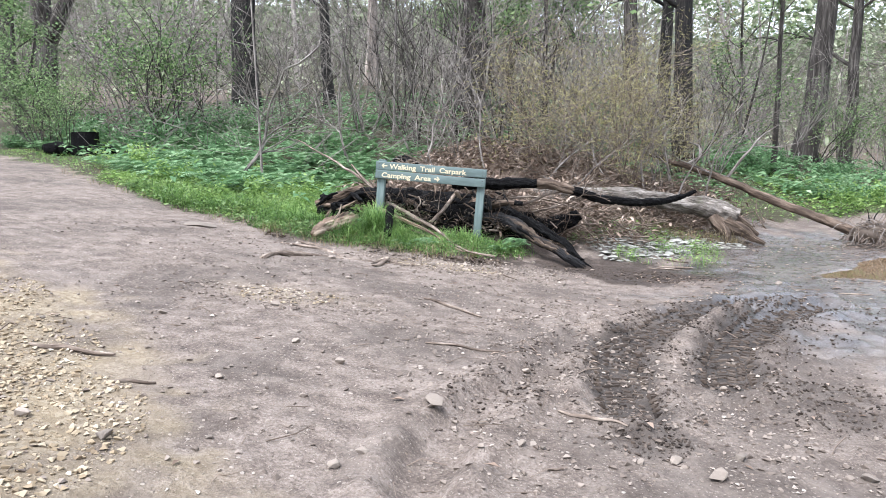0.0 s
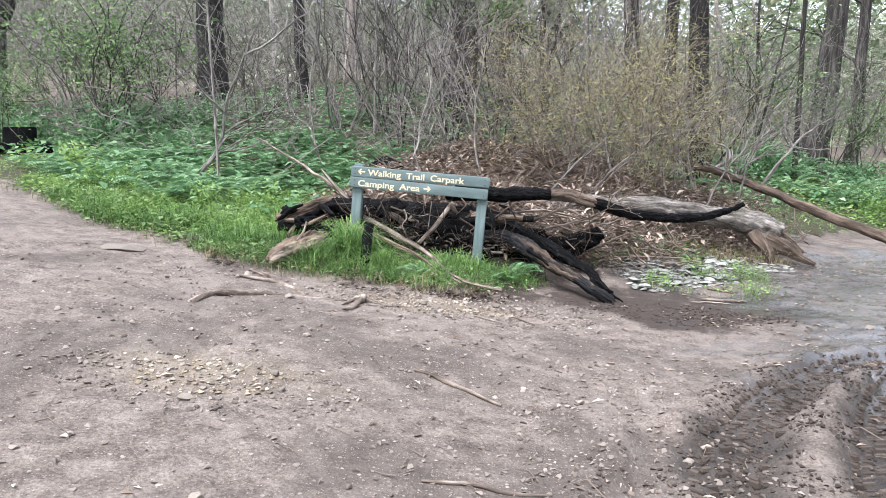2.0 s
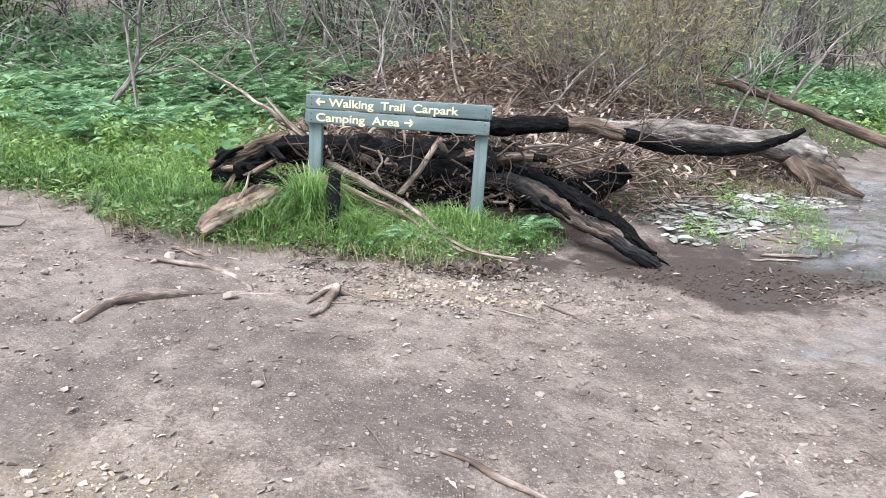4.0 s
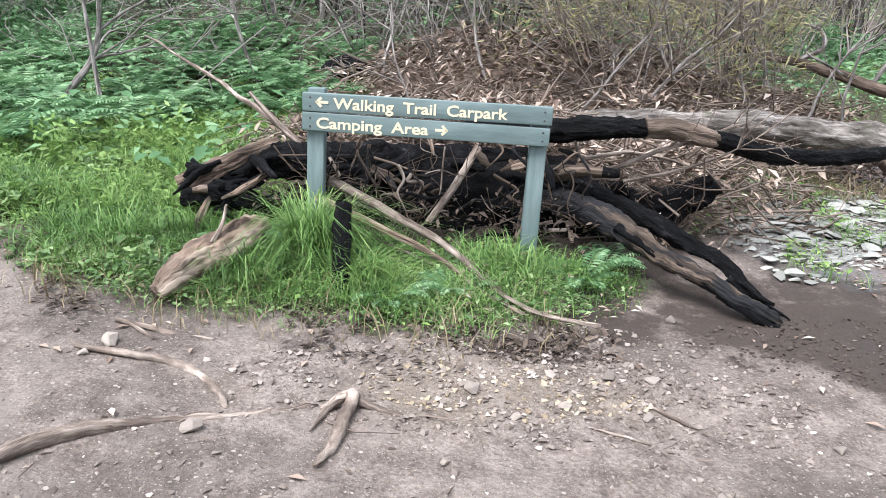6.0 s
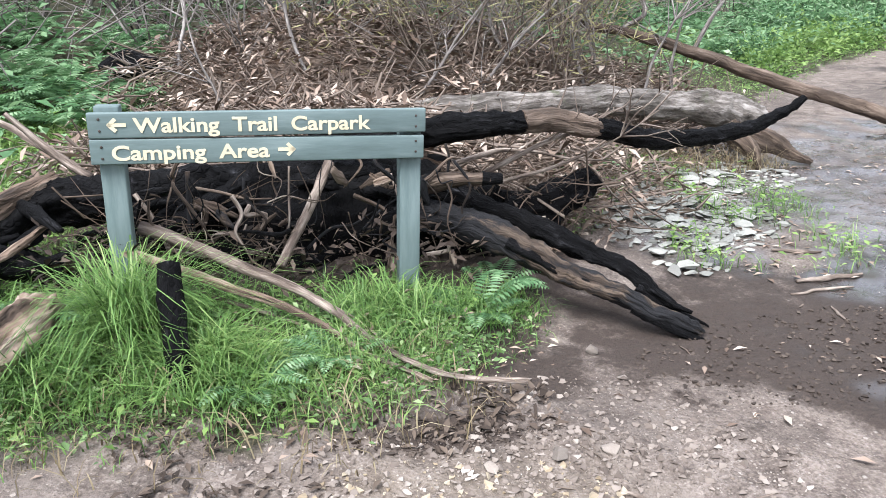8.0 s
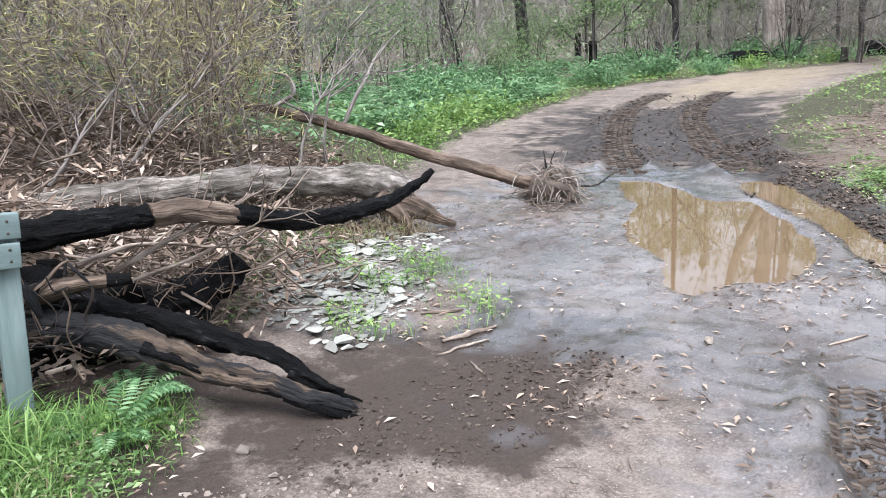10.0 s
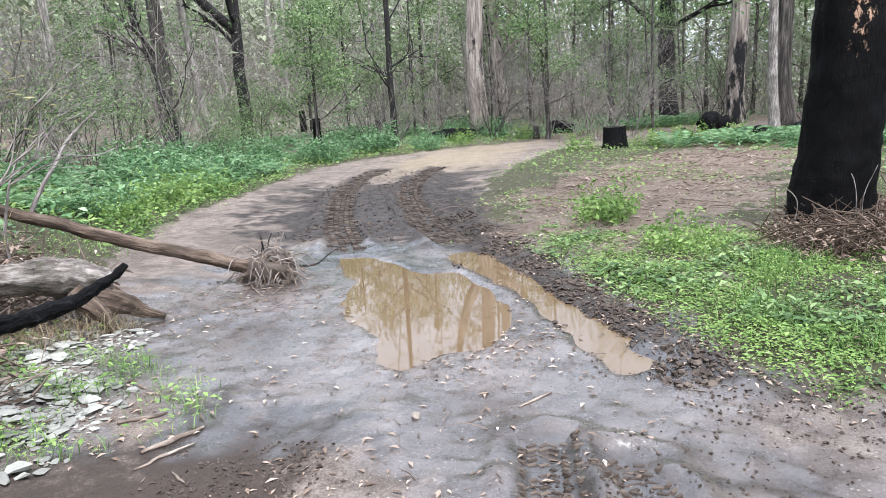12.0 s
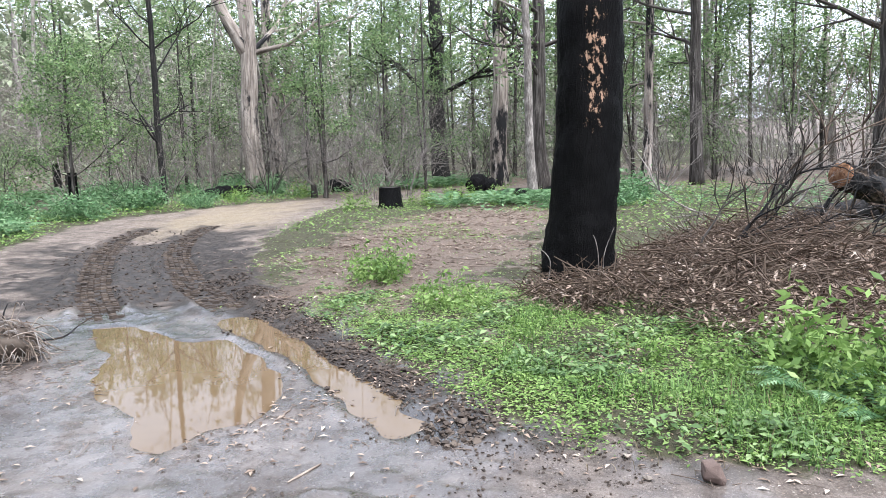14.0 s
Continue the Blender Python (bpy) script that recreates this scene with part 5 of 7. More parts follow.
def blades(name, xs, ys, zs, tall, wide, mat, label, seed, droop=0.5, category="grass", sag=0.16):
    """Arching grass blades, each of three quads, as one mesh."""
    gen = np.random.RandomState(seed)
    n = len(xs)
    h = tall[0] + (tall[1] - tall[0]) * gen.rand(n) ** 1.6
    a = gen.rand(n) * 2 * np.pi
    bend = droop * (0.3 + gen.rand(n))
    w = wide * (0.6 + 0.8 * gen.rand(n))
    dx, dy = np.cos(a), np.sin(a)
    sx, sy = -dy * w / 2, dx * w / 2
    verts = np.zeros((n, 8, 3))
    for i, (u, out, ww) in enumerate(((0.0, 0.0, 1.0), (0.5, 0.20, 0.9), (0.85, 0.60, 0.65), (1.0, 1.0, 0.10))):
        cx, cy = xs + dx * h * bend * out, ys + dy * h * bend * out
        cz = zs - 0.01 + h * np.maximum(u - 0.20 * bend * out * u - sag * bend * out**2, 0.03)
        verts[:, i * 2] = np.stack([cx - sx * ww, cy - sy * ww, cz], -1)
        verts[:, i * 2 + 1] = np.stack([cx + sx * ww, cy + sy * ww, cz], -1)
    k = np.arange(n)[:, None] * 8
    faces = np.concatenate([k + np.array([0, 1, 3, 2]), k + np.array([2, 3, 5, 4]), k + np.array([4, 5, 7, 6])], 1).reshape(-1, 4)
    return sheet(name, verts.reshape(-1, 3), faces, mat, label, category)


def sheet(name, verts, faces, mat, label, category, kind="stuff", smooth=True):
    lo = verts.min(0)
    at = np.array([verts[:, 0].mean(), verts[:, 1].mean(), lo[2]])
    me = bpy.data.meshes.new(name)
    me.vertices.add(len(verts))
    me.vertices.foreach_set("co", (verts - at).astype(np.float32).ravel())
    me.loops.add(faces.size)
    me.loops.foreach_set("vertex_index", faces.ravel().astype(np.int32))
    me.polygons.add(len(faces))
    me.polygons.foreach_set("loop_start", (np.arange(len(faces)) * faces.shape[1]).astype(np.int32))
    me.update(calc_edges=True)
    me.polygons.foreach_set("use_smooth", [smooth] * len(faces))
    me.materials.append(mat)
    ob = new(name, me)
    ob.location = at
    return tagged(ob, label, category, kind=kind)


def leaves(name, xs, ys, zs, size, mat, label, seed, tilt=0.6, slim=0.5, category="plants"):
    """Folded leaves of two quads joined along the midrib."""
    gen = np.random.RandomState(seed)
    n = len(xs)
    s = size[0] + (size[1] - size[0]) * gen.rand(n) ** 2
    a = gen.rand(n) * 2 * np.pi
    t = (gen.rand(n) - 0.4) * tilt
    d = np.stack([np.cos(a) * np.cos(t), np.sin(a) * np.cos(t), np.sin(t)], -1)
    e = np.stack([-np.sin(a), np.cos(a), (gen.rand(n) - 0.5) * tilt], -1) * slim
    up = np.stack([np.zeros(n), np.zeros(n), np.ones(n)], -1)
    c = np.stack([xs, ys, zs], -1)
    s = s[:, None]
    verts = np.stack([c, c + s * (d * 0.5 + e * 0.5 + up * 0.12), c + s * d, c + s * (d * 0.5 - e * 0.5 + up * 0.12)], 1)
    k = np.arange(n)[:, None] * 4
    faces = np.concatenate([k + np.array([0, 1, 2]), k + np.array([0, 2, 3])], 1).reshape(-1, 3)
    return sheet(name, verts.reshape(-1, 3), faces, mat, label, category)


def sticks(name, xs, ys, zs, length, r, mat, label, seed, lift=0.25, flat=0.35):
    """Many straight or slightly bent dead sticks, three-sided, as one mesh."""
    gen = np.random.RandomState(seed)
    n = len(xs)
    L = length[0] + (length[1] - length[0]) * gen.rand(n) ** 2
    a, t = gen.rand(n) * 2 * np.pi, gen.randn(n) * flat
    d = np.stack([np.cos(a) * np.cos(t), np.sin(a) * np.cos(t), np.sin(t)], -1)
    e = np.stack([-np.sin(a), np.cos(a), np.zeros(n)], -1)
    f = np.cross(d, e)
    c = np.stack([xs, ys, zs + lift * gen.rand(n)], -1)
    rr = r[0] + (r[1] - r[0]) * gen.rand(n) ** 2
    verts = np.zeros((n, 9, 3))
    bow = (gen.randn(n) * 0.08 * L)[:, None] * f + (gen.randn(n) * 0.08 * L)[:, None] * e
    for i, (u, ww) in enumerate(((-0.5, 1.0), (0.0, 0.85), (0.5, 0.4))):
        m = c + d * (L * u)[:, None] + bow * (1 - abs(u) * 2)
        for k in range(3):
            g = 2 * np.pi * k / 3
            verts[:, i * 3 + k] = m + (e * np.cos(g) + f * np.sin(g)) * (rr * ww)[:, None]
    k = np.arange(n)[:, None] * 9
    q = [[i * 3 + j, i * 3 + (j + 1) % 3, i * 3 + 3 + (j + 1) % 3, i * 3 + 3 + j] for i in range(2) for j in range(3)]
    faces = np.concatenate([k + np.array(row) for row in q], 1).reshape(-1, 4)
    return sheet(name, verts.reshape(-1, 3), faces, mat, label, "sticks")


def north_of(x, y, a, b):
    return step(y - np.interp(x, VERGE_X, VERGE_Y), a, b)


def heap(x, y):
    return np.clip(np.exp(-(((x - 0.3) / 1.7) ** 2 + ((y - 11.7) / 0.9) ** 2)) + np.exp(-(((x - 1.5) / 2.6) ** 2 + ((y - 14.0) / 1.4) ** 2)), 0, 1)


def heap_r(x, y):
    return np.clip(1.3 * np.exp(-(((x - 9.4) / 2.4) ** 2 + ((y - 4.5) / 1.5) ** 2)) + 0.9 * np.exp(-(((x - 9.0) / 0.9) ** 2 + ((y - 6.9) / 0.6) ** 2)), 0, 1)


def isle(x, y, a, b):
    return step(-along_line(x, y, ISLAND)[0], a, b)


R = fixed_rng(7)
patch = lambda x, y, s, n, lo, hi: step(grain(x, y, s, n), lo, hi)
lawn = lambda x, y: north_of(x, y, -0.06, 0.38) * (1 - 0.97 * oval(x, y, -0.35, 10.62, 1.5, 0.42, 0, 0.3)) * (1 - step(heap(x, y), 0.25, 0.6)) * (1 - 0.6 * step(x, 0.7, 1.3) * (1 - step(x, 3.5, 6)))
g = scatter(30000, [(-2.6, 0.9, 8.8, 10.6, 3), (-5, -1.0, 9.0, 14, 6), (-11, -3, 10, 19, 3), (4.5, 14, 13, 20, 2.5), (0.8, 3.6, 10.8, 12.6, 0.6)], lawn, R)
blades("grass", *g, (0.03, 0.15), 0.006, M_GRASS, "green grass growing along the track verge", 1, 1.1)
g = scatter(13000, [(-2.6, 0.75, 8.85, 10.2, 1)], lambda x, y: lawn(x, y) * (0.25 + 0.75 * patch(x, y, 0.4, 55, 0.3, 0.6)), R)
blades("grass", *g, (0.03, 0.17), 0.0042, M_GRASS, "fine green grass in front of the sign", 25, 1.2)
g = scatter(5500, [(-2.2, 0.4, 9.15, 10.1, 2), (-1.6, -0.7, 9.5, 10.0, 1.5), (-5, -2.0, 9.5, 12.0, 2)], lambda x, y: lawn(x, y) * patch(x, y, 0.35, 41, 0.45, 0.65) * (1 - 0.9 * step(x, -0.7, -0.5) * step(9.9 - y, 0, 0.15)), R)
blades("grass", *g, (0.10, 0.30), 0.006, M_GRASS, "taller green grass around the sign posts", 2, 1.2)
g = scatter(850, [(-1.30, -0.85, 9.65, 10.05, 1)], lambda x, y: np.exp(-((x + 1.03) ** 2 + (y - 9.84) ** 2) / 0.010), R)
blades("grass_tussock", *g, (0.26, 0.58), 0.006, M_GRASS, "lush tussock of long green grass by the post", 3, 1.0, sag=0.36)
g = scatter(1500, [(-2.4, 1.0, 8.85, 9.7, 1.5), (-7, -2, 9, 13, 2), (4.2, 9, 5, 10.5, 2)], lambda x, y: np.clip(north_of(x, y, -0.3, 0.0) + isle(x, y, -0.2, 0.2), 0, 1) * patch(x, y, 0.6, 43, 0.45, 0.7), R)
blades("dry_grass", *g, (0.05, 0.2), 0.005, M_STRAW, "dry yellow grass among the green verge", 4, 1.0)
g = scatter(32000, [(-2.5, 0.9, 8.9, 10.3, 1.6), (-6, -1.0, 9.2, 14.5, 6), (-11, -3, 11, 18, 3), (4.5, 14, 13, 20, 3), (1.4, 3.4, 10.4, 12.8, 2.5)], lambda x, y: lawn(x, y) * (0.4 + 0.6 * patch(x, y, 0.8, 44, 0.3, 0.6)), R)
leaves("ground_cover", *(g[0], g[1], g[2] + 0.04), (0.02, 0.065), M_COVER, "low fresh green weeds covering the verge", 5)
cover = lambda x, y: isle(x, y, 0.02, 0.5) * (1 - step(heap_r(x, y), 0.2, 0.5)) * (1 - 0.93 * np.clip(oval(x, y, 14.0, 10.2, 5.5, 2.0, 8) + oval(x, y, 20, 9.5, 5, 1.6, 0), 0, 1)) * (0.35 + 0.65 * patch(x, y, 0.7, 45, 0.3, 0.55))
g = scatter(66000, [(4.2, 9.5, 3.6, 10.5, 8), (5, 14, -1, 12.5, 2), (10, 30, 2, 16, 1.5)], cover, R)
leaves("ground_cover", g[0], g[1], g[2] + 0.05 * np.random.RandomState(3).rand(len(g[0])), (0.02, 0.06), M_COVER, "fresh green clover-like weeds on the island verge", 6)
g = scatter(5000, [(4.2, 9.5, 3.6, 10.5, 5), (10, 30, 2, 16, 2)], lambda x, y: cover(x, y) * patch(x, y, 0.9, 46, 0.55, 0.7), R)
blades("grass", *g, (0.05, 0.22), 0.006, M_GRASS, "tufts of grass among the weeds", 7, 0.8)
g = scatter(34000, [(-9, 12, 11, 24, 2), (14, 45, 16, 40, 2), (20, 45, -10, 20, 2)], lambda x, y: np.clip(north_of(x, y, 0.5, 2.5) + isle(x, y, 3, 6), 0, 1) * (1 - step(heap(x, y), 0.08, 0.25)), R)
leaves("ground_cover", g[0], g[1], g[2] + 0.3 * np.random.RandomState(12).rand(len(g[0])), (0.08, 0.22), M_FERN, "mixed green undergrowth on the forest floor", 8, 1.0)

g = scatter(16000, [(15, 34, 2, 17, 3), (6, 16, 15, 20, 2), (14, 30, 18, 25, 2)], lambda x, y: np.clip(isle(x, y, 0.1, 0.6) + north_of(x, y, 0.0, 0.5), 0, 1) * (1 - 0.95 * np.clip(oval(x, y, 14.0, 10.2, 5.5, 2.0, 8) + oval(x, y, 20, 9.5, 5, 1.6, 0), 0, 1)), R)
leaves("ground_cover", g[0], g[1], g[2] + 0.15 * np.random.RandomState(14).rand(len(g[0])), (0.05, 0.15), M_COVER, "bright green weeds beyond the clearing", 18, 0.9)

g = scatter(15000, [(-4.6, -1.4, 10.0, 13.6, 1)], lawn, R)
blades("grass", *g, (0.04, 0.20), 0.007, M_COVER, "bright fresh grass behind the burnt heap", 26, 1.2)
g = scatter(13000, [(-6, -1.6, 10.2, 15, 3)], lambda x, y: lawn(x, y), R)
leaves("ground_cover", g[0], g[1], g[2] + 0.10 * np.random.RandomState(16).rand(len(g[0])), (0.03, 0.10), M_COVER, "bright green weeds behind the burnt heap", 22, 0.9)
g = scatter(9000, [(4.2, 9.5, 3.6, 10.5, 5), (-6, -1, 9.2, 14, 3)], lambda x, y: np.clip(cover(x, y) + lawn(x, y), 0, 1) * patch(x, y, 0.6, 51, 0.45, 0.62), R)
leaves("ground_cover", g[0], g[1], g[2] + 0.09 * np.random.RandomState(15).rand(len(g[0])), (0.04, 0.11), M_LEAF, "darker broad-leaved weeds among the clover", 19, 0.9)
g = scatter(2000, [(4.2, 9.5, 3.6, 10.5, 5), (-4, 0.8, 8.9, 10, 1.6)], lambda x, y: np.clip(isle(x, y, -0.3, 0.2) + north_of(x, y, -0.3, 0.1), 0, 1) * patch(x, y, 0.5, 52, 0.4, 0.62), R)
leaves("fallen_leaves", g[0], g[1], g[2] + 0.05, (0.02, 0.07), M_LITTER, "dead brown leaves lying over the verge", 20, 0.5, 0.35, "litter")
g = scatter(700, [(2.4, 4.1, 12.15, 12.6, 1)], lambda x, y: np.ones_like(x), R)
blades("dry_grass", *g, (0.08, 0.3), 0.005, M_STRAW, "dry straw and roots beneath the grey log", 21, 1.2)

g = scatter(4200, [(-2.3, 0.7, 8.95, 10.0, 1)], lambda x, y: north_of(x, y, -0.1, 0.25) * (0.3 + 0.7 * patch(x, y, 0.3, 57, 0.4, 0.6)), R)
leaves("ground_cover", g[0], g[1], g[2] + 0.02 + 0.06 * np.random.RandomState(58).rand(len(g[0])), (0.015, 0.05), M_LEAF, "small dark weeds among the grass by the sign", 27, 0.9)
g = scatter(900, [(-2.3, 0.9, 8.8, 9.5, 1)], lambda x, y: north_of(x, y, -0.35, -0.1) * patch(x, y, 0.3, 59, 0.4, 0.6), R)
leaves("leaf_litter", g[0], g[1], g[2] + 0.012, (0.02, 0.07), M_DARKLITTER, "dark leaves and bark along the grass edge", 28, 0.4, 0.35, "litter")

# flood litter: leaves and sticks in heaps
hn = lambda x, y: step(heap(x, y), 0.12, 0.5) * np.where((x > -1.6) & (x < 0.95) & (y < 11.15), 0.0, 1.0)
g = scatter(26000, [(-2.5, 4.5, 10.5, 13.0, 2), (-2, 5.5, 12.6, 16, 2)], hn, R)
leaves("leaf_litter", g[0], g[1], g[2] + 0.30 * np.random.RandomState(5).rand(len(g[0])) ** 2, (0.03, 0.17), M_LITTER, "brown dead leaves heaped behind the sign", 9, 1.2, 0.28, "litter")
sticks("stick_heap", *scatter(5600, [(-2.2, 4.2, 10.6, 13.0, 2), (-1.5, 5.5, 12.6, 16, 1.5)], hn, R), (0.1, 0.85), (0.003, 0.014), M_STICK, "brown twigs and sticks heaped by floodwater", 10, 0.26, 0.45)
sticks("stick_heap", *scatter(230, [(-1.3, -0.3, 10.25, 10.5, 1), (0.65, 1.4, 10.5, 11.0, 1.2)], lambda x, y: np.ones_like(x), R), (0.1, 0.5), (0.002, 0.007), M_DULLWOOD, "dead twigs caught beneath the sign", 11, 0.5, 0.7)
# litter in the root hollow, its shade put into the leaf colour
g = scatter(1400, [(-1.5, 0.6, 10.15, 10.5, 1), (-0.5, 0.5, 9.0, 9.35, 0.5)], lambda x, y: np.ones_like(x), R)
leaves("leaf_litter", g[0], g[1], g[2] + 0.30 * np.random.RandomState(6).rand(len(g[0])) * (g[1] > 10), (0.02, 0.09), M_DARKLITTER, "dead bark and leaves caught among the roots", 12, 1.5, 0.35, "litter")
hr = lambda x, y: step(heap_r(x, y), 0.15, 0.5)
g = scatter(32000, [(6, 13.5, 1.5, 8, 1)], hr, R)
leaves("leaf_litter", g[0], g[1], g[2] + 0.24 * np.random.RandomState(8).rand(len(g[0])) ** 2, (0.03, 0.14), M_LITTER, "brown dead leaves heaped by the burnt tree", 13, 1.2, 0.28, "litter")
sticks("stick_heap", *scatter(6500, [(6.0, 13.5, 1.5, 8, 1)], hr, R), (0.15, 0.9), (0.003, 0.012), M_DULLWOOD, "brown twigs heaped beside the burnt tree", 14, 0.3, 0.4)
# scattered leaves, twigs and bark on track and verge
g = scatter(5000, [(-2.5, 2.5, 3, 9.5, 0.5), (2, 6, 7.5, 13, 2.2), (4.2, 9, 5.2, 10, 2.2), (9, 20, 8, 14, 1)], lambda x, y: 0.2 + 0.8 * patch(x, y, 0.7, 48, 0.45, 0.65), R)
leaves("fallen_leaves", g[0], g[1], g[2] + 0.006, (0.012, 0.085), M_LITTER, "scattered dead leaves and bark flakes on the track", 15, 0.15, 0.35, "litter")
sticks("twigs", *scatter(1100, [(-2.5, 2.5, 3, 9.5, 1), (2, 6, 7.5, 13, 1.0), (4.2, 8, 5.2, 9.5, 2.0), (9, 20, 8, 14, 1)], lambda x, y: 0.2 + 0.8 * patch(x, y, 0.9, 49, 0.45, 0.65), R), (0.05, 0.3), (0.002, 0.005), M_STICK, "small dry twigs strewn on the ground", 16, 0.012, 0.05)
g = scatter(9000, [(-14, 14, 13, 30, 1), (10, 40, -6, 30, 1)], lambda x, y: np.clip(north_of(x, y, 1, 3) + isle(x, y, 4, 8), 0, 1), R)
leaves("leaf_litter", g[0], g[1], g[2] + 0.03, (0.08, 0.2), M_LITTER, "dead leaves over the forest floor", 17, 0.5, 0.4, "litter")

# the clearing on the island, the weeds between the flat rocks and the tangle behind the sign
glade = lambda x, y: np.clip(oval(x, y, 14.0, 10.2, 5.5, 2.0, 8) + oval(x, y, 20, 9.5, 5, 1.6, 0), 0, 1)
g = scatter(7000, [(8, 26, 7, 13, 1)], lambda x, y: glade(x, y) * (0.3 + 0.7 * patch(x, y, 0.9, 71, 0.35, 0.65)), R)
leaves("fallen_leaves", g[0], g[1], g[2] + 0.01, (0.03, 0.13), M_LITTER, "dead leaves and bark strewn over the clearing", 41, 0.4, 0.3, "litter")
sticks("twigs", *scatter(900, [(8, 26, 7, 13, 1)], glade, R), (0.15, 0.9), (0.003, 0.009), M_STICK, "dry twigs strewn over the clearing", 42, 0.03, 0.06)
g = scatter(2500, [(8, 26, 7, 13, 1)], lambda x, y: glade(x, y) * patch(x, y, 1.3, 72, 0.52, 0.66), R)
leaves("ground_cover", g[0], g[1], g[2] + 0.03, (0.03, 0.09), M_COVER, "patches of low green weeds in the clearing", 43, 0.9)
rocky = lambda x, y: oval(x, y, 2.5, 11.5, 0.9, 1.2, 0, 0.4) * patch(x, y, 0.3, 73, 0.4, 0.6)
g = scatter(1500, [(1.3, 3.7, 10.0, 12.8, 1)], rocky, R)
leaves("ground_cover", g[0], g[1], g[2] + 0.05 + 0.05 * np.random.RandomState(44).rand(len(g[0])), (0.02, 0.07), M_COVER, "small green weeds growing between flat rocks", 44, 0.9)
g = scatter(1200, [(1.3, 3.7, 10.0, 12.8, 1)], rocky, R)
blades("grass", *g, (0.06, 0.2), 0.005, M_GRASS, "grass tufts growing between flat rocks", 45, 1.0)
g = scatter(700, [(-3.5, 5, 13.8, 18, 1), (-9, -4, 15, 19, 0.5)], lambda x, y: north_of(x, y, 2, 4), R)
sticks("twig_tangle", g[0], g[1], g[2], (0.6, 2.2), (0.004, 0.011), M_TWIG, "tangle of grey dead twigs behind the litter", 46, 1.1, 0.55)


# ---- ferns, shrubs and trees ----
def fern_thing(seed, reach=0.55, fronds=9, pinnae=19, width=0.30):
    rng = fixed_rng(seed)
    root = thing("fern", (0, 0, 0), "blue-green bracken fern with arching fronds on the verge", "fern", "bracken ferns")
    for _ in range(fronds):
        b = Build()
        a = rng.random() * 6.3
        L = reach * rng.uniform(0.75, 1.25)
        out = Vector((math.cos(a), math.sin(a), 0))
        side = Vector((-out.y, out.x, 0))
        rise = rng.uniform(0.5, 1.0)
        axis = [out * (L * t * 0.9) + Vector((0, 0, L * rise * (1.35 * t - 0.95 * t * t))) for t in [i / pinnae for i in range(pinnae + 1)]]
        b.tube(axis, ramp([0.005, 0.0015], len(axis)), 3, caps=False)
        for i in range(3, pinnae + 1):
            t = i / pinnae
            w = L * width * (1 - t) ** 0.7 * min(1, (t - 0.1) * 4) + 0.012
            d = (axis[i] - axis[i - 1]).normalized()
            for s in (-1, 1):
                tip = axis[i] + side * s * w + d * w * 0.35 - Vector((0, 0, w * 0.22))
                h = L / pinnae * 0.40
                mid = (axis[i] + tip) / 2 + Vector((0, 0, 0.01))
                b.add([axis[i][:], (mid + d * h)[:], tip[:], (mid - d * h)[:]], [(0, 1, 2), (0, 2, 3)])
        part("frond", b, M_FERN, root)
    return root


def grow(b, p, d, L, r, depth, rng, spread=0.6, kids=4, sides=3, seg=3, up=0.15, tips=None):
    """A branching twig system."""
    pts, q, dd = [p], p, d.copy()
    for _ in range(seg):
        dd = (dd + Vector((rng.gauss(0, 0.16), rng.gauss(0, 0.16), rng.gauss(0, 0.12) + up * 0.25))).normalized()
        q = q + dd * (L / seg)
        pts.append(q)
    first, ring = len(b.v), sides if r > 0.006 else 3
    b.tube(pts, ramp([r, r * 0.45], len(pts)), ring, 0, 0, rng, False)
    if tips is not None and depth <= 1:
        tips.extend(pts[1:])
    if depth <= 0:
        return
    for k in range(kids):
        t = rng.uniform(0.25, 1.0)
        i = min(int(t * seg), seg - 1)
        at = pts[i].lerp(pts[i + 1], t * seg - i)
        axis = (pts[i + 1] - pts[i]).normalized()
        o = axis.orthogonal().normalized()
        o.rotate(Matrix.Rotation(rng.random() * 6.3, 3, axis))
        start = len(b.v)
        grow(b, at, (axis + o * spread * rng.uniform(0.7, 1.5)).normalized(), L * rng.uniform(0.42, 0.68), r * 0.5, depth - 1, rng, spread, max(2, kids - 1), sides, max(2, seg - 1), up, tips)
        b.f.append((first + i * ring, start, start + 1))
        b.m.append(0)


def leaf_cloud(b, tips, per, size, rng, slim=0.4, jitter=0.12):
    for p in tips:
        for _ in range(per):
            c = p + Vector((rng.gauss(0, jitter), rng.gauss(0, jitter), rng.gauss(0, jitter * 0.7)))
            d = Vector((rng.gauss(0, 1), rng.gauss(0, 1), rng.gauss(-0.25, 0.6))).normalized()
            e = d.orthogonal().normalized()
            e.rotate(Matrix.Rotation(rng.random() * 6.3, 3, d))
            s = size * rng.uniform(0.6, 1.4)
            b.add([c[:], (c + d * s * 0.5 + e * s * slim * 0.5)[:], (c + d * s)[:], (c + d * s * 0.5 - e * s * slim * 0.5)[:]], [(0, 1, 2, 3)])


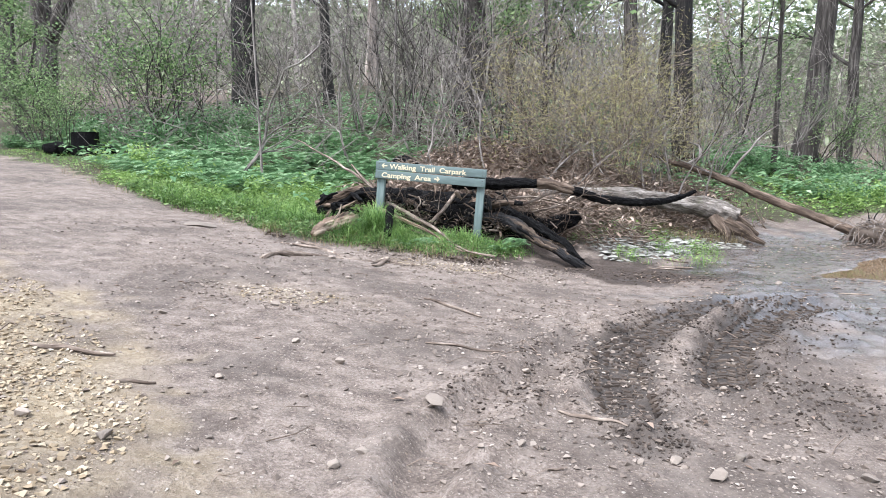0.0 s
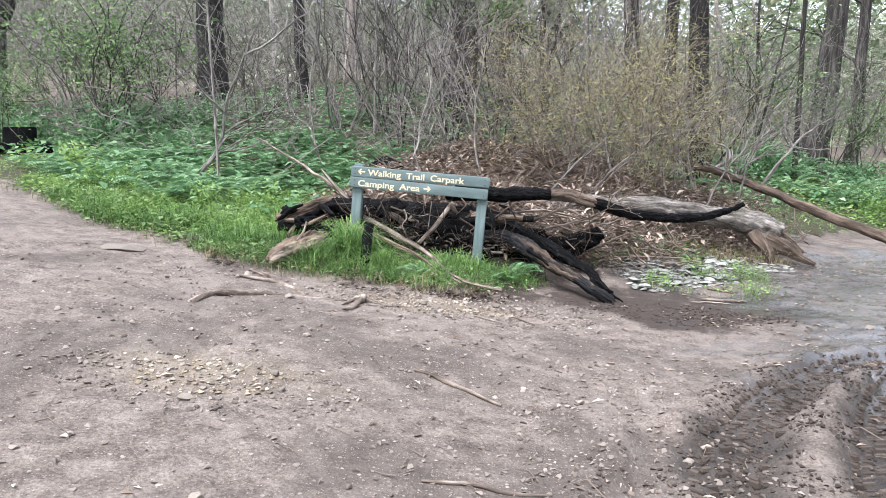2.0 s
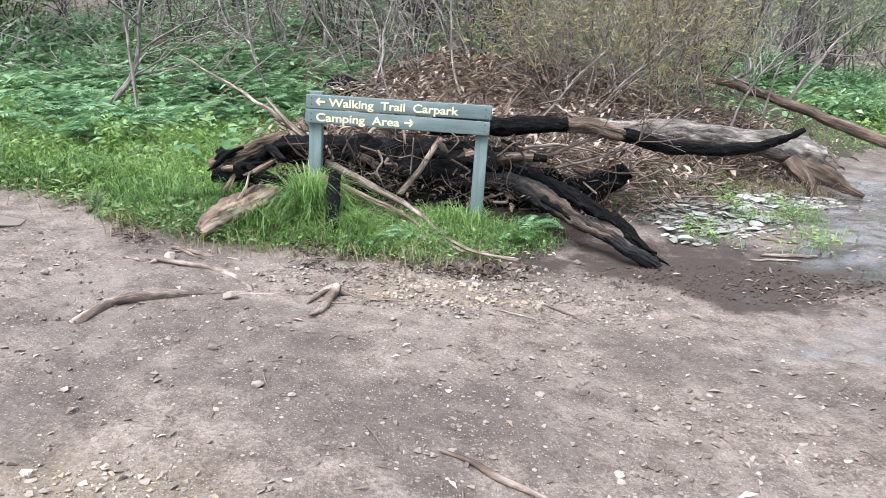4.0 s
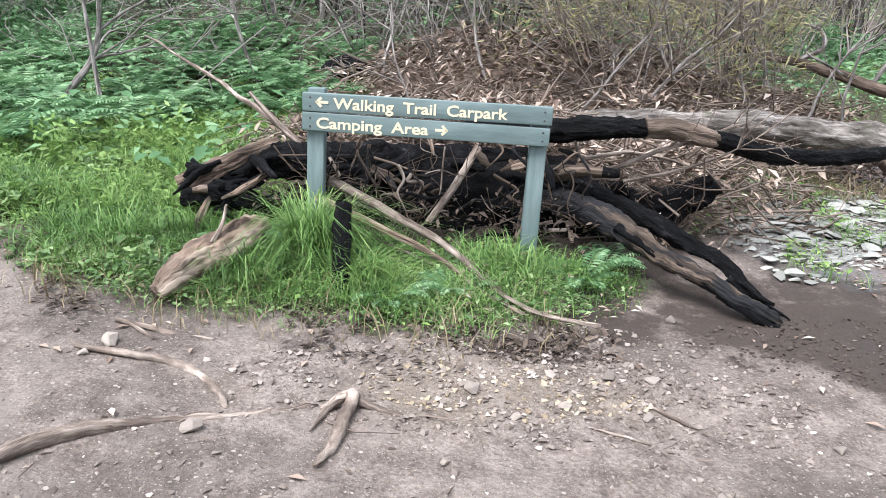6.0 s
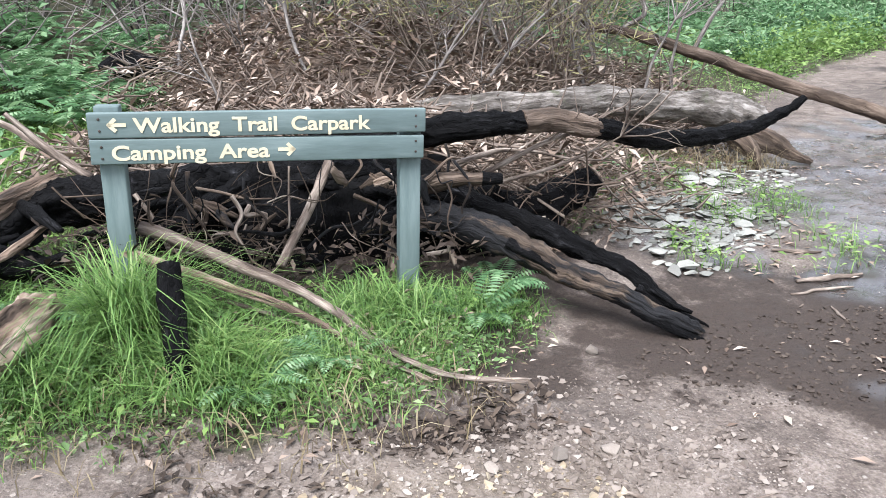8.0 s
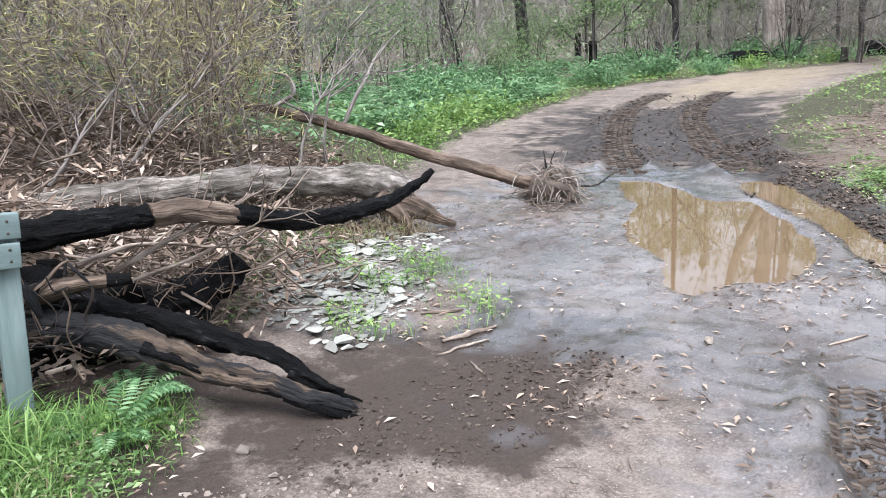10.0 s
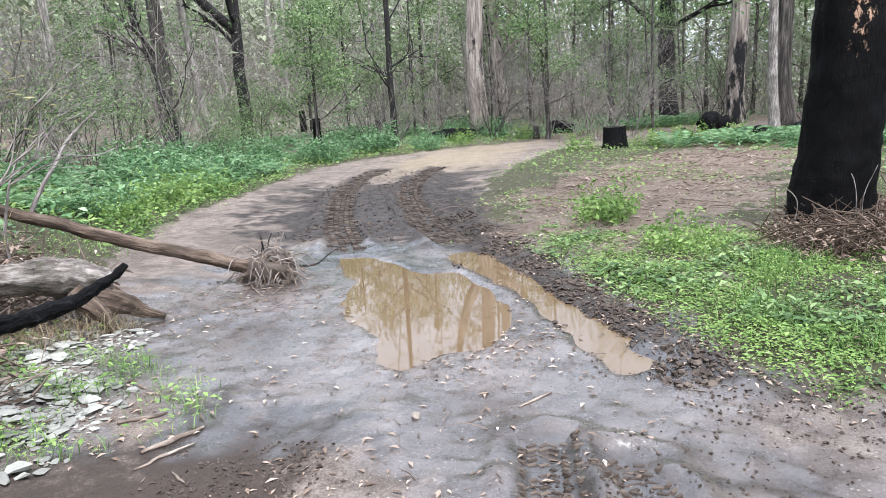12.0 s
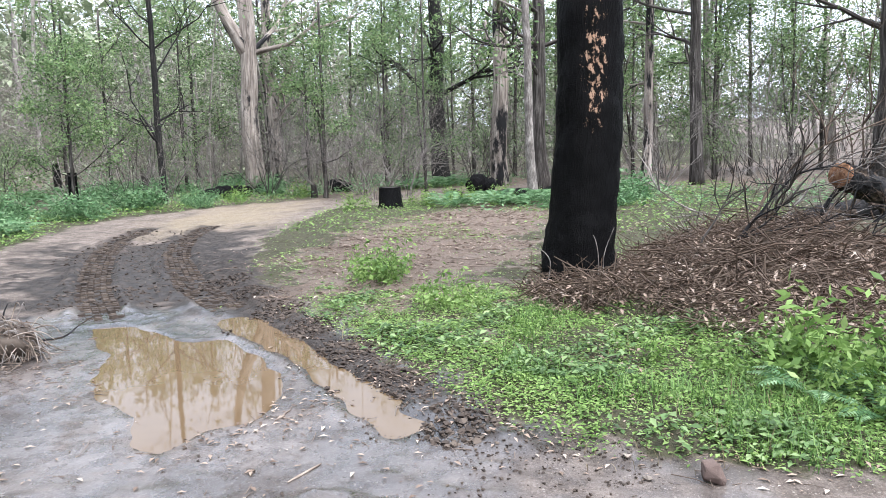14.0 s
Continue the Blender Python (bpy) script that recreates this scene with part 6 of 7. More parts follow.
def shrub(name, label, group, seed, tall, stems, depth, kids, spread, r, mat, leaf=None, leaf_size=0.08, per=3, slim=0.4, lean=0.35, jitter=0.12):
    rng = fixed_rng(seed)
    root = thing(name, (0, 0, 0), label, "shrub", group)
    tips = []
    for _ in range(stems):
        b = Build()
        a = rng.random() * 6.3
        d = Vector((math.cos(a) * lean * rng.random() * 1.6, math.sin(a) * lean * rng.random() * 1.6, 1)).normalized()
        grow(b, Vector((math.cos(a) * 0.12, math.sin(a) * 0.12, -0.08)), d, tall * rng.uniform(0.6, 1.0), r * rng.uniform(0.7, 1.2), depth, rng, spread, kids, 4, 5, 0.1, tips)
        part("stem", b, mat, root)
    if leaf:
        c = Build()
        leaf_cloud(c, tips, per, leaf_size, rng, slim, jitter)
        part("foliage", c, leaf, root)
    return root


def put(proto, x, y, size=1.0, turn=0.0, tilt=0.0):
    m = Matrix.LocRotScale((x, y, gz(x, y) - 0.03), Euler((tilt, tilt * 0.5, turn)), (size, size, size))
    ob = copy_thing(proto, m)
    ob.matrix_basis = m
    return ob


def clear_proto(proto):
    for o in (*proto.children_recursive, proto):
        bpy.data.objects.remove(o)


def ferns():
    protos = [fern_thing(200 + k, 0.50 + 0.07 * k, 9 + k % 3) for k in range(4)]
    rng = fixed_rng(210)
    spots = [(-0.50, 9.48, 0.46), (-0.28, 9.55, 0.42), (-0.62, 9.40, 0.36), (-1.45, 9.9, 0.45), (0.45, 9.95, 0.5), (0.62, 10.2, 0.55), (2.0, 11.9, 0.6), (5.35, 4.75, 0.8), (5.6, 5.1, 0.7)]
    zones = [(-6.2, -3.8, 11.0, 13.8, 18), (-3.6, -1.4, 13.0, 14.6, 8), (-11, -2.5, 12.0, 18, 100), (-5.6, -1.6, 13.6, 16.5, 34), (-12, 2, 15, 23, 40), (6.5, 15, 16.5, 23, 46), (3, 9, 16, 22, 20), (14, 34, 20, 30, 24), (22, 36, 7, 16, 40), (10, 16, 18.5, 22, 16)]
    for x0, x1, y0, y1, n in zones:
        k = 0
        while k < n:
            x, y = rng.uniform(x0, x1), rng.uniform(y0, y1)
            d, i = float(y - np.interp(x, VERGE_X, VERGE_Y)), float(-along_line(np.array([x]), np.array([y]), ISLAND)[0][0])
            k += 0.02
            if math.hypot(x + 8.3, y - 15.7) > 1.5 and (d > 1.2 or i > 3) and not (-3.4 < x < -1.2 and y < 13.2) and float(heap(np.array([x]), np.array([y]))[0]) < 0.3:
                spots.append((x, y, rng.uniform(0.6, 1.05) * (1.0 if x < 12 else 1.7)))
                k += 0.98
    for x, y, s in spots:
        put(protos[rng.randrange(4)], x, y, s, rng.random() * 6.3)
    for p in protos:
        clear_proto(p)


ferns()


def weeds():
    """Leafy weeds and low bushes on the island."""
    protos = [shrub("weed_bush", "leafy green weed bush growing on the island verge", "weed bushes", 300 + k, 0.42, 12, 1, 4, 0.5, 0.004, M_GRASS, M_COVER, 0.055, 2, 0.40, 0.6, 0.04) for k in range(3)]
    rng = fixed_rng(310)
    for x, y, s in [(10.0, 9.6, 1.5), (10.4, 9.9, 1.3), (9.7, 9.8, 1.1), (8.2, 8.25, 1.2), (8.5, 8.5, 0.9), (8.0, 8.0, 0.7), (5.95, 4.7, 1.9), (5.7, 4.5, 1.7), (6.2, 4.9, 1.3), (5.4, 4.9, 1.0), (6.4, 6.3, 0.8), (7.0, 7.3, 0.7), (6.2, 5.6, 0.8), (22.5, 12.4, 1.6), (23.5, 12.0, 1.7), (24, 11.2, 1.5), (21.8, 14.2, 1.5), (25.0, 10.2, 1.5), (22.8, 9.8, 1.3), (9.5, 18.2, 1.8), (8.5, 17.6, 1.6), (10.5, 18.6, 1.7), (7.3, 16.6, 1.4), (11.5, 18.9, 1.6), (-3.3, 11.2, 1.2), (-4.6, 12.0, 1.3), (-6.2, 13.4, 1.5), (-2.6, 12.2, 1.1), (26, 20.5, 1.8), (28.5, 19, 1.8)]:
        put(protos[rng.randrange(3)], x, y, s, rng.random() * 6.3)
    low = [shrub("fern_clump", "tall clump of green ferns and weeds at the forest edge", "fern clumps", 330 + k, 0.5, 16, 1, 5, 0.6, 0.005, M_BARK, M_FERN, 0.085, 4, 0.3, 0.8, 0.08) for k in range(2)]
    for x0, x1, y0, y1, n in ((17, 34, 20.5, 28, 28), (21, 36, 5.5, 14.5, 34), (12, 20, 19.5, 24, 9), (6, 12, 17.5, 22, 9), (-12, -5, 14.5, 20, 14)):
        for _ in range(n):
            x, y = rng.uniform(x0, x1), rng.uniform(y0, y1)
            if math.hypot(x + 8.3, y - 15.7) < 1.9:
                continue
            if y - np.interp(x, VERGE_X, VERGE_Y) > 0.5 or along_line(np.array([x]), np.array([y]), ISLAND)[0][0] < -3:
                put(low[rng.randrange(2)], x, y, rng.uniform(0.6, 1.9), rng.random() * 6.3)
    for p in protos + low:
        clear_proto(p)


weeds()


def trees_standing():
    def tree(x, y, r, h, mat, label, lean=(0.0, 0.0), limbs=5, crown=0, leaf=M_LEAF, leaf_size=0.2, bare=0.35, seed=0, flare=1.35, patches=(), fork=None, group="standing trees", sides=16):
        rng = fixed_rng(400 + seed)
        z = gz(x, y)
        root = thing("tree", (x, y, z), label, "tree", group)
        top = Vector((x + lean[0] * h, y + lean[1] * h, z + h))
        base = Vector((x, y, z - 0.25))
        n = 14
        pts = [base.lerp(top, (i / n) ** 1.25) + Vector((noise.noise(Vector((seed * 3.1, i * 0.5, 0))), noise.noise(Vector((0, seed * 3.1, i * 0.5))), 0)) * r * 0.45 for i in range(n + 1)]
        rad = [r * (flare - (flare - 1) * min(1, (i / n) ** 1.25 * h / 0.9)) * (1 - 0.55 * (i / n)) for i in range(n + 1)]
        b = Build()
        b.tube(pts, rad, sides, 0.07, 0, rng)
        part("trunk", b, mat, root)
        tips = []
        for k in range(limbs):
            t = rng.uniform(bare, 0.97)
            i = int(t * n)
            c = Build()
            a = rng.random() * 6.3
            grow(c, pts[i], Vector((math.cos(a), math.sin(a), rng.uniform(0.2, 0.9))).normalized(), h * rng.uniform(0.14, 0.28), rad[i] * 0.38, 2, rng, 0.7, 3, 5, 4, 0.2, tips)
            part("limb", c, mat, root)
        if fork:
            c = Build()
            c.tube(curve([Vector((x, y, z)) + Vector(q) for q in fork], 5), ramp([r * 0.75, r * 0.5, r * 0.25], (len(fork) - 1) * 5 + 1), 10, 0.1, 0, rng)
            part("limb", c, mat, root)
        if crown and tips:
            c = Build()
            leaf_cloud(c, tips, crown, leaf_size, rng, 0.42, h * 0.032)
            part("crown", c, leaf, root)
        return root

    black, brown, pale = "fire-blackened tree trunk standing in the forest", "brown-barked forest tree with thin limbs", "pale tree with peeling pinkish bark"
    # north of the sign
    tree(-7.75, 24.4, 0.44, 16, M_BLACKBARK, black, (0.0, 0), 6, 5, seed=1)
    tree(-4.7, 22.7, 0.17, 11, M_BLACKBARK, black, (-0.01, 0), 6, 4, seed=2)
    tree(-15.4, 25.9, 0.42, 14, M_BARK, brown, (0.0, 0), 6, 6, seed=3, fork=[(0, 0, 2.4), (1.0, 0, 4.2), (1.5, 0, 6.5)])
    tree(-19.4, 29.5, 0.35, 15, M_BARK, brown, (0.01, 0), 5, 6, seed=4)
    tree(-0.3, 21.0, 0.36, 13, M_BARK, brown, (0.02, 0), 6, 6, seed=5)
    tree(4.5, 25.6, 0.25, 15, M_BARK, brown, (0.01, 0), 5, 4, seed=6)
    tree(5.15, 23.6, 0.20, 13, M_BLACKBARK, black, (0.035, 0), 5, 4, seed=7)
    tree(4.6, 18.4, 0.23, 13, M_BLACKBARK, black, (-0.005, 0), 5, 4, seed=8)
    tree(10.95, 28.1, 0.42, 17, M_BARK, "brown tree with a burnt scar, leaning", (0.11, 0), 6, 5, seed=9)
    tree(7.0, 19.6, 0.07, 8, M_BARK, brown, (0.03, 0), 7, 5, seed=10, leaf_size=0.1, bare=0.2)
    tree(6.5, 20.6, 0.05, 6, M_BARK, "slender dark sapling with fine foliage", (0.0, 0), 9, 7, seed=11, leaf_size=0.09, bare=0.15, fork=[(0, 0, 0.5), (0.5, 0, 2.5), (0.9, 0, 5.0)])
    tree(-5.8, 35, 0.2, 16, M_PINKBARK, pale, (0.08, 0), 4, 4, seed=12)
    tree(-6.3, 39, 0.25, 17, M_PINKBARK, pale, (0.03, 0), 4, 4, seed=13)
    tree(14.2, 32.5, 0.25, 15, M_BARK, brown, (0.05, 0), 5, 5, seed=14)
    tree(-2.0, 17.5, 0.035, 6.5, M_TWIG, "slender pale bare sapling", (0.05, 0), 9, 0, seed=15, bare=0.25)
    tree(-3.75, 13.6, 0.022, 6.0, M_TWIG, "slender pale bare sapling", (-0.01, 0), 8, 0, seed=16, bare=0.3)
    # round the bend
    tree(22.1, 28.1, 0.28, 12, M_BLACKBARK, "dark forked tree with a crooked limb", (0.0, 0), 4, 4, seed=20, fork=[(0, 0, 4.6), (-1.4, 0.9, 6.3), (-2.2, 1.3, 8.0), (-2.2, 1.3, 10.0)])
    tree(24.0, 34.7, 0.42, 15, M_BARK, brown, (-0.01, 0), 5, 5, seed=21)
    tree(19.6, 28.8, 0.12, 9, M_BLACKBARK, black, (-0.22, 0.1), 4, 2, seed=22)
    tree(25.9, 23.6, 0.15, 12, M_BLACKBARK, black, (0.0, 0), 9, 2, seed=23, bare=0.2)
    tree(30.8, 22.1, 0.46, 18, M_PINKBARK, pale, (-0.01, 0.01), 6, 6, seed=24, flare=1.2, fork=[(0, 0, 6.0), (-0.7, 0.9, 8.2), (-1.0, 1.4, 11.0)])
    tree(36.7, 23.9, 0.36, 17, M_PINKBARK, pale, (0.0, 0.02), 5, 6, seed=25)
    tree(33.6, 11.5, 0.42, 18, M_PINKBARK, pale, (0.0, -0.015), 6, 6, seed=26, flare=1.25)
    tree(25.8, 9.25, 0.17, 15, M_TWIG, "slender grey tree trunk", (0.0, 0.02), 4, 5, seed=27)
    tree(31.1, 9.4, 0.33, 17, M_BARK, brown, (0.0, 0.01), 6, 6, seed=28)
    tree(32.7, 5.1, 0.22, 16, M_PINKBARK, pale, (0.0, -0.01), 7, 6, seed=29)
    tree(31.3, 3.2, 0.27, 16, M_BARK, brown, (0.0, 0.03), 6, 6, seed=30)
    tree(35.7, 14.8, 0.45, 16, M_BLACKBARK, black, (0.0, 0.0), 5, 5, seed=31)
    tree(26.6, -2.0, 0.34, 15, M_BARK, brown, (0.0, 0.0), 8, 9, seed=32, bare=0.3)
    for k, (x, y, h) in enumerate([(21.4, 24.0, 6.5), (28, 27.5, 8), (27.5, 17.5, 7.5), (33, 27, 9), (38, 8, 9), (36, 2, 9), (20, 33, 8), (34, 17, 9), (-14, 22, 6), (1.5, 20, 6.5), (-0.4, 18.6, 7.0), (0.6, 21.5, 8.0), (30.5, 14.2, 8), (40, 15, 10), (39, 5.5, 10), (37, -1.5, 10), (33.5, -4.5, 9), (29, 30.5, 9), (24.5, 37, 9), (36.5, 22, 9)]):
        tree(x, y, 0.07 + 0.01 * (k % 3), h, M_BARK, "young green forest tree with dense foliage", (0.02, 0.0), 13, 24, seed=40 + k, leaf_size=0.105, bare=0.3, fork=[(0, 0, 0.6), (0.4, 0.3, h * 0.35), (0.7, 0.5, h * 0.7)], sides=8)
    for k in range(20):
        rng = fixed_rng(480 + k)
        x, y, h = 37 + 10 * rng.random(), -12 + 2.1 * k + 2 * rng.random(), rng.uniform(9, 14)
        tree(x, y, 0.12, h, M_BARK, "tall green eucalypt with a loose leafy crown", (rng.gauss(0, 0.03), rng.gauss(0, 0.03)), 14, 18, seed=80 + k, leaf_size=0.16, bare=0.3, group="green crowned trees", sides=8)
    return tree


trees_standing()


def burnt_tree():
    rng = fixed_rng(500)
    x, y = 9.45, 6.98
    z = gz(x, y)
    root = thing("burnt_tree", (x, y, z), "large charred eucalypt trunk with bare patches, by the litter heap", "tree")
    pts = [(x - 0.05, y - 0.01, z - 0.2), (x - 0.03, y - 0.03, z + 0.25), (x, y - 0.09, z + 1.0), (x, y - 0.17, z + 2.0), (x, y - 0.19, z + 3.0), (x, y - 0.19, z + 4.2), (x, y - 0.16, z + 6), (x, y - 0.1, z + 9), (x + 0.1, y, z + 14)]
    b = Build()
    line = curve(pts, 16)
    b.tube(line, ramp([0.50, 0.455, 0.415, 0.405, 0.395, 0.375, 0.35, 0.31, 0.2], len(line)), 64, 0.07, 0, rng, True, 1.0, 0.035)
    part("trunk", b, M_CHARTREE, root)
    tips = []
    for k in range(5):
        a = rng.random() * 6.3
        c = Build()
        grow(c, Vector((x, y, z + 7 + k * 1.3)), Vector((math.cos(a), math.sin(a), 0.6)).normalized(), 3.2, 0.12, 2, rng, 0.7, 3, 6, 4, 0.2, tips)
        part("limb", c, M_BLACKBARK, root)
    c = Build()
    leaf_cloud(c, tips, 5, 0.2, rng, 0.4, 0.5)
    part("crown", c, M_LEAF, root)
    for pts in ([(9.0, 6.7, 0.1), (8.95, 6.68, 0.45), (9.0, 6.72, 0.7), (9.1, 6.8, 0.8)], [(8.95, 7.3, 0.1), (8.9, 7.25, 0.45), (8.85, 7.4, 0.62), (8.9, 7.6, 0.6)], [(8.98, 6.6, 0.05), (8.9, 6.62, 0.5), (8.92, 6.5, 0.85)]):
        b = Build()
        b.tube(curve([(p, q, z + w) for p, q, w in pts], 4), ramp([0.008, 0.003], (len(pts) - 1) * 4 + 1), 5)
        whole("twig", b, M_TWIG, "thin pale bare twig beside the burnt tree", "twig", "twigs at the burnt tree")


def char_tree_material():
    m = charcoal("charred_trunk", 0.003, 0.012)
    nd, ln = m.node_tree.nodes, m.node_tree.links
    p = nd["Principled BSDF"]
    g = attr(nd, "grain").outputs["Vector"]
    old = p.inputs["Base Color"].links[0].from_socket
    pos = nd.new("ShaderNodeNewGeometry").outputs["Position"]
    # bare orange patches where bark has flaked off, high on the western face
    dist = nd.new("ShaderNodeVectorMath")
    dist.operation = "DISTANCE"
    sc = nd.new("ShaderNodeVectorMath")
    sc.operation = "MULTIPLY"
    sc.inputs[1].default_value = (1.0, 1.0, 0.22)
    ln.new(pos, sc.inputs[0])
    ln.new(sc.outputs[0], dist.inputs[0])
    dist.inputs[1].default_value = (9.03, 6.70, 3.20 * 0.22)
    spot = noise_node(nd, ln, pos, 15.0, 6, 0.75, (1, 1, 0.6))
    near = span(nd, ln, dist.outputs["Value"], 0.05, 0.34, 0.24, 0.0)
    add = nd.new("ShaderNodeMath")
    add.operation = "ADD"
    ln.new(spot, add.inputs[0])
    ln.new(near, add.inputs[1])
    ln.new(blend(nd, ln, span(nd, ln, add.outputs[0], 0.74, 0.79), old, blend(nd, ln, spot, (0.22, 0.11, 0.06), (0.62, 0.42, 0.30))), p.inputs["Base Color"])
    return m


M_CHARTREE = char_tree_material()
burnt_tree()


def shrubs():
    grey = [shrub("bare_shrub", "tall grey leafless shrub of tangled twigs", "bare shrubs", 600 + k, 3.4, 7, 3, 4, 0.6, 0.018, M_TWIG, lean=0.45) for k in range(3)]
    green = [shrub("leafy_shrub", "green leafy forest shrub with dark stems", "leafy shrubs", 620 + k, 2.2, 7, 2, 4, 0.6, 0.016, M_BARK, M_LEAF, 0.065, 7, 0.45, 0.5, 0.14) for k in range(2)]
    olive = [shrub("feathery_shrub", "olive-yellow feathery shrub of fine twigs", "feathery shrubs", 640 + k, 2.0, 12, 2, 6, 0.7, 0.009, M_STICK, M_OLIVE, 0.08, 3, 0.09, 0.8, 0.10) for k in range(2)]
    thick = [shrub("bare_shrub", "dark leafless thicket shrub of tangled twigs", "bare shrubs", 690 + k, 3.0, 9, 3, 4, 0.75, 0.017, M_BARK, lean=0.6) for k in range(2)]
    wisp = [shrub("bare_shrub", "arching silvery dead shrub of fine twigs", "bare shrubs", 660, 3.6, 12, 3, 5, 0.45, 0.016, M_TWIG, lean=0.9)]
    rng = fixed_rng(670)
    place = [(olive, 1.55, 13.6, 1.15), (olive, 2.5, 13.7, 1.15), (olive, 2.3, 14.8, 1.1), (grey, 2.0, 15.6, 0.9), (grey, 0.6, 15.4, 0.8), (grey, 3.2, 14.2, 0.7), (olive, 4.0, 16.5, 0.8), (grey, 5.0, 17.5, 0.8)]
    place += [(grey, x, y, s) for x, y, s in [(-1.2, 15.8, 1.0), (-2.7, 17.7, 1.1), (0.3, 17.0, 1.0), (1.6, 17.5, 1.1), (-0.3, 14.2, 0.6), (3.8, 17.6, 0.9), (-3.9, 19.5, 1.1), (-6, 20.5, 1.2), (-9.8, 21, 1.1), (3.0, 20, 1.2), (6, 22, 1.2), (8.5, 22.5, 1.1), (10.5, 24, 1.1), (-12.5, 24, 1.2), (-1.5, 23, 1.3), (-7, 27, 1.3), (2, 26, 1.3), (8, 27, 1.3), (13, 27, 1.2), (-17, 27, 1.3), (-11, 28, 1.3), (-3, 29, 1.4), (5.5, 30, 1.4), (16, 31, 1.4), (-14, 33, 1.5), (0, 33, 1.5), (11, 34, 1.5), (-22, 33, 1.5), (-7, 36, 1.6), (6, 37, 1.6), (-26, 38, 1.6), (-17, 38, 1.6)]]
    place += [(wisp, x, y, s) for x, y, s in [(27.3, 14.2, 1.15), (26.2, 15.0, 1.05), (29, 16.5, 1.2), (30, 18.5, 1.1)]]
    place += [(grey, x, y, s) for x, y, s in [(23.5, 25.5, 1.1), (26, 26.5, 1.2), (28.2, 23, 1.1), (24, 22.3, 0.8), (32.5, 20, 1.2), (34, 24, 1.3), (30, 28, 1.3), (20.5, 30, 1.2), (36, 19, 1.3), (35.5, 12.5, 1.2), (37, 16.5, 1.3), (36, 9, 1.2), (34, 6.8, 1.2), (30, 0.8, 1.1), (28.5, 4.8, 1.0), (33, 0, 1.2), (29, -4, 1.2), (24.8, 1.4, 1.0), (36, -3, 1.3), (38, 4, 1.3), (40, 11, 1.4), (40, 21, 1.4), (38, 28, 1.4), (17.5, 33.5, 1.2), (27, 34, 1.4), (33, 33, 1.5), (22, 40, 1.6), (42, 0, 1.5), (15.5, 25.0, 1.0), (17.5, 27, 1.1)]]
    place += [(green, x, y, s) for x, y, s in [(-7.3, 17.6, 1.3), (-7.8, 18.3, 1.2), (-11.2, 18.8, 0.9), (-12, 19.6, 1.0), (6.8, 21.2, 0.9), (9.3, 23.2, 1.0), (12.5, 24.5, 1.1), (14.5, 25.6, 1.0), (19, 27.2, 0.9), (21, 26, 1.0), (29.5, 25.5, 1.1), (32.5, 15.2, 1.1), (34.5, 8.8, 1.1), (33.5, 2.0, 1.1), (31, -5, 1.3), (-16, 23.5, 1.2), (37, 12, 1.4), (24.5, 29.5, 1.2), (16, 23.2, 0.7)]]
    place += [(thick, x, y, s) for x, y, s in [(-1.3, 16.6, 1.0), (-0.4, 17.4, 1.1), (0.5, 16.4, 1.0), (-2.0, 18.6, 1.2), (1.2, 18.8, 1.1), (-6.8, 19.3, 0.9), (-9.2, 19.8, 0.9), (-4.6, 18.0, 0.8), (4.2, 17.0, 0.9), (28.6, 20.5, 1.1), (24.5, 24.0, 1.0), (33.8, 12.6, 1.1)]]
    place += [(green, x, y, s) for x, y, s in [(-10.2, 17.4, 0.9), (-9.4, 16.9, 0.7), (-12.8, 18.6, 1.1)]]
    for kind, x, y, s in place:
        put(kind[rng.randrange(len(kind))], x, y, s * rng.uniform(0.9, 1.1), rng.random() * 6.3)
    for p in grey + green + olive + wisp + thick:
        clear_proto(p)


shrubs()


def stump(x, y, r, h, label, seed=0, mat=None):
    rng = fixed_rng(700 + seed)
    z = gz(x, y)
    root = thing("tree_stump", (x, y, z), label, "stump", "burnt stumps")
    b = Build()
    b.tube([(x, y, z - 0.15), (x, y, z + 0.1), (x, y, z + h * 0.6), (x, y, z + h)], [r * 1.3, r * 1.1, r, r * 0.97], 20, 0.16, 0, rng, False)
    part("trunk", b, mat or M_CHAR, root)
    c = Build()
    c.tube([(x, y, z + h - 0.06), (x, y, z + h - 0.012)], [r * 0.93, r * 0.93], 20, 0.1, 0, rng)
    part("cut_face", c, M_BARK, root, "greyed sawn top")


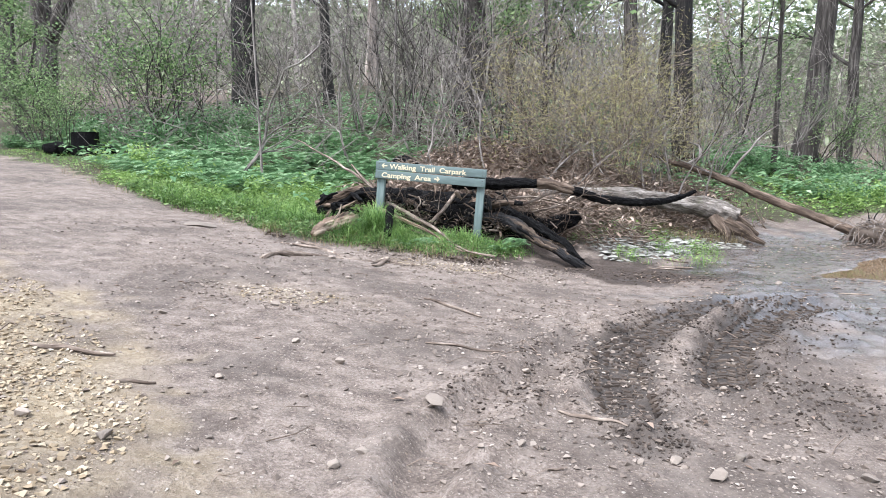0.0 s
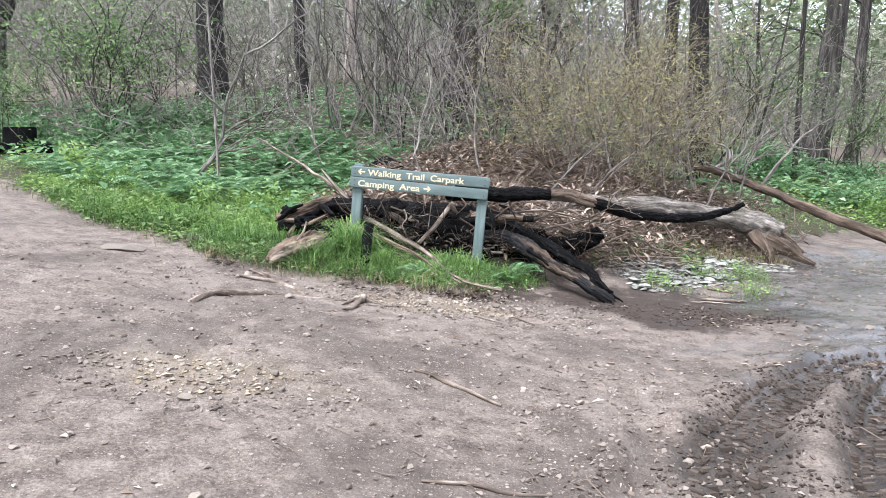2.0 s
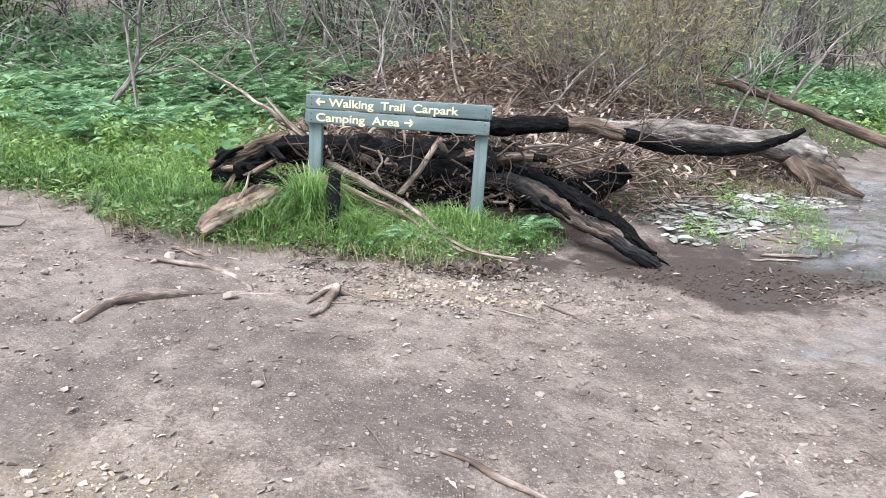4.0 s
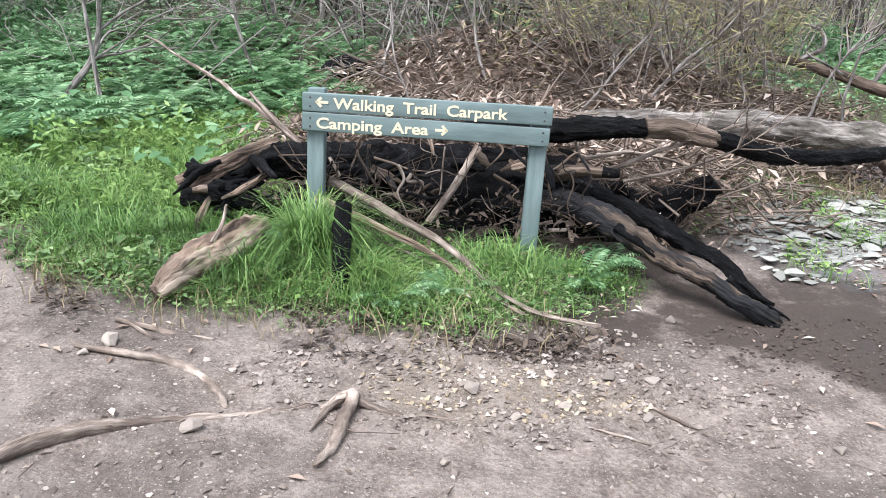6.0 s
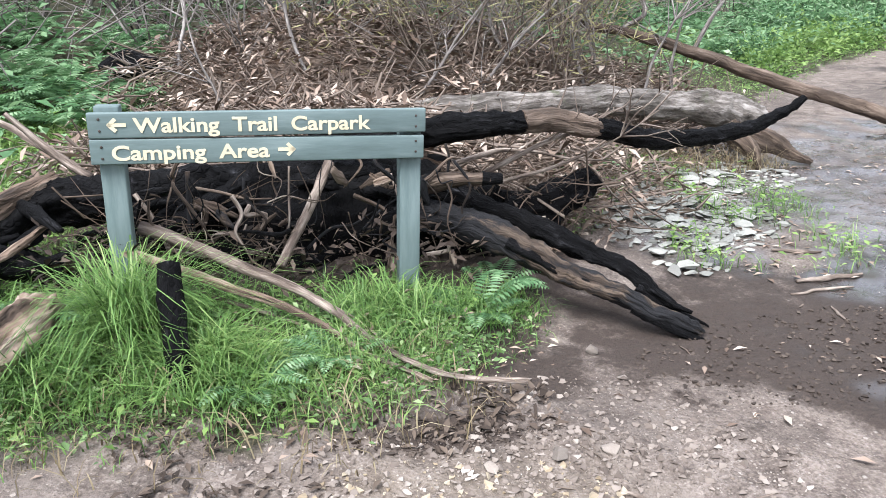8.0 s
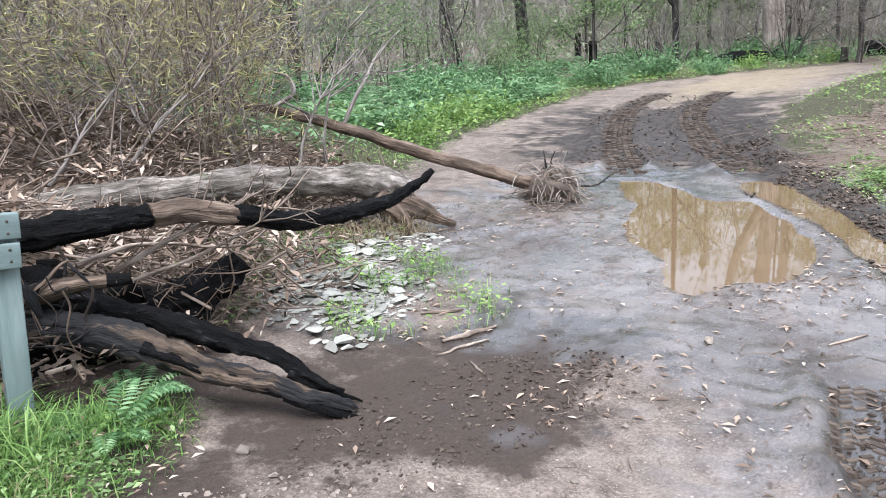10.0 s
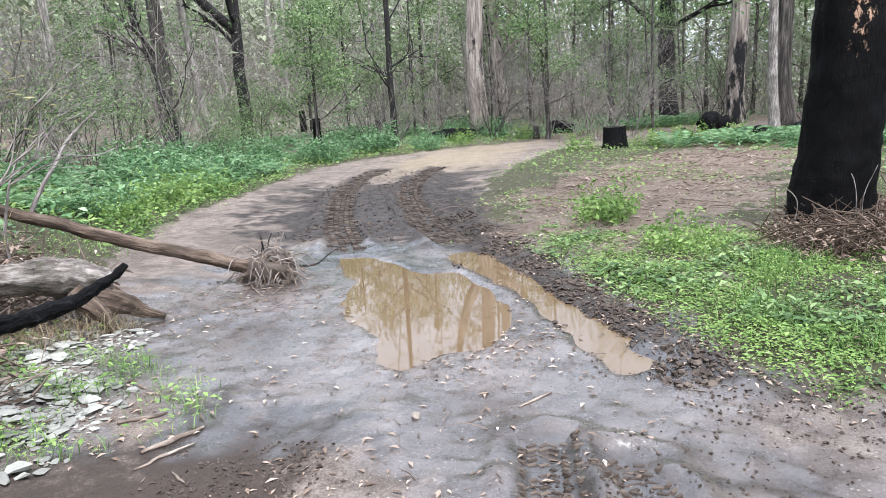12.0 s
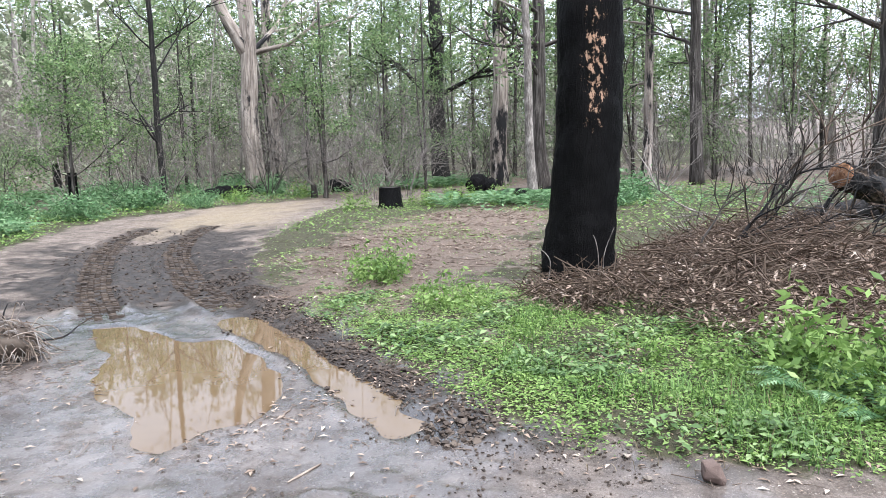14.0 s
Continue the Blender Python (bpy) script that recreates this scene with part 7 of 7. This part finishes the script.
stump(22.3, 13.3, 0.34, 0.62, "round burnt tree stump standing in low weeds", 1)
stump(-8.76, 16.6, 0.28, 0.50, "burnt tree stump beside charred timber", 2)
stump(29.6, 31.5, 0.16, 1.4, "tall thin burnt stump", 3, M_BLACKBARK)
stump(23.0, 25.3, 0.16, 1.25, "tall thin burnt stump", 4)
stump(25.2, 23.9, 0.13, 1.1, "tall thin grey stump", 5, M_BARK)
stump(28.0, 18.2, 0.12, 0.5, "short grey stump by the track", 6, M_BARK)
for k, (x0, y0, x1, y1, r) in enumerate([(27.0, 22.6, 29.0, 21.5, 0.28), (30.6, 18.6, 31.6, 18.0, 0.30), (29.0, 11.9, 29.9, 11.3, 0.38), (23.9, 11.6, 26.2, 11.9, 0.18), (23.0, 10.0, 24.4, 9.1, 0.24), (25.0, 8.6, 26.2, 8.0, 0.26), (-9.5, 16.2, -9.0, 16.3, 0.16), (-8.5, 16.4, -8.0, 16.3, 0.15), (-1.6, 14.6, -1.1, 14.3, 0.14)]):
    b = Build()
    za, zb = gz(x0, y0), gz(x1, y1)
    log_tube(b, [(x0, y0, za + r * 0.6), ((x0 + x1) / 2, (y0 + y1) / 2 + 0.1, (za + zb) / 2 + r * 0.9), (x1, y1, zb + r * 0.55)], [r * 0.8, r, r * 0.75], 14, 0.35, 0.05, rng=fixed_rng(720 + k))
    whole("burnt_log", b, M_CHAR, "short charred log lying in the undergrowth", "log", "charred logs")

# the felled tree on the far side of the litter heap
fallen("felled_tree", "felled brown tree with an orange sawn end and bare branches", "log", [
    ("trunk", [(12.0, 3.25, 1.68), (12.5, 2.75, 1.50), (13.3, 2.2, 1.25), (14.5, 1.4, 0.9), (16, 0.4, 0.6)], [0.19, 0.21, 0.22, 0.24, 0.27], M_BURNT, 18, 0.1),
    ("cut_face", [(11.975, 3.275, 1.69), (12.0, 3.25, 1.681)], [0.175, 0.185], M_CUT, 18, 0.05),
], seed=40)
fallen("fallen_log", "brown fallen trunk lying across the litter heap", "log", [
    ("trunk", [(10.6, 5.6, 0.62), (11.6, 4.9, 0.72), (12.6, 4.0, 0.80), (13.6, 3.0, 0.9), (14.4, 2.0, 1.0)], [0.13, 0.16, 0.18, 0.19, 0.20], M_BURNT, 16, 0.1),
], seed=41)


def branch_thing(at, d, L, r, mat, label, group, rng, depth=3, kids=6):
    """A dead branch: its stem, and its side twigs as parts."""
    root = thing("dead_branch", (at.x, at.y, gz(at.x, at.y)), label, "branch", group)
    pts, q, dd = [at], at, d.copy()
    for _ in range(8):
        dd = (dd + Vector((rng.gauss(0, 0.17), rng.gauss(0, 0.17), rng.gauss(0, 0.14)))).normalized()
        q = q + dd * (L / 8)
        q.z = max(q.z, gz(q.x, q.y) + r)
        pts.append(q)
    b = Build()
    b.tube(curve(pts, 3), ramp([r, r * 0.6, r * 0.2], 25), 7, 0.1, 0, rng)
    part("stem", b, mat, root)
    for k in range(kids):
        i = rng.randrange(2, 8)
        axis = (pts[i + 1] - pts[i]).normalized() if i < 8 else dd
        o = axis.orthogonal().normalized()
        o.rotate(Matrix.Rotation(rng.random() * 6.3, 3, axis))
        c = Build()
        grow(c, pts[i], (axis + o * rng.uniform(0.5, 1.1)).normalized(), L * rng.uniform(0.25, 0.55), r * 0.45, depth - 1, rng, 0.7, 3, 4, 5, 0.05)
        part("twig", c, mat, root)
    return root


def bare_limbs():
    """Dead branching limbs standing out of the heaps of litter."""
    rng = fixed_rng(800)
    right = [(9.1, 5.6, -0.3, 0.2, 1.0, 1.1, 0.02), (11.2, 4.9, 0.5, -0.6, 0.6, 2.4, 0.035), (12.2, 4.0, -0.4, 0.3, 0.9, 2.2, 0.03), (12.6, 3.6, 0.2, -0.5, 1.0, 2.4, 0.035), (10.2, 4.6, -0.7, -0.4, 0.45, 1.8, 0.025), (11.6, 3.2, -0.8, -0.4, 0.5, 2.0, 0.03), (13.0, 4.2, -0.5, 0.6, 0.6, 2.2, 0.03), (9.6, 3.9, 0.3, -0.9, 0.5, 1.8, 0.022), (12.0, 5.0, -0.6, 0.5, 0.5, 1.8, 0.022), (10.8, 3.0, 0.2, -0.7, 0.7, 2.0, 0.03), (10.6, 4.0, -0.2, -0.3, 0.9, 1.5, 0.02), (9.2, 4.8, -0.4, -0.8, 0.3, 1.2, 0.015), (11.0, 2.4, -0.5, 0.2, 0.8, 2.2, 0.03), (13.4, 3.0, -0.3, -0.2, 1.0, 2.6, 0.035), (12.2, 1.8, -0.5, 0.1, 0.8, 2.4, 0.03), (9.0, 5.3, 0.1, -0.4, 0.9, 1.5, 0.03), (10.4, 5.2, 0.2, -0.6, 0.8, 2.0, 0.025), (10.0, 3.4, -0.3, 0.7, 0.6, 1.9, 0.02), (11.8, 4.4, -0.2, -0.7, 0.7, 2.0, 0.025), (8.6, 4.2, 0.4, -0.6, 0.35, 1.4, 0.016)]
    for k, (x, y, dx, dy, dz, L, r) in enumerate(right):
        branch_thing(Vector((x, y, gz(x, y) - 0.03)), Vector((dx, dy, dz)).normalized(), L, r, (M_BARK, M_DULLWOOD, M_TWIG, M_BURNT)[k % 4], "grey dead branch with bare twigs on the litter heap", "branches on the litter heap", rng)
    left = [(0.9, 13.2, 0.6, 0.0, 0.8, 2.0, 0.02), (2.9, 13.6, -0.3, 0.1, 1.0, 2.2, 0.024), (3.0, 13.2, 0.5, 0.2, 0.7, 1.9, 0.02), (1.9, 12.95, -0.6, 0.3, 0.6, 1.6, 0.015), (3.6, 14.6, -0.2, 0.1, 1.0, 2.4, 0.03), (-0.4, 12.6, -0.4, 0.2, 0.8, 1.5, 0.014), (-4.2, 13.6, 0.6, 0.0, 0.75, 2.6, 0.04), (-0.9, 14.0, 0.2, 0.3, 1.0, 2.4, 0.02), (-2.4, 14.8, -0.3, 0.0, 1.0, 3.0, 0.025), (0.2, 13.6, -0.2, 0.1, 1.0, 2.6, 0.02), (1.6, 13.3, 0.7, -0.1, 0.5, 2.2, 0.018), (2.4, 14.0, -0.6, 0.0, 0.8, 2.4, 0.02), (3.4, 13.9, -0.7, -0.1, 0.7, 2.2, 0.018), (0.6, 14.6, 0.5, 0.1, 0.8, 2.4, 0.02), (3.9, 13.6, 0.2, 0.2, 0.9, 2.0, 0.02)]
    for x, y, dx, dy, dz, L, r in left:
        branch_thing(Vector((x, y, gz(x, y) - 0.03)), Vector((dx, dy, dz)).normalized(), L, r, M_TWIG, "grey dead branch with bare twigs among flood litter", "branches in the flood litter", rng)
    for x, y, z, dx, dy, dz, L, r in [(0.75, 10.65, 1.15, 0.9, 0.1, 0.12, 1.1, 0.018), (0.9, 10.8, 1.05, 0.8, -0.1, 0.10, 1.0, 0.014), (0.6, 10.6, 1.25, 0.9, 0.25, -0.05, 1.2, 0.016)]:
        branch_thing(Vector((x, y, z)), Vector((dx, dy, dz)).normalized(), L, r, M_STICK, "brown dead branch jutting from the burnt heap", "branches in the flood litter", rng, 2, 5)


bare_limbs()


def far_woods():
    """The forest beyond: slender trunks, twigs and loose crowns, as one body of growth."""
    gen = np.random.RandomState(9)
    rng = fixed_rng(900)
    b, tips = Build(), []
    for n in range(400):
        a = rng.uniform(-0.75, 3.1) if n < 230 else (rng.uniform(-0.8, 0.9) if n < 350 else rng.uniform(3.1, 5.5))
        d = 37 + 55 * rng.random()
        x, y = 2 + d * math.cos(a), 8 + d * math.sin(a)
        z, h, r = gz(x, y), rng.uniform(8, 18), 0.05 + 0.2 * rng.random() ** 2.5
        lean = (rng.gauss(0, 0.08), rng.gauss(0, 0.08))
        bow = Vector((rng.gauss(0, 0.4), rng.gauss(0, 0.4), 0))
        pts = [Vector((x + lean[0] * h * t, y + lean[1] * h * t, z - 0.2 + h * t)) + bow * math.sin(t * 5) for t in (0, 0.25, 0.5, 0.75, 1)]
        b.tube(pts, [r * 1.2, r, r * 0.85, r * 0.6, r * 0.3], 5, 0, 0, rng, False)
        for _ in range(9):
            t = rng.uniform(0.12, 1.0)
            p = pts[int(t * 3.99)].lerp(pts[int(t * 3.99) + 1], t * 3.99 % 1)
            q = rng.random() * 6.3
            L = h * rng.uniform(0.08, 0.25)
            e = p + Vector((math.cos(q) * L, math.sin(q) * L, L * rng.uniform(0.1, 0.8)))
            b.tube([p, p.lerp(e, 0.5) + Vector((0, 0, -0.08 * L)), e], [r * 0.4, r * 0.25, r * 0.08], 3, 0, 0, rng, False)
            if rng.random() < 0.7:
                tips += [tuple(e), tuple(p.lerp(e, 0.55)), tuple(p.lerp(e, 0.8))]
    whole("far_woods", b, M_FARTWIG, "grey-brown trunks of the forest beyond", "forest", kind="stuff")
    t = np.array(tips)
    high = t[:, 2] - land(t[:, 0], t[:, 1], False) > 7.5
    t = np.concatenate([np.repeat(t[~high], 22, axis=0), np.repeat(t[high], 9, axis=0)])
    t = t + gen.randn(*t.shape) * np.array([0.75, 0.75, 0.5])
    leaves("far_woods", t[:, 0], t[:, 1], t[:, 2], (0.16, 0.46), M_LEAF_FAR, "haze-paled green crowns of the forest beyond", 31, 1.6, 0.4, "forest")

    def belt(n, lo, hi):
        a, d = gen.uniform(-0.75, 3.1, n), lo + (hi - lo) * gen.rand(n)
        x, y = 2 + d * np.cos(a), 8 + d * np.sin(a)
        ok = ((north_of(x, y, 6, 7) + isle(x, y, 8, 9)) > 0.5) & (grain(x, y, 5.0, 61) + 0.5 * grain(x, y, 1.7, 62) > 0.5)
        return x[ok], y[ok], land(x[ok], y[ok], False)

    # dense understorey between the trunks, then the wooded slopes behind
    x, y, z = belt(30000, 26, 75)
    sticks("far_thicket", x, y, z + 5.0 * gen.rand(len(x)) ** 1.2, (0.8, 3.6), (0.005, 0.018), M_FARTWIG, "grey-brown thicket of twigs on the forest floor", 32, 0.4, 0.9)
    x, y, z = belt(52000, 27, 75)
    leaves("far_thicket", x, y, z + 9.0 * gen.rand(len(x)) ** 2.2 * (0.3 + 1.4 * grain(x, y, 6.0, 63)), (0.12, 0.5), M_LEAF_FAR, "haze-paled green undergrowth of the forest", 33, 1.6, 0.4, "forest")
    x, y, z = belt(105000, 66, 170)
    leaves("far_slope", x, y, z + 17.0 * gen.rand(len(x)) ** 1.2 * (0.45 + grain(x, y, 9.0, 64)), (0.6, 1.9), M_LEAF_FAR, "wooded slope behind the forest, haze painted into its leaves", 34, 1.6, 0.45, "forest")


far_woods()
